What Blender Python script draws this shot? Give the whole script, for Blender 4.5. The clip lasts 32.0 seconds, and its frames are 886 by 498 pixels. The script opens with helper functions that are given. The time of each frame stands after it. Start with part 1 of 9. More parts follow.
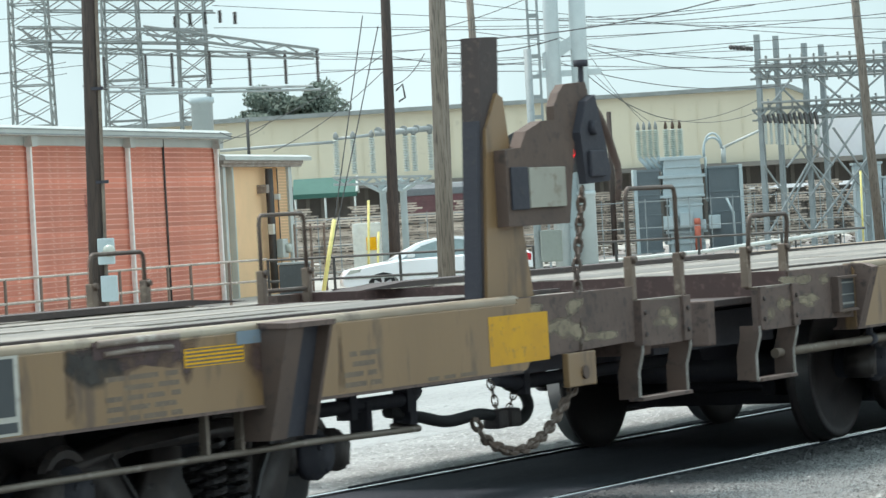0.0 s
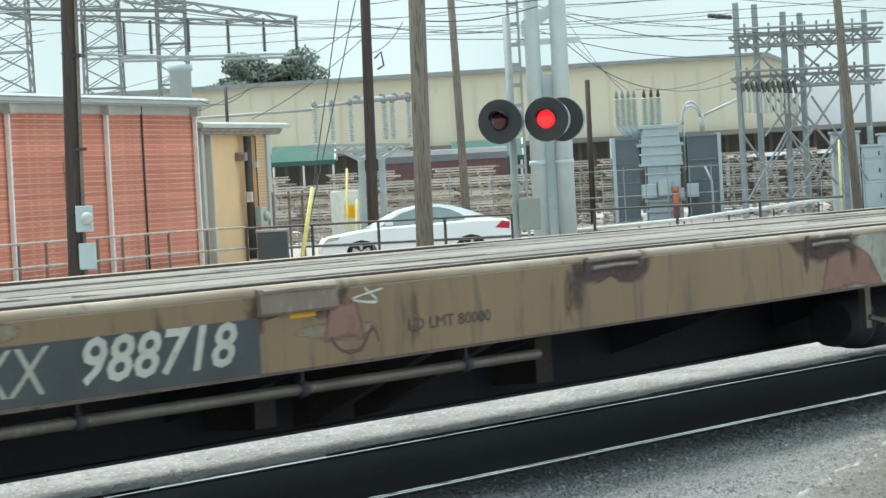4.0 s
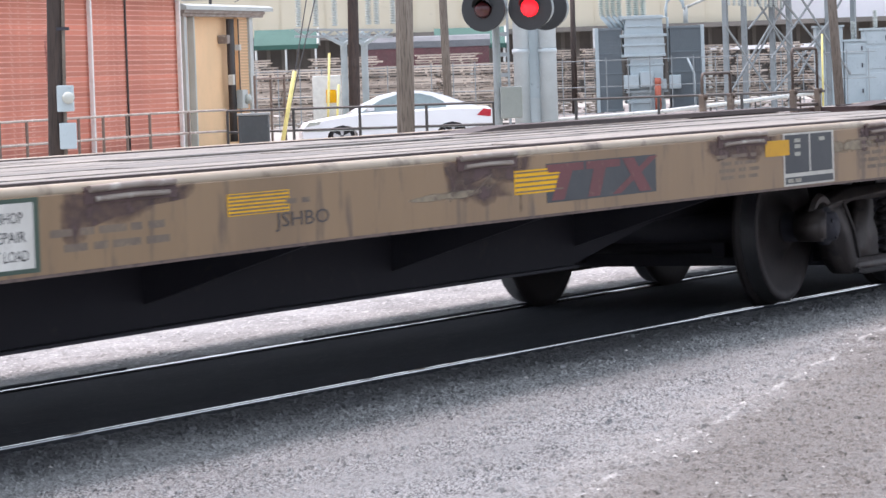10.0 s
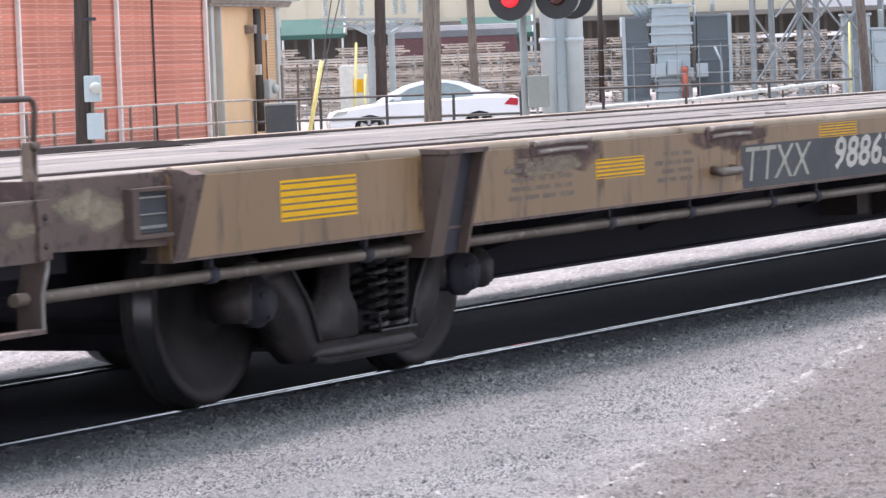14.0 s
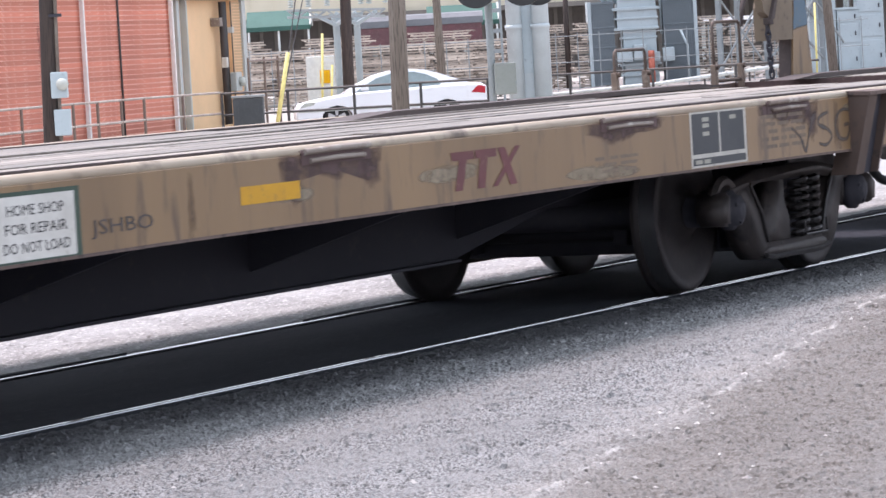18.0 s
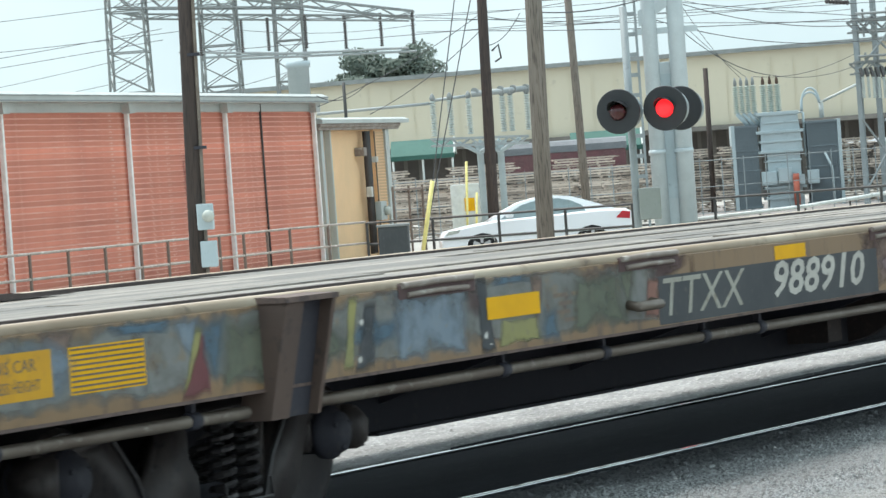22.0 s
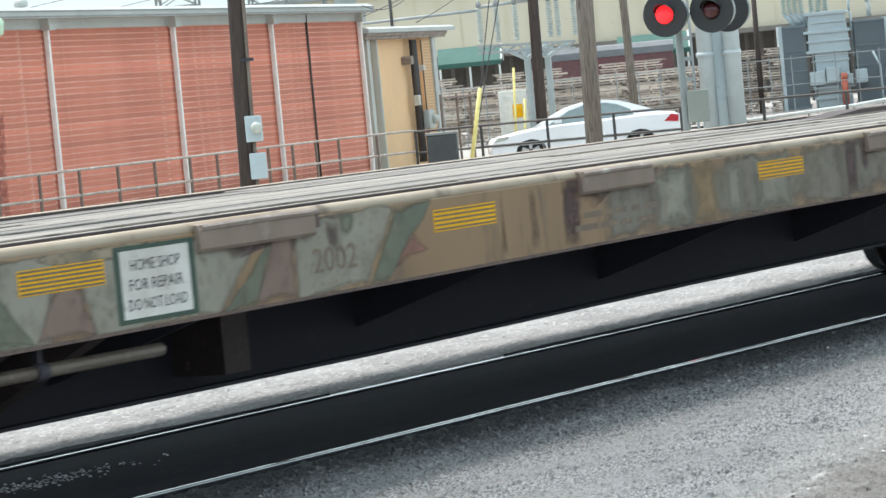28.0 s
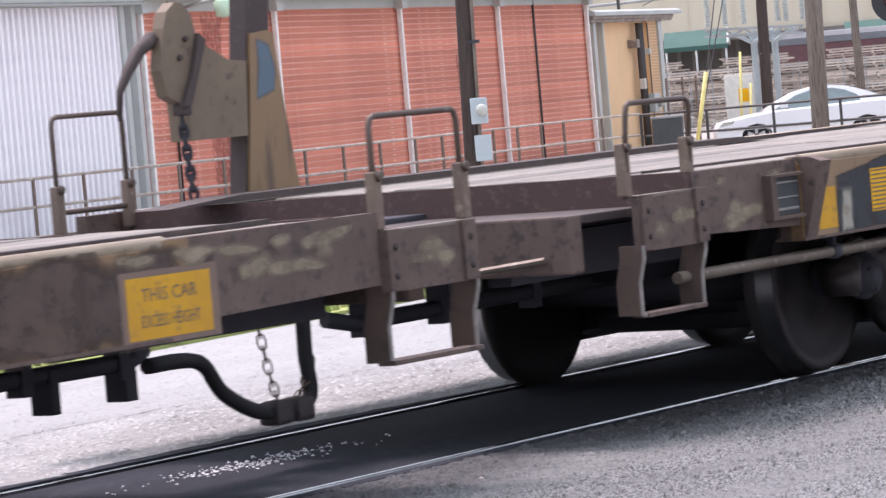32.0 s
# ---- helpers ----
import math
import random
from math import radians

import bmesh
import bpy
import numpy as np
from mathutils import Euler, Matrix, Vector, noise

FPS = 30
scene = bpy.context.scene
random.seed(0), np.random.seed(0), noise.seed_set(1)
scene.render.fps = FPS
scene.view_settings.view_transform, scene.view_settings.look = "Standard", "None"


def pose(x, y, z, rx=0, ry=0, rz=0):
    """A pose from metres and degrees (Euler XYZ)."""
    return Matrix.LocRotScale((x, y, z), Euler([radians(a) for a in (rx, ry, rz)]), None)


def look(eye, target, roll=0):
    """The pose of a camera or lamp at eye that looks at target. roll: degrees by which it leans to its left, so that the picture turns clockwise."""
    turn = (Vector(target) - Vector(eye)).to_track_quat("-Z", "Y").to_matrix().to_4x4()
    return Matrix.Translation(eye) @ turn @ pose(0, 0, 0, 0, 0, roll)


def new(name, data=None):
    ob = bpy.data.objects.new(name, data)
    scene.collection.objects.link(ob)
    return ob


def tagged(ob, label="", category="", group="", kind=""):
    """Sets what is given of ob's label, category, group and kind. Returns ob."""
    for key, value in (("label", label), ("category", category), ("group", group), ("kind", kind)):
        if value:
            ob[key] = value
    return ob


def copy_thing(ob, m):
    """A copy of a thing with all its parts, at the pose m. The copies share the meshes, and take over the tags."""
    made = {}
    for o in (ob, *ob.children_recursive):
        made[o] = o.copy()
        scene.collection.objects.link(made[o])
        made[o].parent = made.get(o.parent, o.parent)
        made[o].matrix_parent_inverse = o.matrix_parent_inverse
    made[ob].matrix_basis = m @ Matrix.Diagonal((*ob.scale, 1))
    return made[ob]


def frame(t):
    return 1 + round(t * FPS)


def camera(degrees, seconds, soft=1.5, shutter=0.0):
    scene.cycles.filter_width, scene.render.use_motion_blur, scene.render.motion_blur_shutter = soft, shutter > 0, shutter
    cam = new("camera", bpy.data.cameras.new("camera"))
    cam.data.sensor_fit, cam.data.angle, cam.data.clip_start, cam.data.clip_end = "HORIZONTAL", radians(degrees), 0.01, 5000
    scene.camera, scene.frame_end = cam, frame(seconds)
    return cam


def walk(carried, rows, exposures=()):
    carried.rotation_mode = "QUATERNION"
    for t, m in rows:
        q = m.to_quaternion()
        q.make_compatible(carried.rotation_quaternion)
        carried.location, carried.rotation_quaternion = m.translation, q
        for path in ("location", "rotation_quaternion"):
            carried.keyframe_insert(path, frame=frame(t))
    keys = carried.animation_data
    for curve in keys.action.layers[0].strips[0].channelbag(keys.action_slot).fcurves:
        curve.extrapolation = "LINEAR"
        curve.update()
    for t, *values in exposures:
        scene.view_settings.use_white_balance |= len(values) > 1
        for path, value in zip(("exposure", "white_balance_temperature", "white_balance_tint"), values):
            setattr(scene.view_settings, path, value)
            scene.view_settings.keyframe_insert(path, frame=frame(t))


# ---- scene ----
# The camera: hand held at a stopped car's window, long lens; it pans but does not walk.
EYE = (0.0, -8.693, 1.359)
PAN = [
    (0, 89.506, 3.225, -61.974),
    (0.5, 89.530, 3.840, -62.279),
    (1, 89.437, 4.054, -62.429),
    (1.5, 89.285, 3.967, -62.512),
    (2, 89.106, 3.874, -62.531),
    (2.5, 88.976, 3.634, -62.516),
    (4.5, 88.904, 2.964, -62.230),
    (5, 88.632, 2.745, -62.197),
    (5.5, 88.255, 2.556, -62.173),
    (6, 87.762, 2.431, -62.157),
    (6.5, 87.190, 2.482, -62.185),
    (7, 87.562, 2.676, -62.105),
    (7.5, 87.627, 2.618, -62.215),
    (8, 87.545, 2.517, -62.339),
    (8.5, 87.400, 2.440, -62.458),
    (9, 87.269, 2.350, -62.565),
    (9.5, 87.206, 2.194, -62.621),
    (10, 87.249, 2.003, -62.580),
    (10.5, 87.404, 1.951, -62.458),
    (11, 87.559, 2.002, -62.307),
    (11.5, 87.660, 2.202, -62.181),
    (12, 87.625, 2.274, -62.126),
    (12.5, 87.521, 2.288, -62.153),
    (13, 87.347, 2.203, -62.195),
    (13.5, 87.177, 2.236, -62.206),
    (15.5, 87.020, 1.997, -62.007),
    (16, 87.130, 2.094, -62.036),
    (16.5, 87.195, 2.192, -62.109),
    (17, 87.201, 2.470, -62.241),
    (17.5, 87.127, 2.901, -62.395),
    (18, 86.901, 3.347, -62.683),
    (18.5, 86.871, 3.296, -62.578),
    (19, 86.993, 3.056, -62.206),
    (19.5, 87.644, 3.190, -61.493),
    (20, 88.084, 3.461, -61.020),
    (20.5, 88.426, 3.647, -60.714),
    (21, 88.675, 3.828, -60.507),
    (21.5, 88.871, 4.036, -60.426),
    (22, 88.997, 4.228, -60.466),
    (22.5, 89.087, 4.310, -60.600),
    (23, 89.185, 4.459, -60.727),
    (23.5, 89.244, 4.292, -60.793),
    (24, 89.284, 4.136, -60.762),
    (24.5, 89.292, 4.118, -60.721),
    (26.5, 88.749, 4.076, -60.646),
    (27, 88.447, 4.280, -60.474),
    (27.5, 88.054, 4.802, -60.182),
    (28, 87.639, 5.439, -59.732),
    (28.5, 87.097, 6.221, -59.299),
    (29, 86.439, 5.518, -57.875),
    (29.5, 87.493, 4.379, -56.015),
    (30, 88.263, 4.844, -56.098),
    (30.5, 88.223, 5.507, -56.385),
    (31, 87.971, 6.074, -56.426),
    (31.5, 87.749, 5.921, -56.271),
    (32, 87.688, 4.955, -56.260),
]
# How far the train has rolled along +x, every half second from 0 s.
ROLLED = [-32.34, -30.61, -28.80, -26.98, -25.05, -23.26, -21.45, -19.64, -17.83, -16.02, -14.22, -12.53, -10.74, -8.96, -7.03, -5.33, -3.55, -1.77, 0.00, 1.87, 3.53, 5.26, 6.95, 8.64, 10.33, 11.93, 13.61, 15.30, 16.99, 18.67, 20.34, 22.00, 23.66, 25.31, 26.94, 28.56, 30.17, 31.77, 33.37, 34.95, 36.52, 38.08, 39.64, 41.32, 42.81, 44.40, 45.98, 47.55, 49.13, 50.70, 52.28, 53.85, 55.43, 57.01, 58.58, 60.17, 61.73, 63.35, 64.96, 66.57, 68.19, 69.82, 71.44, 73.10, 74.74]
cam = camera(13.54, 32.0, soft=1.5, shutter=0.2)
EXPOSURES = [(0.0, 0.54, 6400, 9), (5.0, 0.52, 6500, 9), (6.0, 0.65, 6450, 9), (7.0, 0.74, 6440, 28), (9.0, 0.8, 6460, 30), (12.0, 0.79, 6500, 33), (15.0, 0.83, 6500, 33), (19.0, 0.83, 6480, 33), (20.0, 0.78, 6480, 33), (21.0, 0.66, 6380, 22),
             (23.0, 0.52, 6450, 9), (24.0, 0.47, 6450, 9), (27.0, 0.57, 6450, 8), (28.0, 0.67, 6500, 16), (29.0, 0.6, 6500, 30), (30.0, 0.8, 6520, 31), (31.0, 0.78, 6520, 33), (32.0, 0.62, 6560, 36)]
walk(cam, [(t, pose(*EYE, rx, ry, rz)) for t, rx, ry, rz in PAN], EXPOSURES)

# ---- overcast sky and a wide, weak sun behind thin cloud ----
SUN_AZ, SUN_EL = radians(80), radians(66)
sky = bpy.data.worlds.new("overcast_sky")
scene.world = sky
sky.use_nodes = True
wn = sky.node_tree.nodes
wl = sky.node_tree.links
wn.clear()
w_out = wn.new("ShaderNodeOutputWorld")
w_bg = wn.new("ShaderNodeBackground")
w_sky = wn.new("ShaderNodeTexSky")
w_sky.sky_type, w_sky.sun_disc = "NISHITA", False
w_sky.sun_elevation, w_sky.sun_rotation = SUN_EL, radians(90) - SUN_AZ
w_sky.air_density, w_sky.dust_density, w_sky.ozone_density = 1.0, 4.0, 1.0
w_co = wn.new("ShaderNodeTexCoord")
w_no = wn.new("ShaderNodeTexNoise")
w_no.inputs["Scale"].default_value, w_no.inputs["Detail"].default_value = 4.0, 5.0
w_rp = wn.new("ShaderNodeValToRGB")
w_rp.color_ramp.elements[0].position, w_rp.color_ramp.elements[0].color = 0.36, (3.75, 4.95, 5.15, 1)
w_rp.color_ramp.elements[1].position, w_rp.color_ramp.elements[1].color = 0.7, (6.75, 8.1, 8.2, 1)
w_mx = wn.new("ShaderNodeMix")
w_mx.data_type = "RGBA"
w_mx.inputs[0].default_value = 0.86
wl.new(w_co.outputs["Generated"], w_no.inputs["Vector"])
wl.new(w_no.outputs["Fac"], w_rp.inputs["Fac"])
wl.new(w_sky.outputs["Color"], w_mx.inputs[6])
wl.new(w_rp.outputs["Color"], w_mx.inputs[7])
w_xyz, w_up, w_gain = wn.new("ShaderNodeSeparateXYZ"), wn.new("ShaderNodeMapRange"), wn.new("ShaderNodeVectorMath")
w_up.inputs["To Min"].default_value, w_up.inputs["To Max"].default_value = 0.92, 1.6
w_gain.operation = "SCALE"
wl.new(w_co.outputs["Generated"], w_xyz.inputs["Vector"])
wl.new(w_xyz.outputs["Z"], w_up.inputs["Value"])
wl.new(w_mx.outputs[2], w_gain.inputs[0])
wl.new(w_up.outputs["Result"], w_gain.inputs["Scale"])
wl.new(w_gain.outputs["Vector"], w_bg.inputs["Color"])
w_bg.inputs["Strength"].default_value = 0.125
wl.new(w_bg.outputs["Background"], w_out.inputs["Surface"])
sun_data = bpy.data.lights.new("sun", "SUN")
sun_data.energy, sun_data.angle, sun_data.color = 2.6, radians(17), (1.0, 0.96, 0.9)
sun = new("sun", sun_data)
sun.matrix_world = look((math.cos(SUN_AZ) * math.cos(SUN_EL) * 50, math.sin(SUN_AZ) * math.cos(SUN_EL) * 50, math.sin(SUN_EL) * 50), (0, 0, 0))

# ---- materials ----
def surf(name, c1, c2, c3=None, rough=0.7, metal=0.0, s1=2.0, s2=30.0, wear=0.55, bump=0.15, stretch=(1, 1, 1), vary=0.0, spec=0.5):
    """A surface whose colour drifts from c1 to c2 in broad patches, with finer marks of c3 and a fine relief."""
    m = bpy.data.materials.new(name)
    m.use_nodes = True
    n, l = m.node_tree.nodes, m.node_tree.links
    b = n["Principled BSDF"]
    b.inputs["Roughness"].default_value, b.inputs["Metallic"].default_value = rough, metal
    b.inputs["Specular IOR Level"].default_value = spec
    co, mp = n.new("ShaderNodeTexCoord"), n.new("ShaderNodeMapping")
    mp.inputs["Scale"].default_value = stretch
    l.new(co.outputs["Object"], mp.inputs["Vector"])
    big, fine = n.new("ShaderNodeTexNoise"), n.new("ShaderNodeTexNoise")
    for t, sc in ((big, s1), (fine, s2)):
        t.inputs["Scale"].default_value, t.inputs["Detail"].default_value, t.inputs["Roughness"].default_value = sc, 5.0, 0.6
        l.new(mp.outputs["Vector"], t.inputs["Vector"])
    r1 = n.new("ShaderNodeValToRGB")
    r1.color_ramp.elements[0].position, r1.color_ramp.elements[0].color = 0.35, (*c1, 1)
    r1.color_ramp.elements[1].position, r1.color_ramp.elements[1].color = 0.65, (*c2, 1)
    l.new(big.outputs["Fac"], r1.inputs["Fac"])
    r2 = n.new("ShaderNodeMapRange")
    r2.inputs["From Min"].default_value, r2.inputs["From Max"].default_value = wear, wear + 0.12
    l.new(fine.outputs["Fac"], r2.inputs["Value"])
    mx = n.new("ShaderNodeMix")
    mx.data_type = "RGBA"
    l.new(r2.outputs["Result"], mx.inputs[0])
    l.new(r1.outputs["Color"], mx.inputs[6])
    mx.inputs[7].default_value = (*(c3 or c2), 1)
    out = mx.outputs[2]
    if vary:
        oi, hs = n.new("ShaderNodeObjectInfo"), n.new("ShaderNodeHueSaturation")
        vr = n.new("ShaderNodeMapRange")
        vr.inputs["To Min"].default_value, vr.inputs["To Max"].default_value = 1 - vary, 1 + vary
        l.new(oi.outputs["Random"], vr.inputs["Value"])
        l.new(vr.outputs["Result"], hs.inputs["Value"])
        l.new(out, hs.inputs["Color"])
        out = hs.outputs["Color"]
    l.new(out, b.inputs["Base Color"])
    if bump:
        bp = n.new("ShaderNodeBump")
        bp.inputs["Strength"].default_value, bp.inputs["Distance"].default_value = bump, 0.02
        l.new(fine.outputs["Fac"], bp.inputs["Height"])
        l.new(bp.outputs["Normal"], b.inputs["Normal"])
    return m


def islands(name, dark, light, rough=0.85):
    """Loose stones, each with a tone of its own."""
    m = bpy.data.materials.new(name)
    m.use_nodes = True
    n, l = m.node_tree.nodes, m.node_tree.links
    b = n["Principled BSDF"]
    b.inputs["Roughness"].default_value = rough
    g, r = n.new("ShaderNodeNewGeometry"), n.new("ShaderNodeValToRGB")
    r.color_ramp.elements[0].color, r.color_ramp.elements[1].color = (*dark, 1), (*light, 1)
    l.new(g.outputs["Random Per Island"], r.inputs["Fac"])
    l.new(r.outputs["Color"], b.inputs["Base Color"])
    return m


SOFT = {}


def feathered(mat_):
    """The same paint as a worn patch: it thins out raggedly towards its rim."""
    if mat_.name not in SOFT:
        m = mat_.copy()
        m.name = "worn_" + mat_.name
        n, l = m.node_tree.nodes, m.node_tree.links
        at_, co, no = n.new("ShaderNodeAttribute"), n.new("ShaderNodeTexCoord"), n.new("ShaderNodeTexNoise")
        at_.attribute_name = "wear"
        no.inputs["Scale"].default_value, no.inputs["Detail"].default_value, no.inputs["Roughness"].default_value = 7.0, 6.0, 0.65
        l.new(co.outputs["Object"], no.inputs["Vector"])
        ad, mr = n.new("ShaderNodeMath"), n.new("ShaderNodeMapRange")
        ad.operation = "ADD"
        l.new(at_.outputs["Fac"], ad.inputs[0])
        l.new(no.outputs["Fac"], ad.inputs[1])
        mr.inputs["From Min"].default_value, mr.inputs["From Max"].default_value = 0.52, 1.0
        l.new(ad.outputs[0], mr.inputs["Value"])
        l.new(mr.outputs["Result"], n["Principled BSDF"].inputs["Alpha"])
        SOFT[mat_.name] = m
    return SOFT[mat_.name]


def plain(name, c, rough=0.6, metal=0.0, glow=0.0):
    m = surf(name, c, tuple(v * 0.82 for v in c), tuple(v * 0.7 for v in c), rough, metal, 6, 60, 0.6, 0.05)
    if glow:
        b = m.node_tree.nodes["Principled BSDF"]
        b.inputs["Emission Color"].default_value, b.inputs["Emission Strength"].default_value = (*c, 1), glow
    return m


TAN = surf("tan_car_paint", (0.245, 0.151, 0.074), (0.183, 0.111, 0.055), (0.11, 0.067, 0.04), 0.44, 0, 1.3, 9, 0.55, 0.06, (1, 1, 0.22))
RUST = surf("rusted_brown_steel", (0.1, 0.068, 0.058), (0.135, 0.092, 0.077), (0.06, 0.043, 0.04), 0.8, 0, 3, 22, 0.52, 0.2)
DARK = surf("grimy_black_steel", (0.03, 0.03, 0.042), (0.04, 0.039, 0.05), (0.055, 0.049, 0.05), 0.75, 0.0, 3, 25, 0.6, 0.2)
GRIME = surf("greasy_truck_steel", (0.04, 0.033, 0.034), (0.062, 0.05, 0.046), (0.026, 0.022, 0.024), 0.55, 0.1, 4, 14, 0.55, 0.2)
WHEEL = surf("wheel_steel", (0.028, 0.024, 0.026), (0.042, 0.034, 0.034), (0.06, 0.044, 0.04), 0.6, 0.3, 4, 30, 0.6, 0.1)
TREAD = plain("polished_tread", (0.35, 0.35, 0.36), 0.3, 0.9)
PIPE = surf("worn_pipe", (0.2, 0.17, 0.14), (0.13, 0.1, 0.08), (0.3, 0.27, 0.24), 0.5, 0.4, 3, 20, 0.6, 0.08)
WOOD = surf("weathered_deck_wood", (0.225, 0.195, 0.162), (0.145, 0.122, 0.1), (0.07, 0.058, 0.05), 0.5, 0, 2, 14, 0.53, 0.25, (0.35, 3, 3), vary=0.4)
SOOT = surf("soot_smear", (0.03, 0.026, 0.025), (0.045, 0.038, 0.034), (0.06, 0.05, 0.04), 0.8, 0, 3, 14, 0.58, 0.02)
YELLOW = surf("yellow_reflective_film", (0.8, 0.42, 0.004), (0.72, 0.37, 0.006), (0.5, 0.28, 0.03), 0.6, 0, 4, 25, 0.68, 0.02, spec=0.2)
YELLOW_FADED = surf("faded_yellow_film", (0.62, 0.33, 0.025), (0.52, 0.27, 0.035), (0.36, 0.21, 0.06), 0.65, 0, 4, 20, 0.57, 0.02, spec=0.2)
SLATE = surf("dark_slate_paint", (0.032, 0.037, 0.043), (0.048, 0.053, 0.058), (0.085, 0.08, 0.075), 0.6, 0, 3, 20, 0.62, 0.03)
OFFWHITE = surf("chalky_white_paint", (0.62, 0.61, 0.57), (0.5, 0.48, 0.44), (0.36, 0.33, 0.29), 0.7, 0, 5, 30, 0.62, 0.03)
STENCIL = surf("faded_stencil_paint", (0.12, 0.09, 0.07), (0.17, 0.125, 0.09), (0.24, 0.17, 0.11), 0.7, 0, 8, 40, 0.55, 0.0)
MAROON = surf("maroon_paint", (0.15, 0.042, 0.046), (0.12, 0.038, 0.04), (0.2, 0.1, 0.075), 0.65, 0, 4, 30, 0.6, 0.02)
PALEBLUE = surf("pale_blue_spray_paint", (0.3, 0.44, 0.46), (0.24, 0.36, 0.38), (0.26, 0.24, 0.17), 0.7, 0, 3, 25, 0.58, 0.02)
TEAL = surf("teal_spray_paint", (0.06, 0.2, 0.24), (0.08, 0.26, 0.3), (0.13, 0.2, 0.2), 0.6, 0, 3, 25, 0.62, 0.02)
BROWNPINK = surf("red_brown_spray_paint", (0.21, 0.095, 0.07), (0.26, 0.13, 0.1), (0.16, 0.08, 0.06), 0.65, 0, 3, 25, 0.6, 0.02)
PALE = surf("pale_grey_spray_paint", (0.37, 0.36, 0.31), (0.3, 0.29, 0.245), (0.23, 0.2, 0.155), 0.7, 0, 2, 14, 0.55, 0.02)
WORNWHITE = surf("worn_white_paint", (0.52, 0.5, 0.45), (0.42, 0.4, 0.36), (0.26, 0.25, 0.23), 0.65, 0, 3, 18, 0.58, 0.02)
DUSTY = surf("dusty_grey_spray_paint", (0.27, 0.255, 0.21), (0.22, 0.205, 0.165), (0.17, 0.145, 0.11), 0.7, 0, 2, 14, 0.55, 0.02)
DRAB = surf("drab_grey_brown_paint", (0.185, 0.165, 0.13), (0.16, 0.145, 0.118), (0.13, 0.115, 0.09), 0.7, 0, 1.5, 12, 0.56, 0.02)
OCHRE = surf("ochre_sprayed_paint", (0.3, 0.2, 0.1), (0.25, 0.17, 0.09), (0.2, 0.15, 0.1), 0.7, 0, 2, 14, 0.55, 0.02)
GREENGREY = surf("grey_green_spray_paint", (0.11, 0.125, 0.09), (0.14, 0.15, 0.108), (0.16, 0.145, 0.105), 0.7, 0, 3, 20, 0.58, 0.02)
BLUEGREY = surf("blue_grey_spray_paint", (0.17, 0.22, 0.27), (0.22, 0.26, 0.29), (0.22, 0.2, 0.16), 0.7, 0, 3, 20, 0.6, 0.02)
ASPHALT = surf("rough_asphalt", (0.21, 0.212, 0.215), (0.125, 0.127, 0.13), (0.38, 0.38, 0.38), 0.5, 0, 0.7, 42, 0.52, 1.0)
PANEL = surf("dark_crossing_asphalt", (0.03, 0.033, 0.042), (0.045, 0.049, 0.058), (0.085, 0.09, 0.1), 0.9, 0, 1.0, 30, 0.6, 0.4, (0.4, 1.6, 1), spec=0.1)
STREET = surf("pale_street_asphalt", (0.3, 0.302, 0.295), (0.235, 0.237, 0.232), (0.33, 0.33, 0.322), 0.6, 0, 0.5, 22, 0.58, 0.15, (0.3, 1.4, 1))
STREET_EDGE = surf("gritty_street_edge", (0.34, 0.342, 0.335), (0.23, 0.232, 0.227), (0.47, 0.47, 0.46), 0.8, 0, 2.2, 34, 0.53, 0.6, (0.6, 0.8, 1), spec=0.25)
GRAVEL = surf("brown_grit_shoulder", (0.24, 0.215, 0.2), (0.18, 0.162, 0.15), (0.38, 0.35, 0.33), 0.85, 0, 0.7, 60, 0.56, 1.0)
YARDSTEEL = surf("dull_yard_steel", (0.36, 0.39, 0.395), (0.3, 0.325, 0.33), (0.42, 0.45, 0.45), 0.6, 0.1, 2, 20, 0.6, 0.03)
RAIL_STEEL = surf("rail_steel", (0.1, 0.1, 0.105), (0.78, 0.78, 0.79), (0.3, 0.29, 0.28), 0.09, 0.95, 0.55, 6, 0.6, 0.02, (1, 0.3, 1))
RAIL_RUST = surf("rail_rust", (0.09, 0.06, 0.045), (0.13, 0.08, 0.06), None, 0.8, 0.2, 4, 30)
EARTH = surf("dry_ground", (0.37, 0.35, 0.32), (0.3, 0.29, 0.26), (0.44, 0.42, 0.39), 0.95, 0, 0.2, 8, 0.6, 0.4)
GRASS = surf("grass_green", (0.24, 0.3, 0.08), (0.3, 0.34, 0.11), (0.36, 0.37, 0.16), 0.9, 0, 1.5, 20, 0.6, 0.5)
BRICKSTAIN = surf("damp_dark_brick_stain", (0.42, 0.125, 0.095), (0.36, 0.105, 0.08), (0.5, 0.19, 0.14), 0.9, 0, 0.8, 5, 0.6, 0.1)
BRICK = surf("red_brick", (0.66, 0.225, 0.15), (0.53, 0.17, 0.115), (0.76, 0.44, 0.34), 0.85, 0, 0.7, 3.2, 0.57, 0.2, (1, 1, 3.5), vary=0.2)
MORTAR = surf("red_stained_mortar", (0.8, 0.46, 0.37), (0.68, 0.33, 0.25), (0.86, 0.64, 0.54), 0.9, 0, 0.6, 10, 0.6, 0.1)
TANWALL = surf("tan_painted_brick", (0.82, 0.53, 0.3), (0.74, 0.49, 0.28), (0.62, 0.43, 0.27), 0.8, 0, 0.7, 10, 0.6, 0.1)
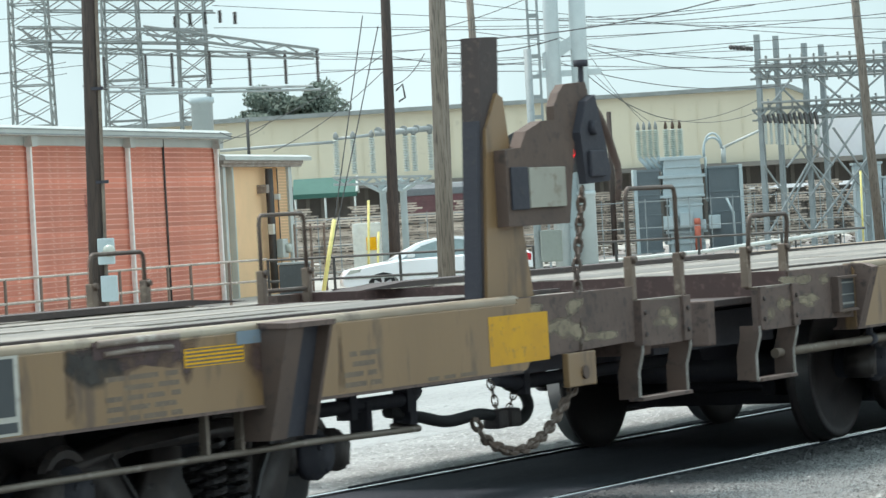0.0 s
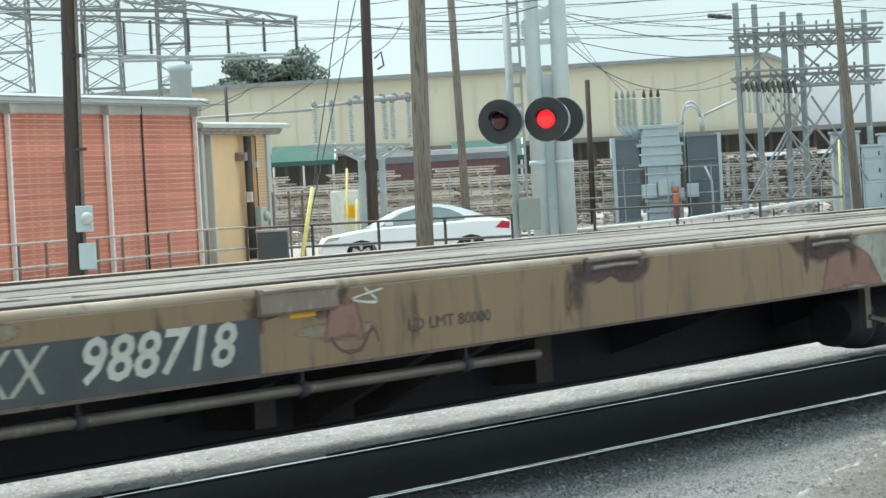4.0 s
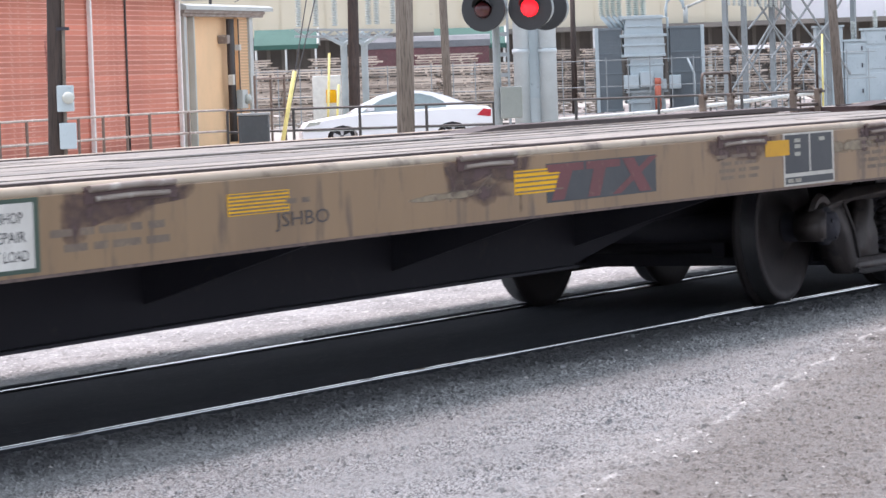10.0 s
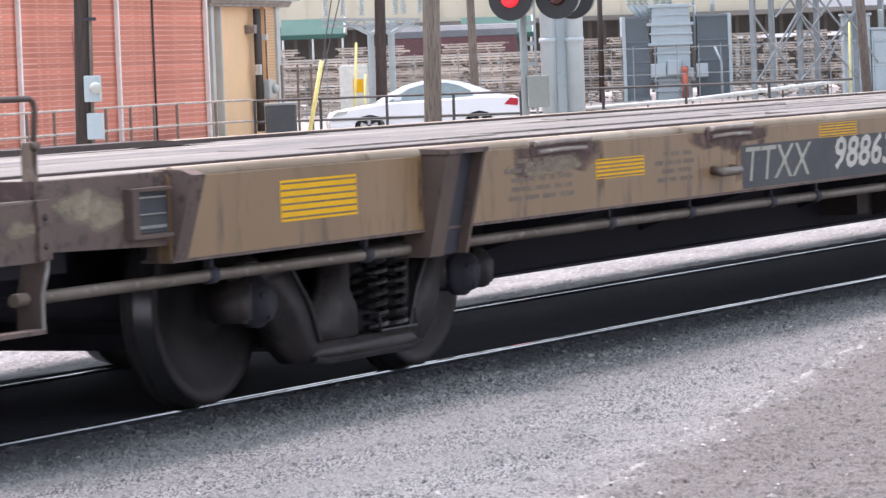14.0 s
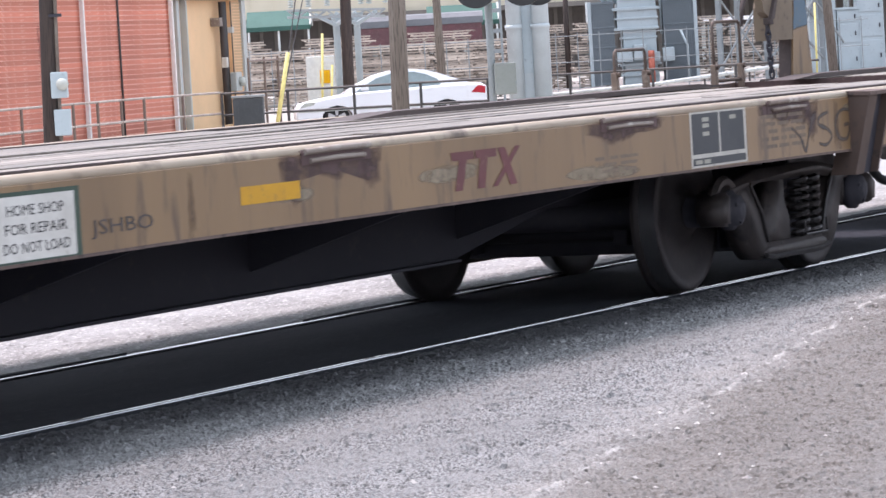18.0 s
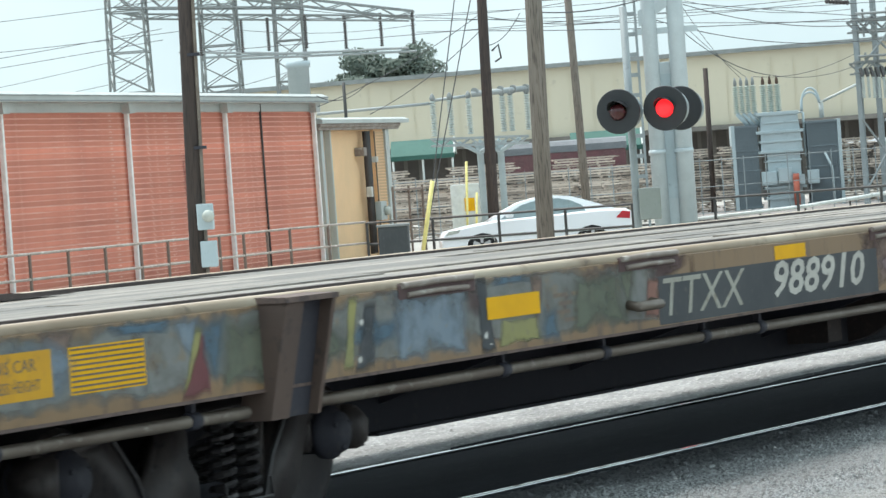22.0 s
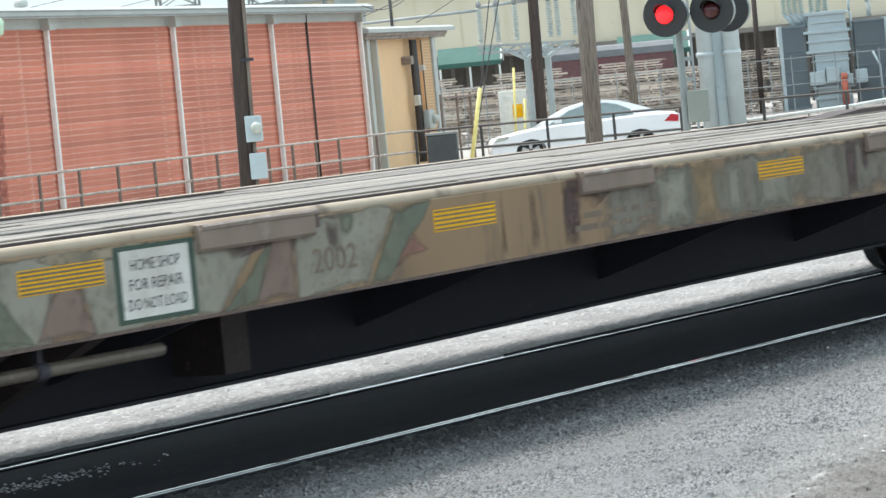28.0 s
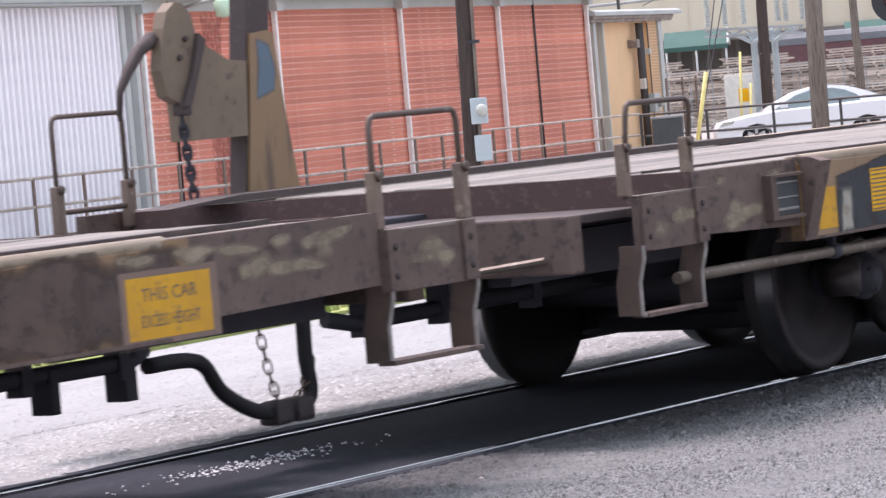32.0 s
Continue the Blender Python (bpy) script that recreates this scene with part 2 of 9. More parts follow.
TANBRICK = surf("bare_tan_brick", (0.62, 0.42, 0.25), (0.52, 0.34, 0.2), (0.7, 0.52, 0.36), 0.85, 0, 1.5, 9, 0.6, 0.1)
COOLER = surf("dark_grey_cooler_paint", (0.055, 0.062, 0.066), (0.075, 0.082, 0.086), (0.1, 0.105, 0.108), 0.6, 0, 2, 12, 0.6, 0.05)
TRIM = surf("pale_metal_trim", (0.47, 0.495, 0.475), (0.41, 0.43, 0.415), (0.3, 0.315, 0.305), 0.5, 0.1, 1, 10, 0.62, 0.03)
WHITEMETAL = surf("white_corrugated_metal", (0.88, 0.87, 0.9), (0.84, 0.82, 0.86), (0.72, 0.7, 0.73), 0.45, 0.0, 1, 10, 0.64, 0.02)
CREAM = surf("cream_cladding", (0.62, 0.565, 0.44), (0.565, 0.515, 0.405), (0.5, 0.455, 0.36), 0.6, 0.0, 0.12, 2, 0.62, 0.02)
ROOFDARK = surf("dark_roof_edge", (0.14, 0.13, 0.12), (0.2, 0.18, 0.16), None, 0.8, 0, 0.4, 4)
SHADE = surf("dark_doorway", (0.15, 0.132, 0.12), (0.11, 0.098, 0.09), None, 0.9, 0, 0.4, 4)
GREYSTEEL = surf("galvanised_steel", (0.5, 0.56, 0.575), (0.44, 0.495, 0.51), (0.57, 0.615, 0.625), 0.5, 0.1, 2, 20, 0.6, 0.03)
TRFGREY = surf("transformer_grey_paint", (0.43, 0.505, 0.53), (0.375, 0.445, 0.47), (0.3, 0.355, 0.38), 0.5, 0, 1, 10, 0.6, 0.03)
TRFDARK = surf("radiator_grey_paint", (0.16, 0.195, 0.215), (0.13, 0.16, 0.18), (0.2, 0.235, 0.255), 0.6, 0, 1, 10, 0.6, 0.03)
LATTICE = surf("weathered_lattice_steel", (0.28, 0.3, 0.3), (0.22, 0.235, 0.23), (0.3, 0.25, 0.22), 0.7, 0.1, 2, 15, 0.6, 0.05)
INSUL = surf("insulator_glaze", (0.06, 0.055, 0.055), (0.085, 0.078, 0.075), None, 0.25, 0, 4, 20)
BUSHING = surf("pale_bushing_glaze", (0.42, 0.48, 0.43), (0.36, 0.42, 0.38), None, 0.3, 0, 4, 20)
INSULGREY = surf("grey_insulator_glaze", (0.5, 0.54, 0.51), (0.42, 0.46, 0.44), None, 0.3, 0, 4, 20)
POLEWOOD = surf("weathered_pole_wood", (0.235, 0.205, 0.175), (0.17, 0.145, 0.122), (0.1, 0.083, 0.072), 0.9, 0, 2, 12, 0.5, 0.4, (4, 4, 0.25))
POLEDARK = surf("creosoted_pole_wood", (0.05, 0.038, 0.034), (0.075, 0.055, 0.047), (0.035, 0.028, 0.026), 0.85, 0, 2, 12, 0.5, 0.4, (4, 4, 0.25))
CABLE = plain("black_cable", (0.07, 0.072, 0.075), 0.6)
RAILING = surf("rusty_railing_paint", (0.16, 0.11, 0.09), (0.22, 0.17, 0.14), (0.42, 0.36, 0.31), 0.7, 0.1, 2, 15, 0.6, 0.05)
RAILING_DARK = surf("dark_railing_paint", (0.05, 0.05, 0.05), (0.075, 0.07, 0.065), None, 0.6, 0.2, 2, 15)
CARWHITE = surf("white_car_paint", (0.86, 0.88, 0.91), (0.84, 0.86, 0.89), None, 0.2, 0, 1, 5, 0.7, 0.0)
GLASSDARK = plain("tinted_car_glass", (0.25, 0.32, 0.33), 0.04)
RUBBER = plain("tyre_rubber", (0.018, 0.018, 0.02), 0.85)
ALLOY = plain("alloy_rim", (0.55, 0.55, 0.57), 0.35, 0.8)
TAILRED = plain("red_tail_lens", (0.55, 0.03, 0.045), 0.2)
BLACKPAINT = plain("matt_black_paint", (0.022, 0.024, 0.028), 0.55)
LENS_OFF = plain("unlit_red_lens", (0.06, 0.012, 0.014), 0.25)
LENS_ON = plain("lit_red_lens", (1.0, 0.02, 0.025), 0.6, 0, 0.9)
CANVAS = surf("green_canvas", (0.032, 0.1, 0.08), (0.045, 0.125, 0.102), (0.026, 0.08, 0.064), 0.8, 0, 0.6, 6, 0.6, 0.05)
LUMBER = islands("stacked_lumber", (0.2, 0.165, 0.14), (0.74, 0.63, 0.54))
BOLLARD = plain("yellow_guard_paint", (0.82, 0.72, 0.27), 0.55)
PIPEWHITE = plain("white_downpipe_paint", (0.85, 0.83, 0.8), 0.55)
WBOX = plain("white_cabinet_paint", (0.68, 0.7, 0.66), 0.5)
METERGLASS = plain("meter_dome", (0.5, 0.52, 0.47), 0.15)
# Leaf green is greyed and lightened to carry the haze.
LEAF = surf("tree_leaf", (0.105, 0.135, 0.11), (0.14, 0.17, 0.14), (0.085, 0.11, 0.09), 0.8, 0, 0.5, 3, 0.55, 0.0)
MAROONSTAIN = surf("maroon_rust_stain", (0.1, 0.058, 0.055), (0.075, 0.045, 0.045), (0.14, 0.085, 0.07), 0.75, 0, 3, 18, 0.58, 0.1)
LIP = surf("worn_deck_lip", (0.42, 0.355, 0.27), (0.27, 0.2, 0.135), (0.11, 0.078, 0.055), 0.5, 0, 0.8, 4, 0.58, 0.1)
CASING = surf("worn_cover_metal", (0.3, 0.26, 0.225), (0.2, 0.15, 0.125), (0.42, 0.38, 0.34), 0.6, 0.1, 3, 14, 0.56, 0.15)
OLIVE = surf("olive_yellow_spray_paint", (0.3, 0.28, 0.1), (0.24, 0.23, 0.1), (0.2, 0.18, 0.11), 0.7, 0, 3, 18, 0.58, 0.02)
VIOLET = surf("violet_spray_paint", (0.22, 0.16, 0.17), (0.26, 0.19, 0.17), (0.2, 0.14, 0.11), 0.7, 0, 3, 18, 0.58, 0.02)
DUSKBLUE = surf("dusk_blue_spray_paint", (0.075, 0.135, 0.19), (0.1, 0.15, 0.19), (0.15, 0.15, 0.13), 0.7, 0, 3, 18, 0.58, 0.02)
SMOKE = surf("smoke_grey_spray_paint", (0.2, 0.205, 0.195), (0.16, 0.165, 0.155), (0.2, 0.17, 0.13), 0.7, 0, 2, 12, 0.56, 0.02)
INK = surf("faded_black_ink", (0.05, 0.045, 0.045), (0.08, 0.065, 0.06), (0.15, 0.11, 0.08), 0.7, 0, 8, 40, 0.6, 0.0)
BRACKET = surf("brown_bracket_steel", (0.11, 0.072, 0.056), (0.08, 0.054, 0.045), (0.06, 0.042, 0.037), 0.75, 0, 2.5, 16, 0.56, 0.15)
MASTGREY = surf("dull_mast_steel", (0.281, 0.312, 0.32), (0.234, 0.265, 0.273), (0.187, 0.211, 0.218), 0.6, 0.1, 2, 15, 0.58, 0.05)
NAVY = surf("dark_navy_paint", (0.012, 0.016, 0.023), (0.018, 0.022, 0.03), (0.04, 0.042, 0.046), 0.6, 0, 3, 20, 0.64, 0.03)
BARK = surf("tree_bark", (0.1, 0.085, 0.07), (0.07, 0.06, 0.05), None, 0.9)
REDPAINT = plain("orange_red_paint", (0.5, 0.13, 0.08), 0.6)
HAZEWALL = surf("far_trees", (0.09, 0.115, 0.09), (0.12, 0.14, 0.11), None, 0.95, 0, 0.05, 0.6)


def apron_surface():
    """Rough grey asphalt that breaks up into brown grit beyond a slanting edge, with a pale broken lip."""
    m = bpy.data.materials.new("broken_asphalt_and_grit")
    m.use_nodes = True
    n, l = m.node_tree.nodes, m.node_tree.links
    b = n["Principled BSDF"]
    b.inputs["Roughness"].default_value = 0.5
    co, xyz = n.new("ShaderNodeTexCoord"), n.new("ShaderNodeSeparateXYZ")
    l.new(co.outputs["Object"], xyz.inputs["Vector"])

    def noise(scale, detail=5.0):
        t = n.new("ShaderNodeTexNoise")
        t.inputs["Scale"].default_value, t.inputs["Detail"].default_value, t.inputs["Roughness"].default_value = scale, detail, 0.62
        l.new(co.outputs["Object"], t.inputs["Vector"])
        return t.outputs["Fac"]

    def calc(op, a, c):
        q = n.new("ShaderNodeMath")
        q.operation = op
        for i, v in enumerate((a, c)):
            if isinstance(v, (int, float)):
                q.inputs[i].default_value = v
            else:
                l.new(v, q.inputs[i])
        return q.outputs[0]

    def ramp(v, lo, hi, c0, c1):
        r = n.new("ShaderNodeValToRGB")
        r.color_ramp.elements[0].position, r.color_ramp.elements[0].color = lo, (*c0, 1)
        r.color_ramp.elements[1].position, r.color_ramp.elements[1].color = hi, (*c1, 1)
        l.new(v, r.inputs["Fac"])
        return r.outputs["Color"]

    def reach(v, lo, hi):
        r = n.new("ShaderNodeMapRange")
        r.inputs["From Min"].default_value, r.inputs["From Max"].default_value = lo, hi
        l.new(v, r.inputs["Value"])
        return r.outputs["Result"]

    def mix(f, a, c, kind="MIX"):
        x = n.new("ShaderNodeMix")
        x.data_type, x.blend_type = "RGBA", kind
        l.new(f, x.inputs[0]) if not isinstance(f, float) else None
        if isinstance(f, float):
            x.inputs[0].default_value = f
        l.new(a, x.inputs[6])
        l.new(c, x.inputs[7])
        return x.outputs[2]

    smear, turn = n.new("ShaderNodeTexNoise"), n.new("ShaderNodeMapping")
    turn.inputs["Rotation"].default_value, turn.inputs["Scale"].default_value = (0, 0, -0.16), (0.28, 2.6, 1)
    smear.inputs["Scale"].default_value, smear.inputs["Detail"].default_value = 1.4, 4.0
    l.new(co.outputs["Object"], turn.inputs["Vector"])
    l.new(turn.outputs["Vector"], smear.inputs["Vector"])
    smear_out = smear.outputs["Fac"]
    fine, mid = noise(85), noise(30)
    broad = noise(0.75)
    pebbly = ramp(fine, 0.45, 0.56, (0.028, 0.03, 0.031), (0.38, 0.388, 0.385))
    worn = ramp(fine, 0.38, 0.62, (0.07, 0.072, 0.072), (0.245, 0.25, 0.246))
    tar = mix(calc("MULTIPLY", reach(smear_out, 0.44, 0.6), 0.85), pebbly, worn)
    tar = mix(0.4, tar, ramp(broad, 0.35, 0.66, (0.07, 0.072, 0.072), (0.155, 0.158, 0.156)))
    tar = mix(calc("MULTIPLY", reach(smear_out, 0.5, 0.66), 0.45), tar, ramp(fine, 0.36, 0.64, (0.15, 0.154, 0.153), (0.26, 0.265, 0.262)))
    # a smoother, darker strip beside the rail
    strip = calc("ADD", xyz.outputs["Y"], calc("MULTIPLY", calc("SUBTRACT", noise(0.8, 3.0), 0.5), 0.7))
    tar = mix(reach(strip, -1.5, -1.2), tar, ramp(mid, 0.35, 0.7, (0.045, 0.047, 0.05), (0.1, 0.103, 0.107)))
    grit = mix(0.55, ramp(noise(0.9), 0.35, 0.65, (0.088, 0.078, 0.067), (0.132, 0.118, 0.103)), ramp(fine, 0.4, 0.62, (0.06, 0.053, 0.046), (0.175, 0.157, 0.138)))
    grit = mix(calc("MULTIPLY", reach(smear_out, 0.46, 0.6), 0.5), grit, ramp(fine, 0.36, 0.66, (0.1, 0.095, 0.087), (0.17, 0.161, 0.149)))
    grit = mix(reach(fine, 0.6, 0.68), grit, ramp(fine, 0.6, 0.8, (0.2, 0.194, 0.182), (0.33, 0.322, 0.305)))
    line = calc("ADD", calc("SUBTRACT", xyz.outputs["Y"], calc("MULTIPLY", xyz.outputs["X"], 0.2237)), 5.988)
    off = calc("ADD", line, calc("MULTIPLY", calc("SUBTRACT", noise(2.6), 0.5), 0.5))
    base = mix(reach(off, -0.12, 0.2), grit, tar)
    # a dusty band along the edge, and a thin broken lip
    dust = calc("MULTIPLY", calc("SUBTRACT", 1.0, reach(calc("ABSOLUTE", calc("SUBTRACT", off, 0.1), 0.0), 0.0, 0.34)), reach(noise(1.6), 0.34, 0.6))
    base = mix(calc("MULTIPLY", dust, 0.75), base, ramp(fine, 0.34, 0.66, (0.17, 0.164, 0.154), (0.32, 0.31, 0.295)))
    edge_at = calc("ADD", line, calc("MULTIPLY", calc("SUBTRACT", noise(1.1, 2.0), 0.5), 0.22))
    lip = calc("MULTIPLY", calc("SUBTRACT", 1.0, reach(calc("ABSOLUTE", edge_at, 0.0), 0.0, 0.025)), reach(noise(1.9, 3.0), 0.46, 0.56))
    pale = ramp(fine, 0.3, 0.7, (0.27, 0.265, 0.25), (0.46, 0.45, 0.43))
    l.new(mix(lip, base, pale), b.inputs["Base Color"])
    bp = n.new("ShaderNodeBump")
    bp.inputs["Strength"].default_value, bp.inputs["Distance"].default_value = 0.9, 0.012
    l.new(fine, bp.inputs["Height"])
    l.new(bp.outputs["Normal"], b.inputs["Normal"])
    return m


APRON = apron_surface()


# ---- mesh helpers ----
def box(bm, x0, x1, y0, y1, z0, z1, bev=0.0):
    v = [bm.verts.new(p) for p in ((x0, y0, z0), (x1, y0, z0), (x1, y1, z0), (x0, y1, z0), (x0, y0, z1), (x1, y0, z1), (x1, y1, z1), (x0, y1, z1))]
    f = [bm.faces.new([v[i] for i in q]) for q in ((0, 3, 2, 1), (4, 5, 6, 7), (0, 1, 5, 4), (1, 2, 6, 5), (2, 3, 7, 6), (3, 0, 4, 7))]
    if bev:
        bmesh.ops.bevel(bm, geom=list({e for q in f for e in q.edges}), offset=bev, segments=2, profile=0.6, affect="EDGES")
    return bm


def prism(bm, pts, axis, lo, hi):
    """Extrudes a closed outline along an axis; pts are in the two other axes, in their order."""
    def place(p, h):
        q = list(p)
        q.insert("xyz".index(axis), h)
        return bm.verts.new(q)
    a, b = [place(p, lo) for p in pts], [place(p, hi) for p in pts]
    k = len(pts)
    fs = [bm.faces.new(a), bm.faces.new(b[::-1])]
    fs += [bm.faces.new((a[i], b[i], b[(i + 1) % k], a[(i + 1) % k])) for i in range(k)]
    bmesh.ops.recalc_face_normals(bm, faces=fs)
    return bm


def tube(bm, pts, r, n=8, caps=True, r_end=None):
    """A round bar through points."""
    pts = [Vector(p) for p in pts]
    rings = []
    side = None
    for i, p in enumerate(pts):
        d = (pts[min(i + 1, len(pts) - 1)] - pts[max(i - 1, 0)]).normalized()
        if side is None:
            side = d.orthogonal().normalized()
        side = (side - d * side.dot(d)).normalized()
        up = d.cross(side)
        rr = r if r_end is None else r + (r_end - r) * i / (len(pts) - 1)
        rings.append([bm.verts.new(p + (side * math.cos(a) + up * math.sin(a)) * rr) for a in [2 * math.pi * k / n for k in range(n)]])
    fs = []
    for a, b in zip(rings, rings[1:]):
        fs += [bm.faces.new((a[k], a[(k + 1) % n], b[(k + 1) % n], b[k])) for k in range(n)]
    if caps:
        fs += [bm.faces.new(rings[0][::-1]), bm.faces.new(rings[-1])]
    for q in fs[: len(fs) - (2 if caps else 0)]:
        q.smooth = n > 6
    return bm


def lathe(bm, profile, centre, axis="y", n=24):
    """Turns (along, radius) pairs about an axis through centre."""
    c = Vector(centre)
    rings = []
    for h, r in profile:
        ring = []
        for k in range(n):
            a = 2 * math.pi * k / n
            u, v = r * math.cos(a), r * math.sin(a)
            ring.append(bm.verts.new(c + (Vector((u, h, v)) if axis == "y" else Vector((u, v, h)) if axis == "z" else Vector((h, u, v)))))
        rings.append(ring)
    fs = []
    for a, b in zip(rings, rings[1:]):
        fs += [bm.faces.new((a[k], a[(k + 1) % n], b[(k + 1) % n], b[k])) for k in range(n)]
    fs += [bm.faces.new(rings[0][::-1]), bm.faces.new(rings[-1])]
    bmesh.ops.recalc_face_normals(bm, faces=fs)
    for q in fs[:-2]:
        q.smooth = True
    return bm


def B():
    return bmesh.new()


def rag(bm, pts, y, full=0.5, rim=0.045):
    """A flat worn patch at depth y: (x, z) outline, full paint inside, thinning out towards the rim."""
    wear = bm.verts.layers.float.new("wear")
    cx, cz = sum(p[0] for p in pts) / len(pts), sum(p[1] for p in pts) / len(pts)
    fine = []
    for (a, b), (c, d) in zip(pts, pts[1:] + pts[:1]):
        k = max(1, round(math.hypot(c - a, d - b) / 0.12))
        fine += [(a + (c - a) * q / k, b + (d - b) * q / k) for q in range(k)]
    hub = bm.verts.new((cx, y, cz))
    hub[wear] = full
    out, mid = [], []
    for x, z in fine:
        o = bm.verts.new((x, y, z))
        f = max(0.3, 1 - rim / max(math.hypot(x - cx, z - cz), 0.01))
        m = bm.verts.new((cx + (x - cx) * f, y, cz + (z - cz) * f))
        o[wear], m[wear] = 0.0, full
        out.append(o)
        mid.append(m)
    for q in range(len(out)):
        w = (q + 1) % len(out)
        bm.faces.new((out[q], out[w], mid[w], mid[q]))
        bm.faces.new((mid[q], mid[w], hub))
    bmesh.ops.recalc_face_normals(bm, faces=bm.faces)
    return bm


def mesh_of(name, bm, material):
    me = bpy.data.meshes.new(name)
    bm.to_mesh(me)
    bm.free()
    me.materials.append(material)
    return me


def part(name, bm, material, parent, label="", at=None):
    ob = new(name, mesh_of(name, bm, material))
    ob.parent = parent
    if at is not None:
        ob.matrix_basis = at
    if label:
        ob["label"] = label
    return ob


def again(ob, at, parent=None):
    """Another piece on the same mesh."""
    o = new(ob.name.split(".")[0], ob.data)
    o.parent = parent or ob.parent
    o.matrix_basis = at
    if "label" in ob:
        o["label"] = ob["label"]
    return o


def thing(name, label, category, at=None, group="", kind=""):
    ob = new(name)
    if at is not None:
        ob.matrix_basis = at
    return tagged(ob, label, category, group, kind)


def single(name, bm, material, label, category, at=None, group="", kind=""):
    ob = new(name, mesh_of(name, bm, material))
    if at is not None:
        ob.matrix_basis = at
    return tagged(ob, label, category, group, kind)


def lettering(text, size, material, parent, at, name="lettering", shear=0.0, stretch=1.0, fit=None, weight=0.0):
    """Words in the built-in font, as a thin mesh."""
    cu = bpy.data.curves.new("words", "FONT")
    cu.body, cu.size, cu.align_x, cu.align_y, cu.extrude, cu.shear = text, size, "CENTER", "CENTER", 0.0002, shear
    cu.resolution_u, cu.offset = 2, weight
    tmp = bpy.data.objects.new("words", cu)
    scene.collection.objects.link(tmp)
    me = bpy.data.meshes.new_from_object(tmp.evaluated_get(bpy.context.evaluated_depsgraph_get()))
    bpy.data.objects.remove(tmp)
    wide = max(v.co.x for v in me.vertices) - min(v.co.x for v in me.vertices)
    tall = max(v.co.y for v in me.vertices) - min(v.co.y for v in me.vertices)
    mx, my = (max(v.co.x for v in me.vertices) - wide / 2, max(v.co.y for v in me.vertices) - tall / 2) if fit else (0, 0)
    kx, ky = (fit[0] / wide, fit[1] / tall) if fit else (stretch, 1)
    for v in me.vertices:
        v.co.x, v.co.y = (v.co.x - mx) * kx, (v.co.y - my) * ky
    ob = new(name)
    ob.parent, ob.matrix_basis = parent, at
    bm = B()
    bm.from_mesh(me)
    bmesh.ops.remove_doubles(bm, verts=bm.verts, dist=0.00001)
    left = set(bm.faces)
    while left:
        todo = [left.pop()]
        glyph = []
        while todo:
            f = todo.pop()
            glyph.append(f)
            for e in f.edges:
                for g in e.link_faces:
                    if g in left:
                        left.remove(g)
                        todo.append(g)
        one = B()
        made = {}
        for f in glyph:
            for v in f.verts:
                if v not in made:
                    made[v] = one.verts.new(v.co)
            one.faces.new([made[v] for v in f.verts])
        part("letter", one, material, ob)
    bm.free()
    return ob

# ---- the site beyond the track: a survey grid with its own axes (a: across the view, d: away, z: up) ----
SITE = pose(0, -8.693, 0, 0, 0, -62.062)
EYE_Z = 1.359


def at(a, d, z=0.0, rz=0.0):
    return SITE @ pose(a, d, z, 0, 0, rz)


def level(d, m):
    """The height of what stands m thousandths above eye level at distance d."""
    return EYE_Z + d * m / 1000


LOW = -0.62   # street level beyond the track


# ---- ground ----
def fall(y):
    k = min(max((y - 7.0) / 22.0, 0.0), 1.0)
    return -0.03 + (LOW + 0.03) * k * k * (3 - 2 * k)


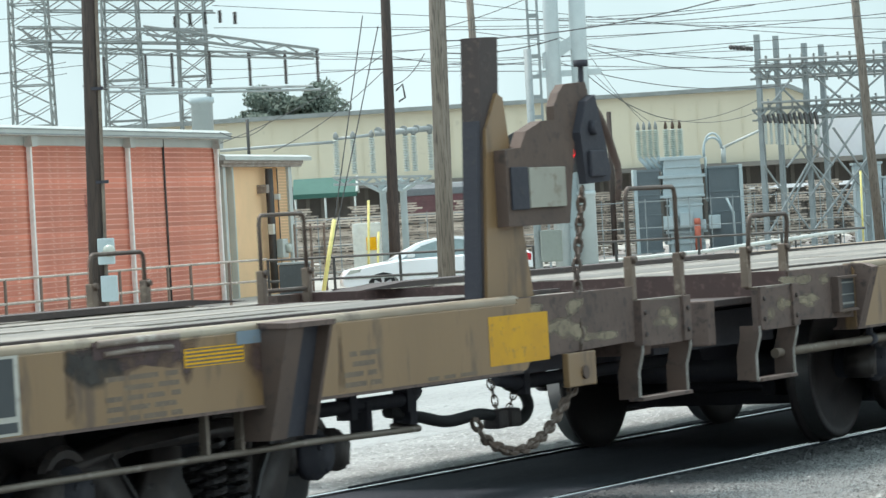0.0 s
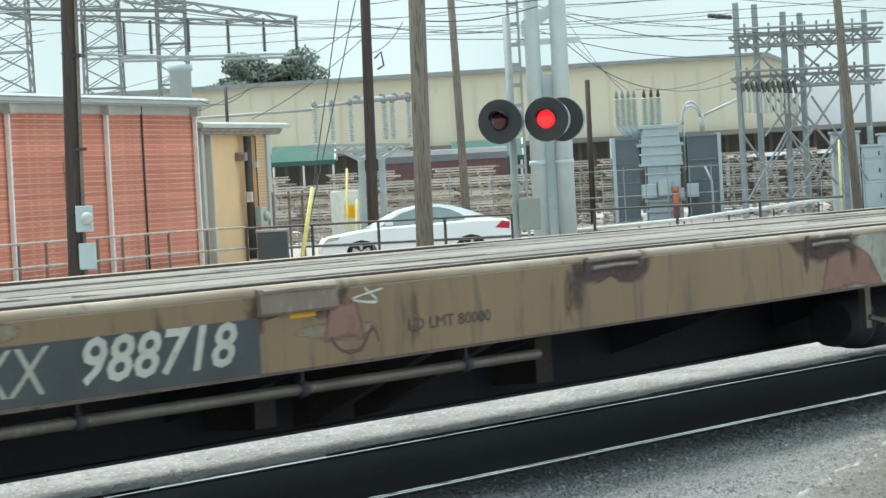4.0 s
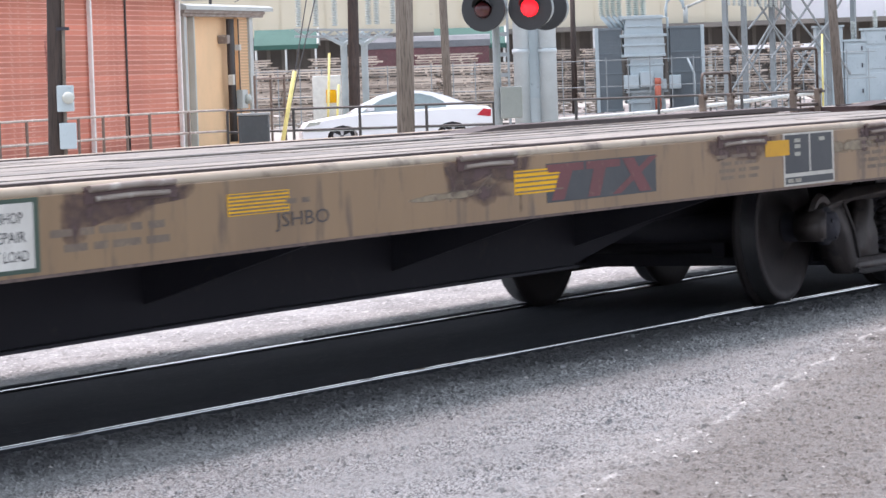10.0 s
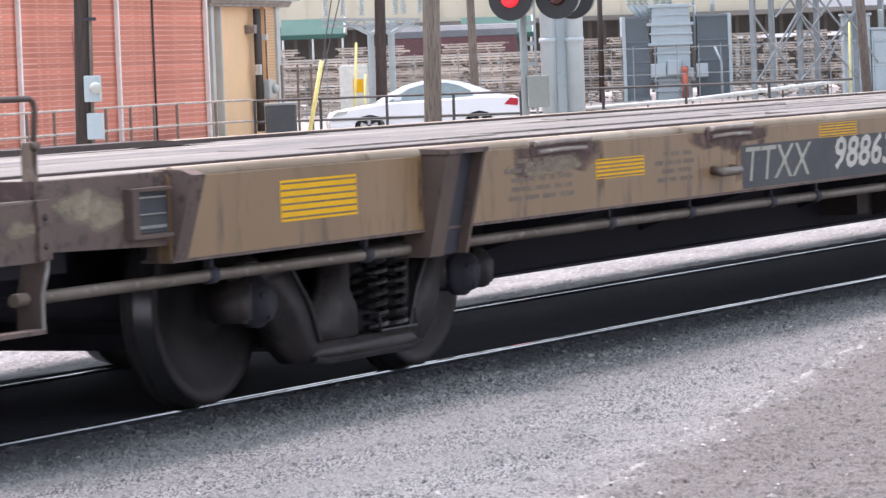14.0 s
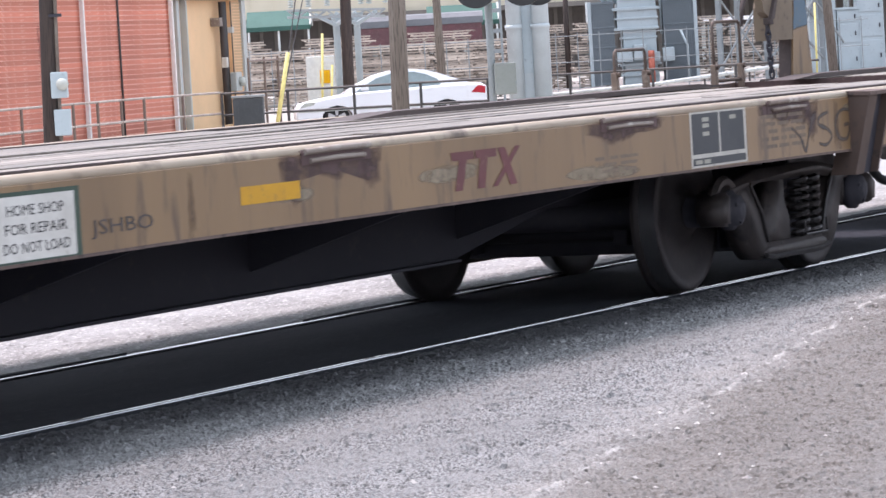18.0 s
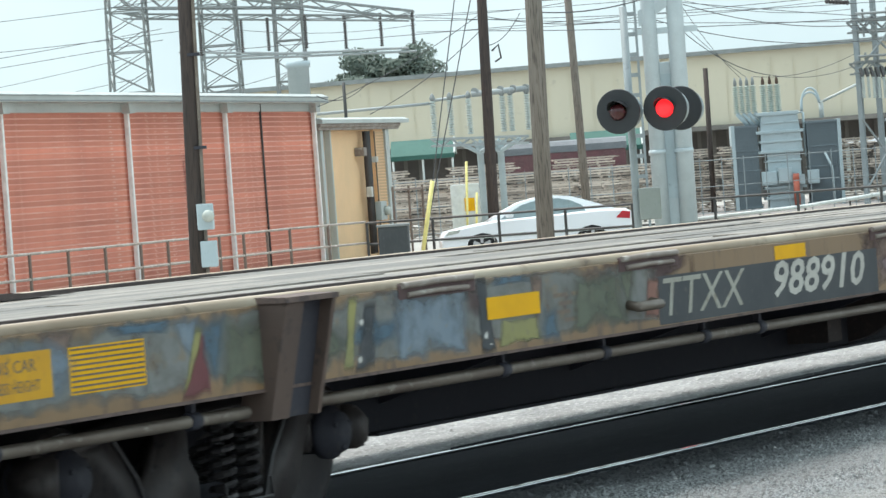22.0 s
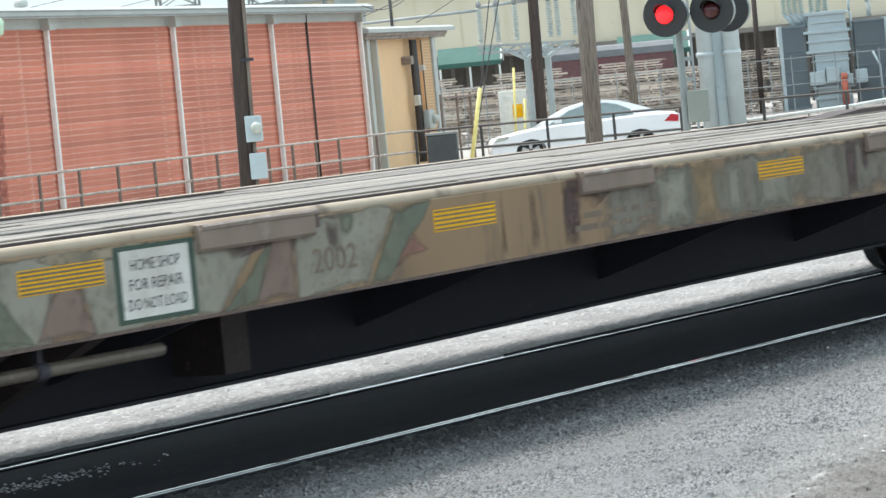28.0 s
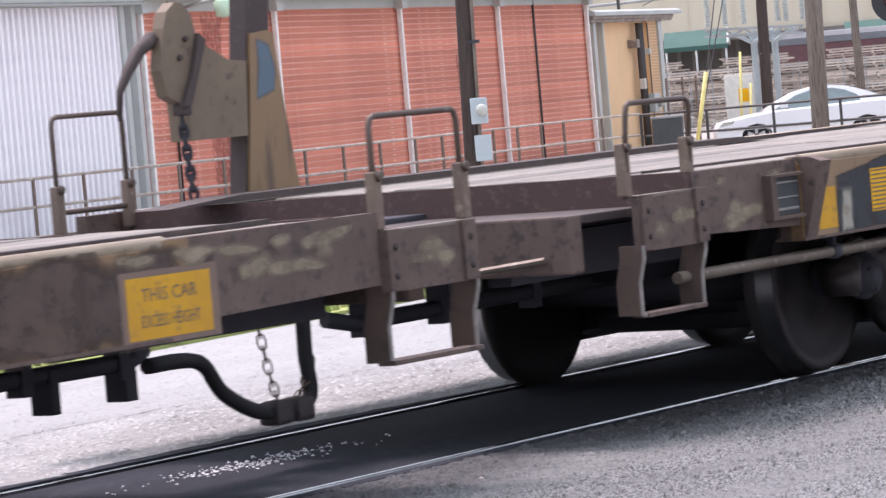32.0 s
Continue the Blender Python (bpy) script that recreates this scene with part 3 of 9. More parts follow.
def build_ground():
    bm = B()
    ys = [-2500, -300, -60, -20, -8, -1, 3, 5, 7] + [7 + 2.2 * i for i in range(1, 11)] + [60, 150, 500, 2500]
    xs = [-2500, -400, -60, -20, 0, 15, 30, 50, 80, 120, 200, 400, 2500]
    g = [[bm.verts.new((x, y, fall(y))) for x in xs] for y in ys]
    for j in range(len(ys) - 1):
        for i in range(len(xs) - 1):
            bm.faces.new((g[j][i], g[j][i + 1], g[j + 1][i + 1], g[j + 1][i])).smooth = True
    single("ground", bm, EARTH, "pale dusty gravel ground", "ground", kind="structure")
    # asphalt apron on the camera's side, cut off by the grit shoulder along a slanting edge
    bm = B()
    rnd = random.Random(3)
    edge2 = []
    for i in range(480):
        x = -30 + 0.1 * i
        y = -3.59 + 0.2237 * (x - 10.72)
        if y < -1.15:
            edge2.append((x, y + 0.05 * math.sin(x * 2.1) + 0.03 * math.sin(x * 5.3 + 1) + rnd.gauss(0, 0.008)))
    pts = edge2 + [(23.0, -0.86), (-30, -0.86)]
    prism(bm, pts, "z", -0.2, -0.008)
    single("road", bm, ASPHALT, "rough grey asphalt apron beside the track", "road", kind="structure")
    bm = B()
    box(bm, 21.5, 140, -1.6, -0.86, -0.2, -0.006)
    single("road_shoulder", bm, ASPHALT, "narrow asphalt edge along the rail", "road", kind="structure")
    bm = B()
    box(bm, -60, 160, -60, -0.9, -0.2, -0.012)
    single("gravel_shoulder", bm, GRAVEL, "brown grit shoulder strewn with small stones", "gravel", kind="structure")
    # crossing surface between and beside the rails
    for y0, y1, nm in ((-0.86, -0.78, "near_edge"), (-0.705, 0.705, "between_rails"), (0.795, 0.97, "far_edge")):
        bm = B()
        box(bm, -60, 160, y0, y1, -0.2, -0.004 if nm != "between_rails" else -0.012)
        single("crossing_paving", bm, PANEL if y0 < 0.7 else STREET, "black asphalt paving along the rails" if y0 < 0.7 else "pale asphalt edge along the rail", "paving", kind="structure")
    bm = B()
    box(bm, -60, 160, 0.97, 9.6, -0.3, -0.006)
    single("street", bm, STREET, "pale worn asphalt street behind the track", "road", kind="structure")
    bm = B()
    prism(bm, [(10.0, 4.42), (19.0, 5.5), (28.0, 6.62), (52.0, 9.6), (10.0, 9.6)], "z", -0.3, 0.02)
    single("verge", bm, GRASS, "strip of short yellow-green grass", "grass", kind="structure")
    # loose stones and chips: darker aggregate on the asphalt, brown grit on the shoulder, pale chips along the broken edge
    rs = np.random.RandomState(8)
    def edge(x):
        return -3.59 + 0.2237 * (x - 10.72)
    def stones(name, x, y, r, z, tall, material, label, category="gravel"):
        k = len(x)
        turn = rs.rand(k) * 6.28
        V = np.zeros((k, 4, 3))
        for q in range(3):
            rr = r * (0.75 + 0.5 * rs.rand(k))
            V[:, q, 0], V[:, q, 1], V[:, q, 2] = x + rr * np.cos(turn + 2.1 * q), y + rr * np.sin(turn + 2.1 * q), z
        V[:, 3, 0], V[:, 3, 1], V[:, 3, 2] = x + r * 0.3 * (rs.rand(k) - 0.5), y, z + r * tall * (0.6 + 0.8 * rs.rand(k))
        F = (np.arange(k)[:, None, None] * 4 + np.array([[0, 1, 3], [1, 2, 3], [2, 0, 3]])[None]).reshape(-1, 3)
        me = bpy.data.meshes.new(name)
        me.from_pydata(V.reshape(-1, 3).tolist(), [], F.tolist())
        me.materials.append(material)
        tagged(new(name, me), label, category, kind="stuff")
    def skin(name, x0, x1, y0, y1, step, z, rough, material, label, category):
        """A finely uneven surface sheet."""
        nx, ny = int((x1 - x0) / step) + 1, int((y1 - y0) / step) + 1
        h = rs.randn(ny, nx) * rough
        wide = rs.randn(ny // 4 + 2, nx // 4 + 2) * rough * 1.2
        h += np.kron(wide, np.ones((4, 4)))[:ny, :nx]
        h[0, :] = h[-1, :] = h[:, 0] = h[:, -1] = -rough
        X, Y = np.meshgrid(x0 + step * np.arange(nx), y0 + step * np.arange(ny))
        X = X + rs.uniform(-0.3, 0.3, X.shape) * step
        Y = Y + rs.uniform(-0.3, 0.3, X.shape) * step
        V = np.stack([X, Y, z + h], -1).reshape(-1, 3)
        a = (np.arange(ny - 1)[:, None] * nx + np.arange(nx - 1)[None]).reshape(-1)
        F = np.stack([a, a + 1, a + 1 + nx, a + nx], -1)
        me = bpy.data.meshes.new(name)
        me.from_pydata(V.tolist(), [], F.tolist())
        me.materials.append(material)
        return tagged(new(name, me), label, category, kind="structure")
    skin("road_surface", 8.4, 21.0, -4.9, -0.88, 0.0125, 0.0, 0.0029, APRON, "rough grey asphalt breaking up into brown grit", "road")
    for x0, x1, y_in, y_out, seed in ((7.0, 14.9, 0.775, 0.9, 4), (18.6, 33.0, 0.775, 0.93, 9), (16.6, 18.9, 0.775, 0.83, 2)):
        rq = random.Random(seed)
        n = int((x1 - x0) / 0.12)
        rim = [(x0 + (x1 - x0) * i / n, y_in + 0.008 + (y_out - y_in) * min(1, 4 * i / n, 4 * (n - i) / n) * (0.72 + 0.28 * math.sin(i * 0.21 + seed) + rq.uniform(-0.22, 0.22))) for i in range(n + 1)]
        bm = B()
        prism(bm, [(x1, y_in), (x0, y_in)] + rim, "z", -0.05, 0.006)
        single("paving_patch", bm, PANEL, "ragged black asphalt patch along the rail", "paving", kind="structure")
    skin("street_edge", 8.0, 34.0, 0.8, 2.4, 0.02, 0.0, 0.002, STREET_EDGE, "gritty worn asphalt beside the rail", "road")
    skin("street_surface", 8.0, 30.0, 2.4, 5.2, 0.03, -0.0005, 0.002, STREET, "worn pale asphalt of the street", "road")
    n = 9000
    x = 10.5 + 28 * rs.rand(n)
    y = np.minimum(4.5 + (x - 10.0) * 0.122 + 3.5 * rs.rand(n) ** 1.6, 9.5)
    stones("grass_tufts", x, y, 0.012 + 0.02 * rs.rand(n), 0.018, 3.2, islands("grass_blades", (0.17, 0.24, 0.05), (0.42, 0.44, 0.17)), "short ragged yellow-green grass tufts", "grass")
    # Pale chips painted in for the bright glints on the paving.
    n = 260
    stones("pale_grit", 11.75 + 0.32 * rs.randn(n), 0.2 + 0.07 * rs.randn(n), 0.005 + 0.008 * rs.rand(n), -0.012, 0.5, islands("glittering_grit", (0.3, 0.31, 0.33), (0.7, 0.71, 0.73), 0.3), "pale chips standing in for glints between the rails")
    n = 420
    x = 8.6 + 11 * rs.rand(n)
    y = np.where(rs.rand(n) < 0.45, edge(x) + 0.1 * rs.randn(n), -1.3 - 3.4 * rs.rand(n))
    stones("edge_chips", x, y, 0.006 + 0.014 * rs.rand(n) ** 2, 0.0, 0.5, islands("pale_chips", (0.25, 0.24, 0.23), (0.55, 0.53, 0.5)), "pale loose chips on the asphalt")


def build_rails():
    for y, nm in ((-0.74, "near"), (0.74, "far")):
        rail = thing("rail", "worn steel rail set flush in paving", "rail", group="rails of the track")
        bm = B()
        half = 0.017 if nm == "near" else 0.024
        box(bm, -60, 160, y - half, y + half, -0.03, 0.0, 0.008)
        part("rail_head", bm, RAIL_STEEL, rail, "polished running surface")
        bm = B()
        box(bm, -60, 160, y - 0.008, y + 0.008, -0.14, -0.03)
        box(bm, -60, 160, y - 0.07, y + 0.07, -0.16, -0.14)
        part("rail_web", bm, RAIL_RUST, rail)


# ---- brick building, corrugated wing and tan annex in one line ----
FACADE = at(-13.78, 75.0, LOW, 75.8)


def build_brick_building():
    h = 4.52
    b = thing("brick_building", "long low red brick building with white downpipes", "building", FACADE)
    bm = B()
    box(bm, 0, 29.92, 0.008, 12, -0.3, h)
    part("wall", bm, MORTAR, b, "pale mortar behind the brick courses")
    course = []
    nrow = 34
    step = h / nrow
    for i in range(nrow):
        if i < 6:
            bm = B()
            x = 0.0
            rnd = random.Random(20 + i)
            while x < 29.9:
                w = rnd.uniform(0.9, 3.6)
                lo, hi = 0.013 + rnd.uniform(-0.004, 0.006), step - 0.013 + rnd.uniform(-0.006, 0.004)
                box(bm, x, min(x + w, 29.92) - 0.002, 0.0, 0.02, lo, hi)
                x += w
            course.append(part("brick_course", bm, BRICK, b, at=pose(0, 0, i * step)))
        else:
            again(course[(i * 5 + i // 6) % 6], pose(0, rndlist[i], i * step))
    bm = B()
    prism(bm, [(-0.45, h - 0.05), (-0.45, h + 0.12), (-0.3, h + 0.2), (12.3, h + 0.3), (12.3, h - 0.05)], "x", -0.2, 30.2)
    part("roof", bm, TRIM, b, "pale metal roof edge")
    bm = B()
    box(bm, 0, 29.92, -0.05, 0.0, h - 0.26, h - 0.05)
    part("fascia", bm, TRIM, b, "pale grey fascia board")
    for z in (-0.03, 0.09):
        bm = B()
        box(bm, -0.2, 30.2, -0.475, -0.45, h + z, h + z + 0.03)
        part("gutter_seam", bm, LATTICE, b)
    for k in range(5):
        bm = B()
        x = min(max(29.92 * (0.0, 0.241, 0.505, 0.746, 1.0)[k], 0.08), 29.84)
        box(bm, x - 0.055, x + 0.055, -0.16, -0.04, -0.2, h, 0.025)
        dp = part("downpipe", bm, PIPEWHITE, b, "white square downpipe")
        bm = B()
        prism(bm, [(x - 0.17, h - 0.3), (x + 0.17, h - 0.3), (x + 0.24, h), (x - 0.24, h)], "y", -0.26, -0.05)
        part("rain_head", bm, TRIM, dp)
    for x in (25.4, 1.6):
        bm = B()
        tube(bm, [(x, -0.04, 0.1), (x, -0.04, h)], 0.03)
        part("conduit", bm, RAILING_DARK, b)
    bm = B()
    tube(bm, [(2.3, 0.0, h - 0.2), (2.3, -0.9, h - 0.05)], 0.035)
    arm = part("lamp_arm", bm, TRIM, b)
    bm = B()
    lathe(bm, [(0, 0.1), (-0.1, 0.2), (-0.38, 0.17), (-0.42, 0.05)], (2.3, -1.0, h - 0.05), "z", 14)
    part("lamp_shade", bm, plain("pale_green_glass", (0.55, 0.75, 0.55), 0.2), arm, "pale green glass lamp globe")
    for x0, x1, z0, z1, tip in ((3.3, 4.5, 1.9, 4.25, 0.6), (3.2, 4.7, 0.2, 2.6, 0.7), (19.0, 20.2, 0.6, 3.2, 0.7)):
        bm = B()
        mid, half = (x0 + x1) / 2, (x1 - x0) / 2
        rag(bm, [(x0, z1), (mid - half * tip, z0), (mid + half * tip, z0), (x1, z1)], -0.012, 0.24, 0.3)
        part("rain_stain", bm, feathered(BRICKSTAIN), b, "dark rain stain down the brick")
    for x in (5.7, 8.3):
        bm = B()
        lathe(bm, [(0.1, 0.08), (0.3, 0.08), (0.32, 0.15), (0.4, 0.17), (0.5, 0.1), (0.52, 0.02)], (x, 0.9, h), "z", 14)
        part("roof_vent", bm, TRIM, b, "round metal roof ventilator")


rndlist = [random.Random(5).uniform(-0.004, 0.004) for i in range(40)]


def build_metal_wing():
    h = 4.5
    b = thing("corrugated_wing", "white corrugated metal building wing", "building", FACADE)
    bm = B()
    box(bm, -14, -0.35, 0.1, 12, -0.3, h)
    part("wall", bm, WHITEMETAL, b)
    rib = None
    x = -13.9
    while x < -0.5:
        if rib is None:
            bm = B()
            prism(bm, [(0, 0.1), (0.015, -0.03), (0.125, -0.03), (0.14, 0.1)], "z", -0.2, h - 0.12)
            rib = part("cladding_rib", bm, WHITEMETAL, b, at=pose(x, 0, 0))
        else:
            again(rib, pose(x, 0, 0))
        x += 0.26
    bm = B()
    prism(bm, [(-0.35, h - 0.1), (-0.35, h + 0.08), (-0.25, h + 0.18), (12.3, h + 0.3), (12.3, h - 0.1)], "x", -14.2, -0.25)
    part("roof", bm, TRIM, b, "pale metal roof edge")
    for x in (-0.75, -0.2):
        bm = B()
        box(bm, x - 0.1, x + 0.1, -0.1, 0.1, -0.2, h, 0.02)
        part("corner_trim", bm, TRIM, b)
    unit = thing("rooftop_unit", "blue-grey rooftop cooling unit with a dark duct", "air handler", FACADE @ pose(0, 1.2, h - 0.05))
    bm = B()
    box(bm, -0.5, 3.7, -0.6, 0.6, 0, 2.3, 0.05)
    part("cabinet", bm, TRFDARK, unit)
    bm = B()
    prism(bm, [(3.8, 0.0), (4.8, 0.0), (4.9, 2.6), (3.9, 2.6)], "y", -0.5, 0.5)
    part("duct", bm, BLACKPAINT, unit)
    for z in (-0.07, 0.05):
        bm = B()
        box(bm, -14.2, -0.25, -0.375, -0.35, h + z, h + z + 0.03)
        part("gutter_seam", bm, LATTICE, b)


def build_annex():
    h = 3.72
    b = thing("tan_annex", "small tan block annex with flat roof", "building", FACADE)
    bm = B()
    box(bm, 30.0, 37.2, 0.1, 9, -0.4, h)
    part("wall", bm, TANWALL, b, "tan painted block wall")
    bm = B()
    prism(bm, [(-0.3, h + 0.18), (-0.3, h + 0.29), (-0.15, h + 0.35), (9.3, h + 0.35), (9.3, h + 0.18)], "x", 30.0, 38.6)
    part("roof", bm, TRIM, b, "pale metal roof edge")
    bm = B()
    prism(bm, [(-0.18, h), (-0.18, h + 0.06), (-0.24, h + 0.1), (-0.24, h + 0.178), (9.2, h + 0.178), (9.2, h)], "x", 30.0, 37.9)
    part("cornice", bm, CASING, b, "grey moulded cornice")
    bm = B()
    box(bm, 35.75, 36.7, -0.02, 0.1, -0.4, h)
    panel = part("brick_pier", bm, TANWALL, b, "bare brick pier")
    course = None
    for k in range(46):
        if course is None:
            bm = B()
            box(bm, 35.76, 36.69, -0.045, -0.02, -0.37, -0.31)
            course = part("brick_course", bm, TANBRICK, panel, at=pose(0, 0, 0))
        else:
            again(course, pose(0, 0, 0.088 * k), panel)
    for x, w in ((30.5, 0.25), (36.9, 0.35), (31.3, 0.1)):
        bm = B()
        box(bm, x - w / 2, x + w / 2, -0.1, 0.1, -0.4, h, 0.02)
        part("corner_trim", bm, TRIM, b)
    for x, r in ((34.6, 0.075), (34.85, 0.05), (35.02, 0.035), (35.55, 0.02)):
        bm = B()
        tube(bm, [(x, -0.1, 0.1), (x, -0.1, h - 0.05)], r)
        part("conduit", bm, POLEDARK if r > 0.06 else RAILING_DARK, b)
    bm = B()
    tube(bm, [(34.2, 0.3, h), (34.2, 0.3, h + 1.4)], 0.05)
    part("service_mast", bm, RAILING_DARK, b)
    bm = B()
    box(bm, 34.95, 35.5, -0.35, -0.15, 1.05, 1.6, 0.03)
    mb = part("meter_box", bm, TRIM, b, "pale grey electric meter box")
    bm = B()
    lathe(bm, [(0.0, 0.14), (-0.1, 0.14), (-0.16, 0.08), (-0.17, 0.01)], (35.3, -0.35, 1.32), "y", 14)
    part("meter_dome", bm, METERGLASS, mb)
    for x, z0, z1 in ((34.45, 1.75, 2.05), (35.2, 2.75, 2.92)):
        bm = B()
        box(bm, x - 0.09, x + 0.09, -0.26, -0.1, z0, z1, 0.02)
        part("fuse_box", bm, OFFWHITE, b, "small white fuse box")
    bm = B()
    box(bm, 34.1, 34.4, -0.2, 0.1, 2.95, 3.2, 0.03)
    part("junction_box", bm, CASING, b, "small brown junction box")
    fr = thing("pipe_frame", "thin rusty pipe frame beside the annex", "pipe frame", FACADE @ pose(0, -1.6, 0))
    for x in (32.0, 33.6, 35.0):
        bm = B()
        tube(bm, [(x, 0, -0.2), (x, 0, 2.0)], 0.035, 6)
        part("upright", bm, RAILING, fr)
    bm = B()
    tube(bm, [(32, 0, 1.9), (35, 0, 1.9)], 0.03, 6)
    part("crossbar", bm, RAILING, fr)
    ac = thing("condenser_unit", "grey square air-conditioning condenser on the ground", "air conditioner", at(-3.93, 93.5, LOW))
    bm = B()
    box(bm, -0.38, 0.38, -0.38, 0.38, 0, 1.0, 0.04)
    part("casing", bm, COOLER, ac)
    bm = B()
    box(bm, -0.41, 0.41, -0.41, 0.41, 1.0, 1.06, 0.015)
    part("lid", bm, LATTICE, ac)
    for k in range(9):
        bm = B()
        box(bm, -0.35 + 0.085 * k, -0.33 + 0.085 * k, -0.395, -0.38, 0.08, 0.94)
        part("grille_bar", bm, COOLER, ac)


# ---- railings ----
def railing(label, pts, posts, mat_, top, rails, bars=None):
    """A pipe railing through (a, d) points; rails are heights."""
    ob = thing("railing", label, "railing")
    P = [SITE @ Vector((a, d, 0)) for a, d in pts]
    for h in rails:
        bm = B()
        tube(bm, [p + Vector((0, 0, h)) for p in P], 0.032, 6)
        part("rail_bar", bm, bars or mat_, ob)
    bm0 = None
    for a, b in zip(P, P[1:]):
        n = max(1, round((b - a).length / posts))
        for k in range(n):
            q = a.lerp(b, k / n)
            if bm0 is None:
                bm = B()
                tube(bm, [(0, 0, LOW - 0.2), (0, 0, top)], 0.038, 6)
                bm0 = part("post", bm, mat_, ob, at=Matrix.Translation(q))
            else:
                again(bm0, Matrix.Translation(q))


def build_railings():
    railing("rusty pipe railing with pale top rail", [(-16.2, 66.0), (-12.2, 75.0), (-9.2, 83.5), (-6.5, 93.0), (-4.75, 96.0)], 1.75, RAILING, 0.52, (0.52, -0.02), surf("worn_pale_rail", (0.42, 0.37, 0.33), (0.3, 0.24, 0.2), (0.6, 0.56, 0.52), 0.6, 0.1, 2, 12))
    railing("dark two-rail pipe railing beside the street", [(-4.7, 95.8), (2.1, 94.5), (10.4, 93.5)], 1.9, RAILING_DARK, 0.5, (0.49, -0.06))
    ob = thing("ramp_handrail", "pale sloping pipe handrail on thin posts", "handrail")
    slope = [(3.7, -0.02), (6.4, 0.1), (10.4, 0.45)]
    bm = B()
    tube(bm, [SITE @ Vector((a, 95.2, z)) for a, z in slope], 0.05, 8)
    part("rail_bar", bm, surf("worn_pale_rail_paint", (0.62, 0.64, 0.62), (0.5, 0.52, 0.5), (0.36, 0.37, 0.35), 0.6, 0, 2, 12), ob)
    for q in range(6):
        a = 4.2 + 1.15 * q
        z = -0.02 + 0.12 * (a - 3.7) / 2.7 if a < 6.4 else 0.1 + 0.35 * (a - 6.4) / 4.0
        bm = B()
        tube(bm, [SITE @ Vector((a, 95.22, LOW - 0.1)), SITE @ Vector((a, 95.22, z))], 0.025, 6)
        part("post", bm, RAILING_DARK, ob)


# ---- poles and wires ----
def wood_pole(label, a, d, foot, head, lean_a, r0, r1, mat_):
    ob = thing("utility_pole", label, "utility pole", at(a, d, foot))
    bm = B()
    tube(bm, [(0, 0, -0.5), (lean_a * 0.5, 0, (head - foot) / 2), (lean_a, 0, head - foot)], r0, 12, True, r1)
    part("shaft", bm, mat_, ob)
    return ob


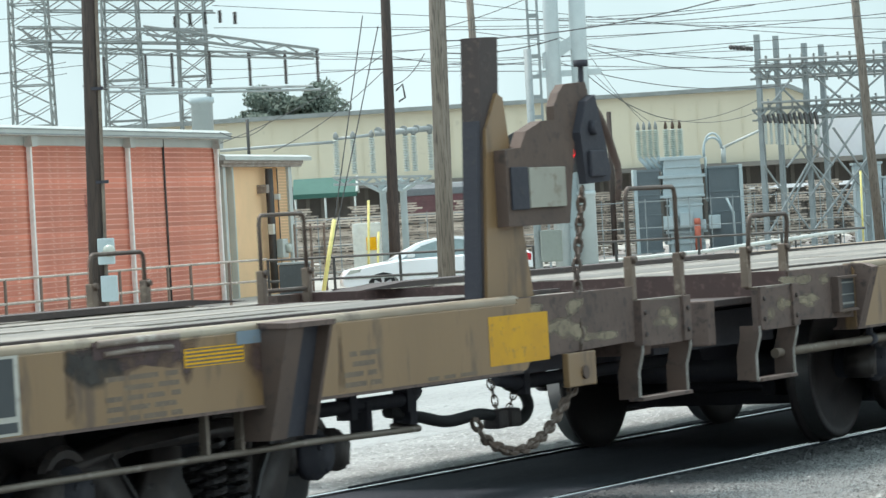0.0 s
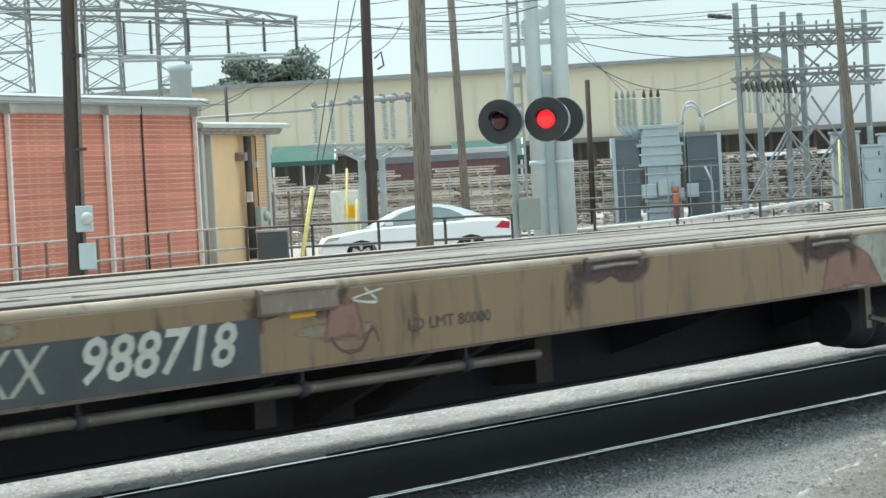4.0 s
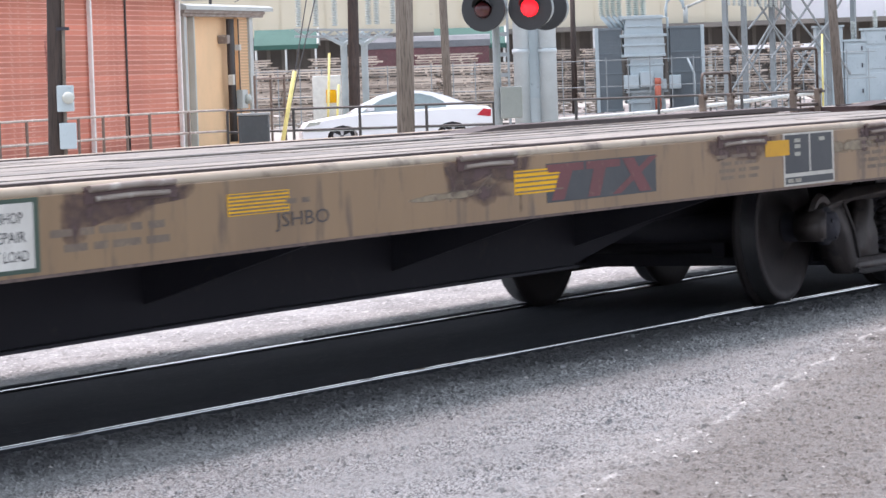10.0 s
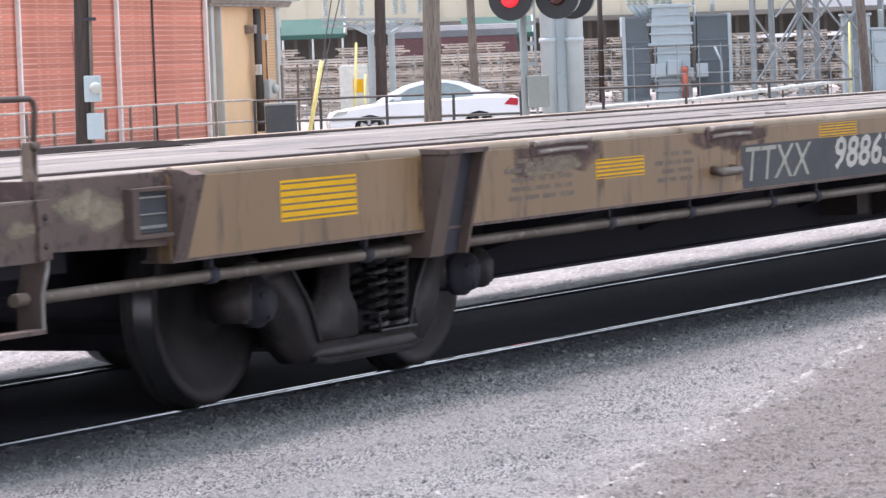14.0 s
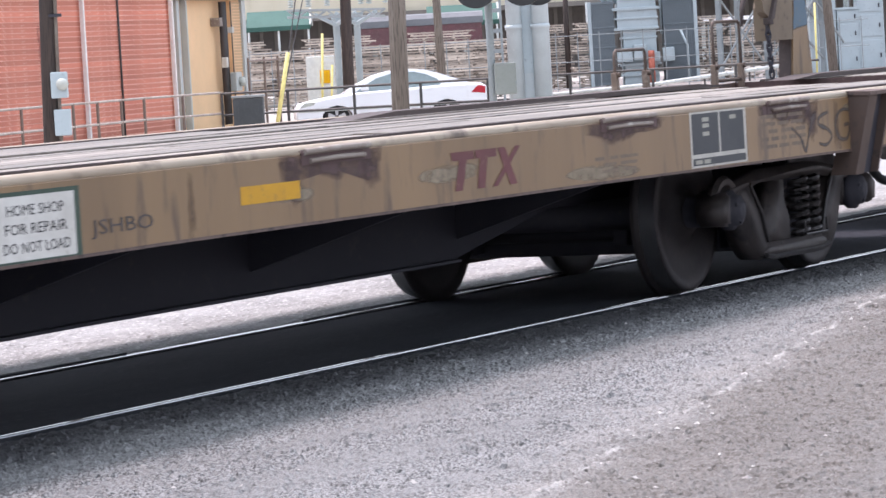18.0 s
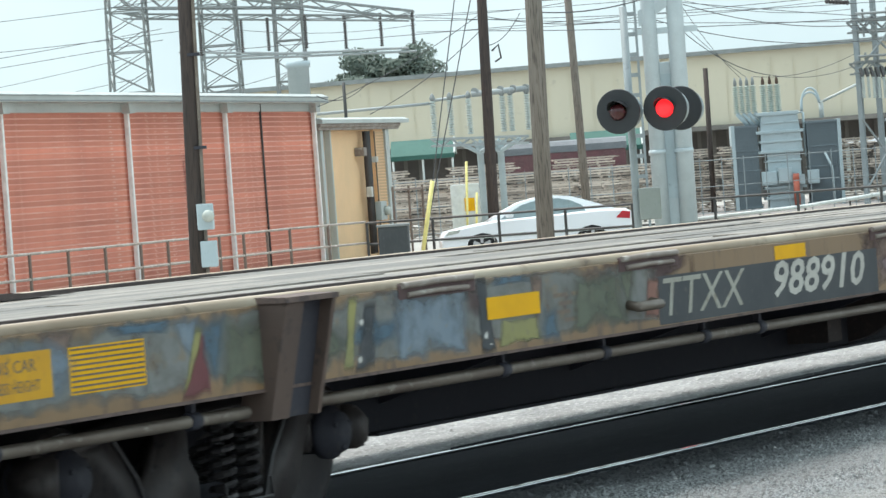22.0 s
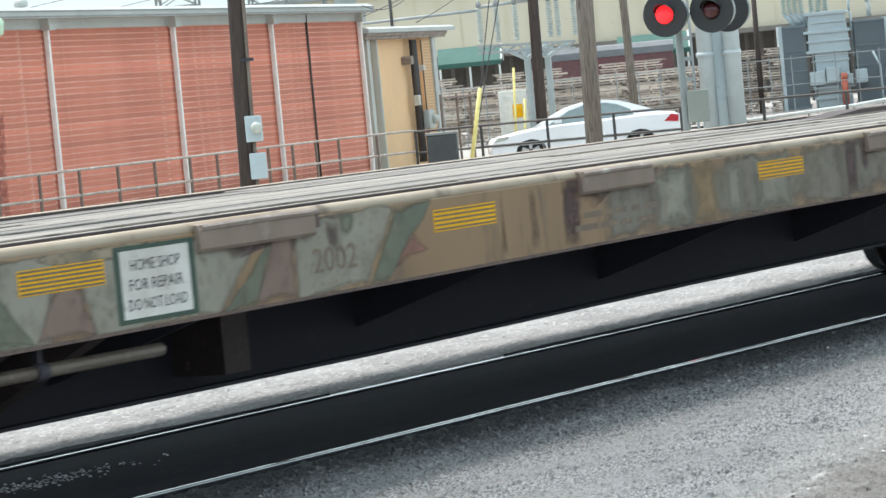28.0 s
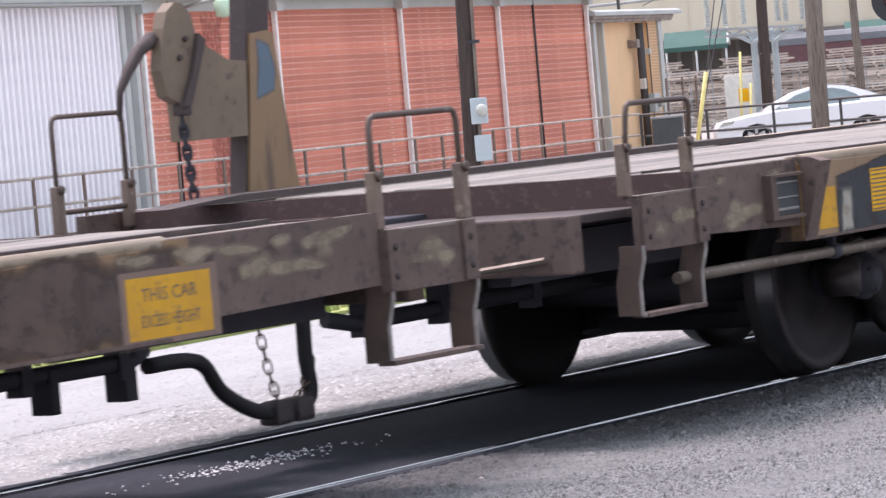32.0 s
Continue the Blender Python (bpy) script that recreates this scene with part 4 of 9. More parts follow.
def build_poles():
    p = wood_pole("dark creosoted utility pole carrying meter boxes", -5.72, 60.0, -0.4, 9.5, 0.27, 0.15, 0.125, POLEDARK)
    bm = B()
    tube(bm, [(0.17, -0.1, 0.3), (0.19, -0.1, 1.8), (0.33, -0.1, 9.0)], 0.032, 6)
    part("conduit", bm, PIPE, p, "weathered brown conduit")
    for z in (2.6, 4.1, 5.6):
        bm = B()
        box(bm, 0.1, 0.3, -0.16, -0.04, z, z + 0.05)
        part("pipe_strap", bm, DARK, p)
    bm = B()
    box(bm, 0.08, 0.34, -0.32, -0.1, 1.3, 1.72, 0.02)
    mb = part("meter_box", bm, TRFGREY, p, "grey electric meter box")
    bm = B()
    lathe(bm, [(0.0, 0.1), (-0.08, 0.1), (-0.13, 0.07), (-0.14, 0.01)], (0.27, -0.32, 1.52), "y", 14)
    part("meter_dome", bm, METERGLASS, mb)
    bm = B()
    box(bm, 0.1, 0.36, -0.3, -0.1, 0.7, 1.12, 0.02)
    part("switch_box", bm, TRFGREY, p, "pale grey switch box")
    p = wood_pole("slim weathered utility pole with a yellow cable guard", -1.507, 99.2, LOW, 10.8, 0.215, 0.16, 0.12, POLEDARK)
    bm = B()
    tube(bm, [(0.3, 0, 5.4), (0.48, -0.1, 5.56), (0.53, -0.1, 5.2), (0.36, -0.1, 5.1)], 0.027, 6)
    part("cable_loop", bm, CABLE, p)
    wood_pole("stout grey weathered wooden utility pole", -0.115, 62.0, -0.5, 9.0, 0.21, 0.155, 0.135, POLEWOOD)
    wood_pole("leaning weathered wooden pole", 1.2, 116.0, LOW, 9.5, -0.2, 0.14, 0.11, POLEWOOD)
    wood_pole("weathered wooden pole by the switchyard", 13.85, 120.0, LOW, 11, -0.6, 0.16, 0.12, POLEWOOD)
    wood_pole("tall wooden pole holding the outer ends of the wires", -30.05, 130.0, LOW, 10.2, 0.0, 0.16, 0.12, POLEWOOD)
    wood_pole("slender distant wooden pole", 6.6, 150.0, LOW, 5.2, 0.05, 0.12, 0.1, POLEDARK)
    for a, r in ((2.79, 0.2), (3.45, 0.22)):
        ob = thing("steel_pole", "pale galvanised steel transmission pole", "steel pole", at(a, 93.0, LOW), group="steel poles")
        bm = B()
        tube(bm, [(0, 0, -0.3), (0.02, 0, 6), (0.05, 0, 12)], r, 16, True, r * 0.92)
        part("shaft", bm, GREYSTEEL, ob)
        bm = B()
        lathe(bm, [(2.3, r + 0.02), (2.42, r + 0.02)], (0, 0, 0), "z", 16)
        part("collar", bm, GREYSTEEL, ob)
    ob = thing("pole_brace", "angled steel brace between the steel poles", "brace", at(3.1, 93.0, LOW))
    bm = B()
    prism(bm, [(-0.55, 5.5), (0.55, 6.2), (0.55, 6.5), (-0.55, 5.9)], "y", -0.1, 0.1)
    box(bm, -0.7, 0.9, -0.06, 0.06, 5.3, 5.45)
    part("plate", bm, GREYSTEEL, ob)
    ob = thing("lattice_mast", "narrow galvanised lattice mast", "mast", at(2.33, 92.0, LOW))
    bm = B()
    for x in (-0.12, 0.12):
        box(bm, x - 0.03, x + 0.03, -0.06, 0.06, -0.2, 12)
    part("leg", bm, MASTGREY, ob)
    rung = None
    for k in range(24):
        z = 0.3 + 0.5 * k
        if rung is None:
            bm = B()
            box(bm, -0.12, 0.12, -0.05, 0.05, -0.05, 0.05)
            rung = part("rung", bm, MASTGREY, ob, at=pose(0, 0, z))
        else:
            again(rung, pose(0, 0, z))


def build_pole_extras():
    cab = thing("pole_cabinet", "pale blue-grey steel cabinet standing between the steel poles", "cabinet", at(3.1, 93.3, LOW))
    bm = B()
    box(bm, -0.34, 0.34, -0.2, 0.2, 0.0, 4.6, 0.02)
    part("case", bm, GREYSTEEL, cab)
    bm = B()
    box(bm, -0.3, 0.3, -0.215, -0.202, 1.2, 4.3, 0.004)
    part("door", bm, TRFGREY, cab)
    bm = B()
    box(bm, 0.2, 0.24, -0.235, -0.215, 2.4, 2.6, 0.004)
    part("handle", bm, LATTICE, cab)
    cap = thing("standpipe", "short white standpipe with a rounded cap", "pipe", at(-80 * 0.062, 62.0, LOW))
    bm = B()
    tube(bm, [(0, 0, -0.2), (0, 0, 0.62)], 0.06, 10)
    part("pipe", bm, OFFWHITE, cap)
    bm = B()
    lathe(bm, [(0.6, 0.075), (0.7, 0.075), (0.74, 0.05), (0.75, 0.01)], (0, 0, 0), "z", 12)
    part("cap", bm, OFFWHITE, cap)


def build_wires():
    rnd = random.Random(11)
    runs = [(-231, 62, -90, 60, 130), (-231, 52, -95, 55, 130), (-231, 44, -95, 46, 130), (-231, 36, -100, 47, 130), (-231, 33, -100, 44, 130), (-150, 20, -66.5, 33, 150),
            (-60, 60, 140, 42, 120), (-60, 54, 150, 46, 120), (-20, 62, 150, 38, 120), (-32, 45, 140, 33, 120), (-32, 44, 140, 40, 120), (-90, 40, 120, 43, 120),
            (-14, 51, 120, 52, 99.2), (-14, 49, 31, 60, 99.2), (9.5, 49, 90, 36, 116), (30.5, 47, 88, 34, 93), (37, 46, 140, 49, 93), (-14, 40, 120, 36, 99.2), (-60, 23, -14, 45, 99.2),
            (-46, 20, -14, 41, 99.2), (30.5, 40, 92, 30, 93), (61.8, 22.4, 37, 38, 93), (57, 22.4, 85.5, 27, 140), (0, 44, 32, 46, 62), (1, 47, 100, 60, 62), (-14, 36, -4, 44, 99.2),
            (-66, 50, 9.5, 46, 116), (-66, 47, 85, 47, 140), (-32, 41, 85, 41.5, 140), (-84, 46, -32, 43, 150), (-231, 27, -109, 40, 150), (-231, 22, -109, 34, 150), (9.5, 52, 140, 57, 116),
            (30.5, 51, 85, 52, 93), (-14, 44, 31, 41, 99.2), (40, 44, 85, 38.5, 140), (62, 22.4, 85, 23.5, 149.5), (-109, 62, -84, 52, 150), (53.4, 22.4, 38, 45, 149.5), (55, 22.4, 34, 44, 149.5), (-60, 26, -46, 28.5, 99.2)]
    for a0, m0, a1, m1, d in runs:
        bm = B()
        pts = []
        sag = rnd.uniform(0.06, 0.35)
        for k in range(13):
            f = k / 12
            a = (a0 + (a1 - a0) * f) * d / 1000
            z = level(d, m0 + (m1 - m0) * f) - sag * 4 * f * (1 - f)
            pts.append(SITE @ Vector((a, d + rnd.uniform(-0.02, 0.02), z)))
        tube(bm, pts, 0.011, 5)
        single("overhead_wire", bm, CABLE, "thin black overhead wire", "wire", group="overhead wires")
    for a0, m0, a1, m1, d in ((-34, -17, -20, 55, 92), (-33, -12, -16, 52, 92.3)):
        bm = B()
        tube(bm, [SITE @ Vector((a0 * d / 1000, d, level(d, m0))), SITE @ Vector((a1 * d / 1000, d, level(d, m1)))], 0.015, 5)
        single("guy_wire", bm, CABLE, "slanting steel guy wire", "wire", group="guy wires")
    for a0, m0, a1, m1, d, r in ((-34.8, -19, -30.6, 1, 91.8, 0.055), (-22.6, -20, -21.2, 5.5, 98.9, 0.035), (-20.3, -20, -19, -3, 98.9, 0.032)):
        ob = thing("guy_guard", "slanting yellow plastic guy-wire guard", "guard", group="guy guards")
        bm = B()
        tube(bm, [SITE @ Vector((a0 * d / 1000, d, level(d, m0))), SITE @ Vector((a1 * d / 1000, d, level(d, m1)))], r, 8)
        part("sleeve", bm, BOLLARD, ob)


# ---- level-crossing signal ----
LAMP_TURN = -17


def build_signal():
    d = 46.8
    ob = thing("crossing_signal", "railway crossing signal with paired red lamps", "crossing signal", at(1.1, d, 0))
    bm = B()
    tube(bm, [(0, 0, -0.6), (0, 0, 3.4)], 0.05, 12)
    part("mast", bm, MASTGREY, ob)
    bm = B()
    tube(bm, [(-0.32, -0.02, 2.09), (0.64, -0.02, 2.09)], 0.03, 8)
    part("crossarm", bm, GREYSTEEL, ob)
    bm = B()
    box(bm, 0.03, 0.3, -0.12, 0.12, 0.72, 1.12, 0.02)
    part("junction_box", bm, surf("grey_box_paint", (0.26, 0.28, 0.26), (0.22, 0.24, 0.22), None, 0.6), ob, "grey control box on the mast")
    drums = []
    for x, back in ((-0.16, 0), (0.42, 0), (0.64, 1)):
        y = -0.45 if not back else 0.35
        bm = B()
        lathe(bm, [(0, 0.272), (0.01, 0.28), (0.03, 0.28), (0.035, 0.272)], (0, 0, 0), "y", 36)
        disc = part("backing_disc", bm, BLACKPAINT, ob, "round black backing disc", at=pose(x, y, 2.09, 0, 0, LAMP_TURN))
        bm = B()
        lathe(bm, [(0.035, 0.25), (0.3, 0.235), (0.38, 0.16), (0.39, 0.04)], (0, 0, 0), "y", 24)
        part("lamp_housing", bm, MASTGREY, disc, "grey cast lamp housing")
        if back:
            continue
        bm = B()
        n = 14
        for k in range(n):
            a0, a1 = math.pi * (0.05 + 0.9 * k / n), math.pi * (0.05 + 0.9 * (k + 1) / n)
            v = [bm.verts.new((r * math.cos(a), yy, r * math.sin(a))) for r, yy, a in ((0.13, 0, a0), (0.13, 0, a1), (0.13, -0.2 * math.sin(a1), a1), (0.13, -0.2 * math.sin(a0), a0))]
            bm.faces.new(v)
        part("visor", bm, BLACKPAINT, disc)
        # The turning drum is added: no real lamp has it; it blinks the lens.
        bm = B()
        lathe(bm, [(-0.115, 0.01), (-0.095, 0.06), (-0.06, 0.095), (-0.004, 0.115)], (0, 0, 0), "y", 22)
        lamp = part("lamp_drum", bm, LENS_ON, ob, "lit red lens on an added drum that turns to blink", at=pose(x, y, 2.09, 0, 0, LAMP_TURN))
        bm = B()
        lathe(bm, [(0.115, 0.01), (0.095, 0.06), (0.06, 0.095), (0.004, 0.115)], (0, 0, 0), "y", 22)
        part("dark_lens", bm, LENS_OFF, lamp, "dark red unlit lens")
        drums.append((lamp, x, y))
    return drums


# ---- parked sedan ----
def build_sedan():
    ob = thing("sedan", "white four-door sedan parked beside the street", "car", at(-0.38, 97.0, LOW, 4.0))
    bm = B()
    # lower body: side outline (x along the car, z up), nose at -x
    low = [(-2.5, 0.32), (-2.52, 0.55), (-2.4, 0.72), (-1.75, 0.84), (-1.05, 0.93), (0.2, 0.97), (1.5, 1.02), (2.3, 1.0), (2.46, 0.9), (2.5, 0.6), (2.42, 0.34),
           (1.82, 0.25), (1.78, 0.45), (1.62, 0.62), (1.4, 0.67), (1.18, 0.62), (1.02, 0.45), (0.98, 0.25), (-1.05, 0.25), (-1.09, 0.45), (-1.25, 0.62), (-1.47, 0.67), (-1.69, 0.62), (-1.85, 0.45), (-1.89, 0.25)]
    secs = []
    for y, k in ((-0.92, 0.985), (-0.86, 1.0), (0.86, 1.0), (0.92, 0.985)):
        secs.append([bm.verts.new((x * k, y, 0.3 + (z - 0.3) * (0.93 if abs(y) > 0.9 else 1.0))) for x, z in low])
    n = len(low)
    for s0, s1 in zip(secs, secs[1:]):
        for i in range(n):
            bm.faces.new((s0[i], s1[i], s1[(i + 1) % n], s0[(i + 1) % n])).smooth = True
    bm.faces.new(secs[0])
    bm.faces.new(secs[-1][::-1])
    bmesh.ops.recalc_face_normals(bm, faces=bm.faces)
    part("body", bm, CARWHITE, ob, "white painted body")
    bm = B()
    roof = [(-1.3, 0.9), (-0.85, 1.15), (-0.45, 1.34), (0.0, 1.44), (0.45, 1.47), (0.85, 1.43), (1.25, 1.31), (1.65, 1.16), (2.05, 1.02)]
    r0 = [bm.verts.new((x, -0.82 + max(0, z - 0.9) * 0.32, z)) for x, z in roof]
    r1 = [bm.verts.new((x, 0.82 - max(0, z - 0.9) * 0.32, z)) for x, z in roof]
    for i in range(len(roof) - 1):
        bm.faces.new((r0[i], r0[i + 1], r1[i + 1], r1[i])).smooth = True
    bm.faces.new(r0[::-1])
    bm.faces.new(r1)
    bm.faces.new((r0[0], r1[0], r1[-1], r0[-1]))
    bmesh.ops.recalc_face_normals(bm, faces=bm.faces)
    part("cabin", bm, CARWHITE, ob)
    for sgn in (-1,):
        for pts in ([(-0.98, 0.93), (-0.72, 1.1), (-0.4, 1.27), (0.0, 1.375), (0.25, 1.395), (0.27, 0.95)], [(0.34, 0.95), (0.32, 1.395), (0.58, 1.39), (0.88, 1.315), (1.18, 1.17), (1.26, 1.02)]):
            bm = B()
            v0 = [bm.verts.new((x, sgn * (0.835 - max(0, z - 0.9) * 0.32), z)) for x, z in pts]
            v1 = [bm.verts.new((x, sgn * (0.80 - max(0, z - 0.9) * 0.32), z)) for x, z in pts]
            bm.faces.new(v0)
            bm.faces.new(v1[::-1])
            for i in range(len(pts)):
                bm.faces.new((v0[i], v1[i], v1[(i + 1) % len(pts)], v0[(i + 1) % len(pts)]))
            bmesh.ops.recalc_face_normals(bm, faces=bm.faces)
            part("side_window", bm, GLASSDARK, ob, "tinted side window")
    for x in (-1.47, 1.4):
        for y in (-0.8, 0.8):
            bm = B()
            lathe(bm, [(-0.11, 0.24), (-0.11, 0.31), (-0.08, 0.335), (0.08, 0.335), (0.11, 0.31), (0.11, 0.24)], (x, y, 0.335), "y", 24)
            w = part("wheel", bm, RUBBER, ob)
            bm = B()
            s = -1 if y < 0 else 1
            for k in range(5):
                a = 2 * math.pi * k / 5 + 0.3
                u, v = math.cos(a), math.sin(a)
                prism(bm, [(x + u * 0.05 - v * 0.03, 0.335 + v * 0.05 + u * 0.03), (x + u * 0.05 + v * 0.03, 0.335 + v * 0.05 - u * 0.03), (x + u * 0.23 + v * 0.05, 0.335 + v * 0.23 - u * 0.05), (x + u * 0.23 - v * 0.05, 0.335 + v * 0.23 + u * 0.05)], "y", min(y + s * 0.1, y + s * 0.125), max(y + s * 0.1, y + s * 0.125))
            part("rim", bm, ALLOY, w)
    bm = B()
    prism(bm, [(2.02, 0.78), (2.38, 0.74), (2.4, 0.92), (2.2, 0.95)], "y", -0.93, -0.86)
    part("tail_light", bm, TAILRED, ob, "red tail light")
    bm = B()
    prism(bm, [(-2.4, 0.62), (-2.05, 0.68), (-2.0, 0.76), (-2.3, 0.74)], "y", -0.93, -0.88)
    part("headlight", bm, METERGLASS, ob, "clear headlight")
    bm = B()
    box(bm, -0.82, -0.62, -1.06, -0.9, 0.98, 1.1, 0.03)
    part("wing_mirror", bm, CARWHITE, ob)
    bm = B()
    box(bm, -2.45, 2.4, -0.935, -0.92, 0.5, 0.53)
    part("rub_strip", bm, TRIM, ob)
    bm = B()
    box(bm, 0.324, 0.336, -0.925, -0.9, 0.4, 0.97)
    part("door_gap", bm, BLACKPAINT, ob)


# ---- warehouse, yard, trees ----
def build_warehouse():
    d = 200.0
    b = thing("warehouse", "very long cream metal-clad warehouse", "warehouse", at(0, d, 0))
    z0, zl, zr = level(d, 10.2), level(d, 28.4), level(d, 29.4)
    bm = B()
    prism(bm, [(-40, z0), (19.4, z0), (19.4, zr - 0.4), (18.4, zr), (-40, zl - 0.25)], "y", 0, 40)
    part("wall", bm, CREAM, b, "cream corrugated cladding")
    bm = B()
    prism(bm, [(-40, zl - 0.25), (18.4, zr), (19.6, zr - 0.5), (19.6, zr - 0.3), (18.5, zr + 0.22), (-40, zl)], "y", -0.4, 40)
    part("roof", bm, LATTICE, b, "dark grey roof edge")
    seam = None
    for k in range(48):
        x = -38 + 1.2 * k
        if seam is None:
            bm = B()
            box(bm, -0.02, 0.02, -0.05, 0.0, z0, zl - 0.3)
            seam = part("cladding_seam", bm, CREAM, b, at=pose(x, 0, 0))
        else:
            again(seam, pose(x, 0, 0))
    # Closed block; the open bay's shade is put into its dark colour.
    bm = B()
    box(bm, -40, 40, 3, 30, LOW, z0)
    part("loading_bay", bm, SHADE, b, "loading bay front coloured as the shade inside")
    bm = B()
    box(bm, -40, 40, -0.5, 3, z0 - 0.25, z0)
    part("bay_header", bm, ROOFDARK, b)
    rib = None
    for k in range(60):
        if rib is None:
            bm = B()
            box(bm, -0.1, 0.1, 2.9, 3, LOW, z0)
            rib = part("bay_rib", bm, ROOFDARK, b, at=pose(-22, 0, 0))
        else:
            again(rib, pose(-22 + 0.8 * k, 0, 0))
    bm = B()
    box(bm, 15.8, 22.0, -2.0, -1.0, level(d, 2.6), level(d, 3.6))
    part("dock_roof", bm, WHITEMETAL, b, "white low roof edge")
    for x in (16.0, 18.0, 20.0, 21.8):
        bm = B()
        box(bm, x - 0.1, x + 0.1, -1.7, -1.5, LOW, level(d, 2.6))
        part("dock_post", bm, TRIM, b)
    far = thing("far_building", "white metal building beyond the switchyard", "building", at(23.5, 205, 0))
    bm = B()
    prism(bm, [(-3, LOW), (12, LOW), (12, 5.4), (3, 6.3), (-3, 5.6)], "y", 0, 12)
    part("wall", bm, WHITEMETAL, far)


def build_yard():
    rnd = random.Random(21)
    # lumber stacks: bundles of sticks
    packs = []
    for d, a0, a1, rows in ((140, -42, 22, 5), (152, -45, 48, 6), (150, 78, 112, 6)):
        a = a0
        while a < a1:
            w = rnd.uniform(1.28, 1.5) * 1000 / d
            hgt = rows - (rnd.random() < 0.35)
            st = thing("lumber_stack", "stack of sawn lumber bundles on bearers", "lumber stack", at(a * d / 1000, d + rnd.uniform(-2, 2), LOW), group="lumber stacks")
            for r in range(hgt):
                to = pose(rnd.uniform(-0.2, 0.2), rnd.uniform(-0.1, 0.1), r * 0.44, 0, 0, rnd.uniform(-2, 2))
                if len(packs) < 5:
                    bm = B()
                    for k in range(4):
                        cut, end = rnd.uniform(-0.12, 0.12), rnd.uniform(1.2, 1.55)
                        for j in range(5):
                            box(bm, cut + rnd.uniform(0, 0.08), end + rnd.uniform(-0.12, 0.05), -0.6 + 0.25 * j, -0.6 + 0.25 * j + 0.2, 0.1 * k + 0.06, 0.1 * k + rnd.uniform(0.105, 0.125))
                        for x in (cut + 0.15, (cut + end) / 2, end - 0.25):
                            box(bm, x, x + 0.08, -0.58, 0.6, 0.1 * k + 0.005, 0.1 * k + 0.058)
                    packs.append(part("lumber_pack", bm, LUMBER, st, at=to))
                    packs[-1]["kind"] = "stuff"
                else:
                    again(rnd.choice(packs), to, st)["kind"] = "stuff"
            a += w
    # canopies
    for a0, a1, m0, m1, d in ((-41, -24, 8.0, 12.2, 165), (7, 26, 6.5, 11.0, 165)):
        c = thing("canopy_tent", "green canvas canopy tent on pale poles", "canopy", at(0, d, 0), group="canopies")
        x0, x1 = a0 * d / 1000, a1 * d / 1000
        z0, z1 = level(d, m0), level(d, m1)
        bm = B()
        prism(bm, [(-1.5, z0), (0, z1), (1.5, z0), (1.4, z0 - 0.05), (0, z1 - 0.12), (-1.4, z0 - 0.05)], "x", x0, x1)
        part("canopy", bm, CANVAS, c)
        bm = B()
        box(bm, x0, x1, -1.52, -1.48, z0 - 0.2, z0)
        part("valance", bm, CANVAS, c)
        for x in (x0 + 0.1, (x0 + x1) / 2, x1 - 0.1):
            bm = B()
            tube(bm, [(x, -1.45, LOW), (x, -1.45, z0)], 0.05, 8)
            part("pole", bm, TRIM, c)
        bm = B()
        pts = [(x1, -1.5 + 3 * k / 6, z0 + (z1 - z0) * (1 - abs(k - 3) / 3)) for k in range(7)]
        tube(bm, pts, 0.05, 6)
        part("gable_hoop", bm, TRIM, c)
    t = thing("trailer", "long low grey-roofed trailer with a maroon side", "trailer", at(0.83, 160, 0))
    bm = B()
    prism(bm, [(-0.9, 2.32), (-0.85, 2.6), (-0.55, 2.78), (0, 2.83), (0.55, 2.78), (0.85, 2.6), (0.9, 2.32)], "x", -2.66, 2.66)
    part("roof", bm, surf("dull_grey_roofing", (0.15, 0.16, 0.17), (0.19, 0.2, 0.21), (0.1, 0.1, 0.11), 0.9), t, "grey rounded roof")
    bm = B()
    box(bm, -2.6, 2.6, -0.88, 0.88, 1.5, 2.318, 0.03)
    part("side", bm, surf("maroon_trailer_paint", (0.15, 0.055, 0.065), (0.11, 0.05, 0.055), (0.19, 0.13, 0.12), 0.6), t, "maroon painted side")
    for x in (-2.0, 2.0):
        bm = B()
        box(bm, x - 0.1, x + 0.1, -0.6, 0.6, LOW, 1.5)
        part("leg", bm, LATTICE, t)
    # fence
    f = thing("yard_fence", "chain-link yard fence with steel posts", "fence", at(0, 128, LOW))
    post = None
    for k in range(30):
        x = -6.0 + 0.75 * k
        if post is None:
            bm = B()
            tube(bm, [(0, 0, 0), (0, 0, 2.2)], 0.018, 6)
            post = part("post", bm, MASTGREY, f, at=pose(x, 0, 0))
        else:
            again(post, pose(x, 0, 0))
    for z in (0.3, 1.2, 2.1):
        bm = B()
        tube(bm, [(-6, 0, z), (16, 0, z)], 0.013, 6)
        part("rail_bar", bm, MASTGREY, f)
    bm = B()
    prism(bm, [(4.0, 97.0), (24.0, 97.0), (34.0, 175.0), (1.0, 175.0), (5.0, 135.0)], "z", LOW - 0.1, LOW + 0.02)
    single("switchyard_bed", bm, GRAVEL, "grey-brown crushed stone bed of the switchyard", "gravel", at(0, 0, 0), kind="structure")
    cab = thing("white_cabinet", "white utility cabinet with a yellow notice", "cabinet", at(-2.21, 99.6, LOW))
    bm = B()
    box(bm, -0.38, 0.38, -0.3, 0.3, 0, 1.93, 0.03)
    part("case", bm, WBOX, cab)
    bm = B()
    box(bm, -0.02, 0.25, -0.315, -0.302, 1.2, 1.55)
    part("notice", bm, YELLOW, cab, "faded yellow notice")


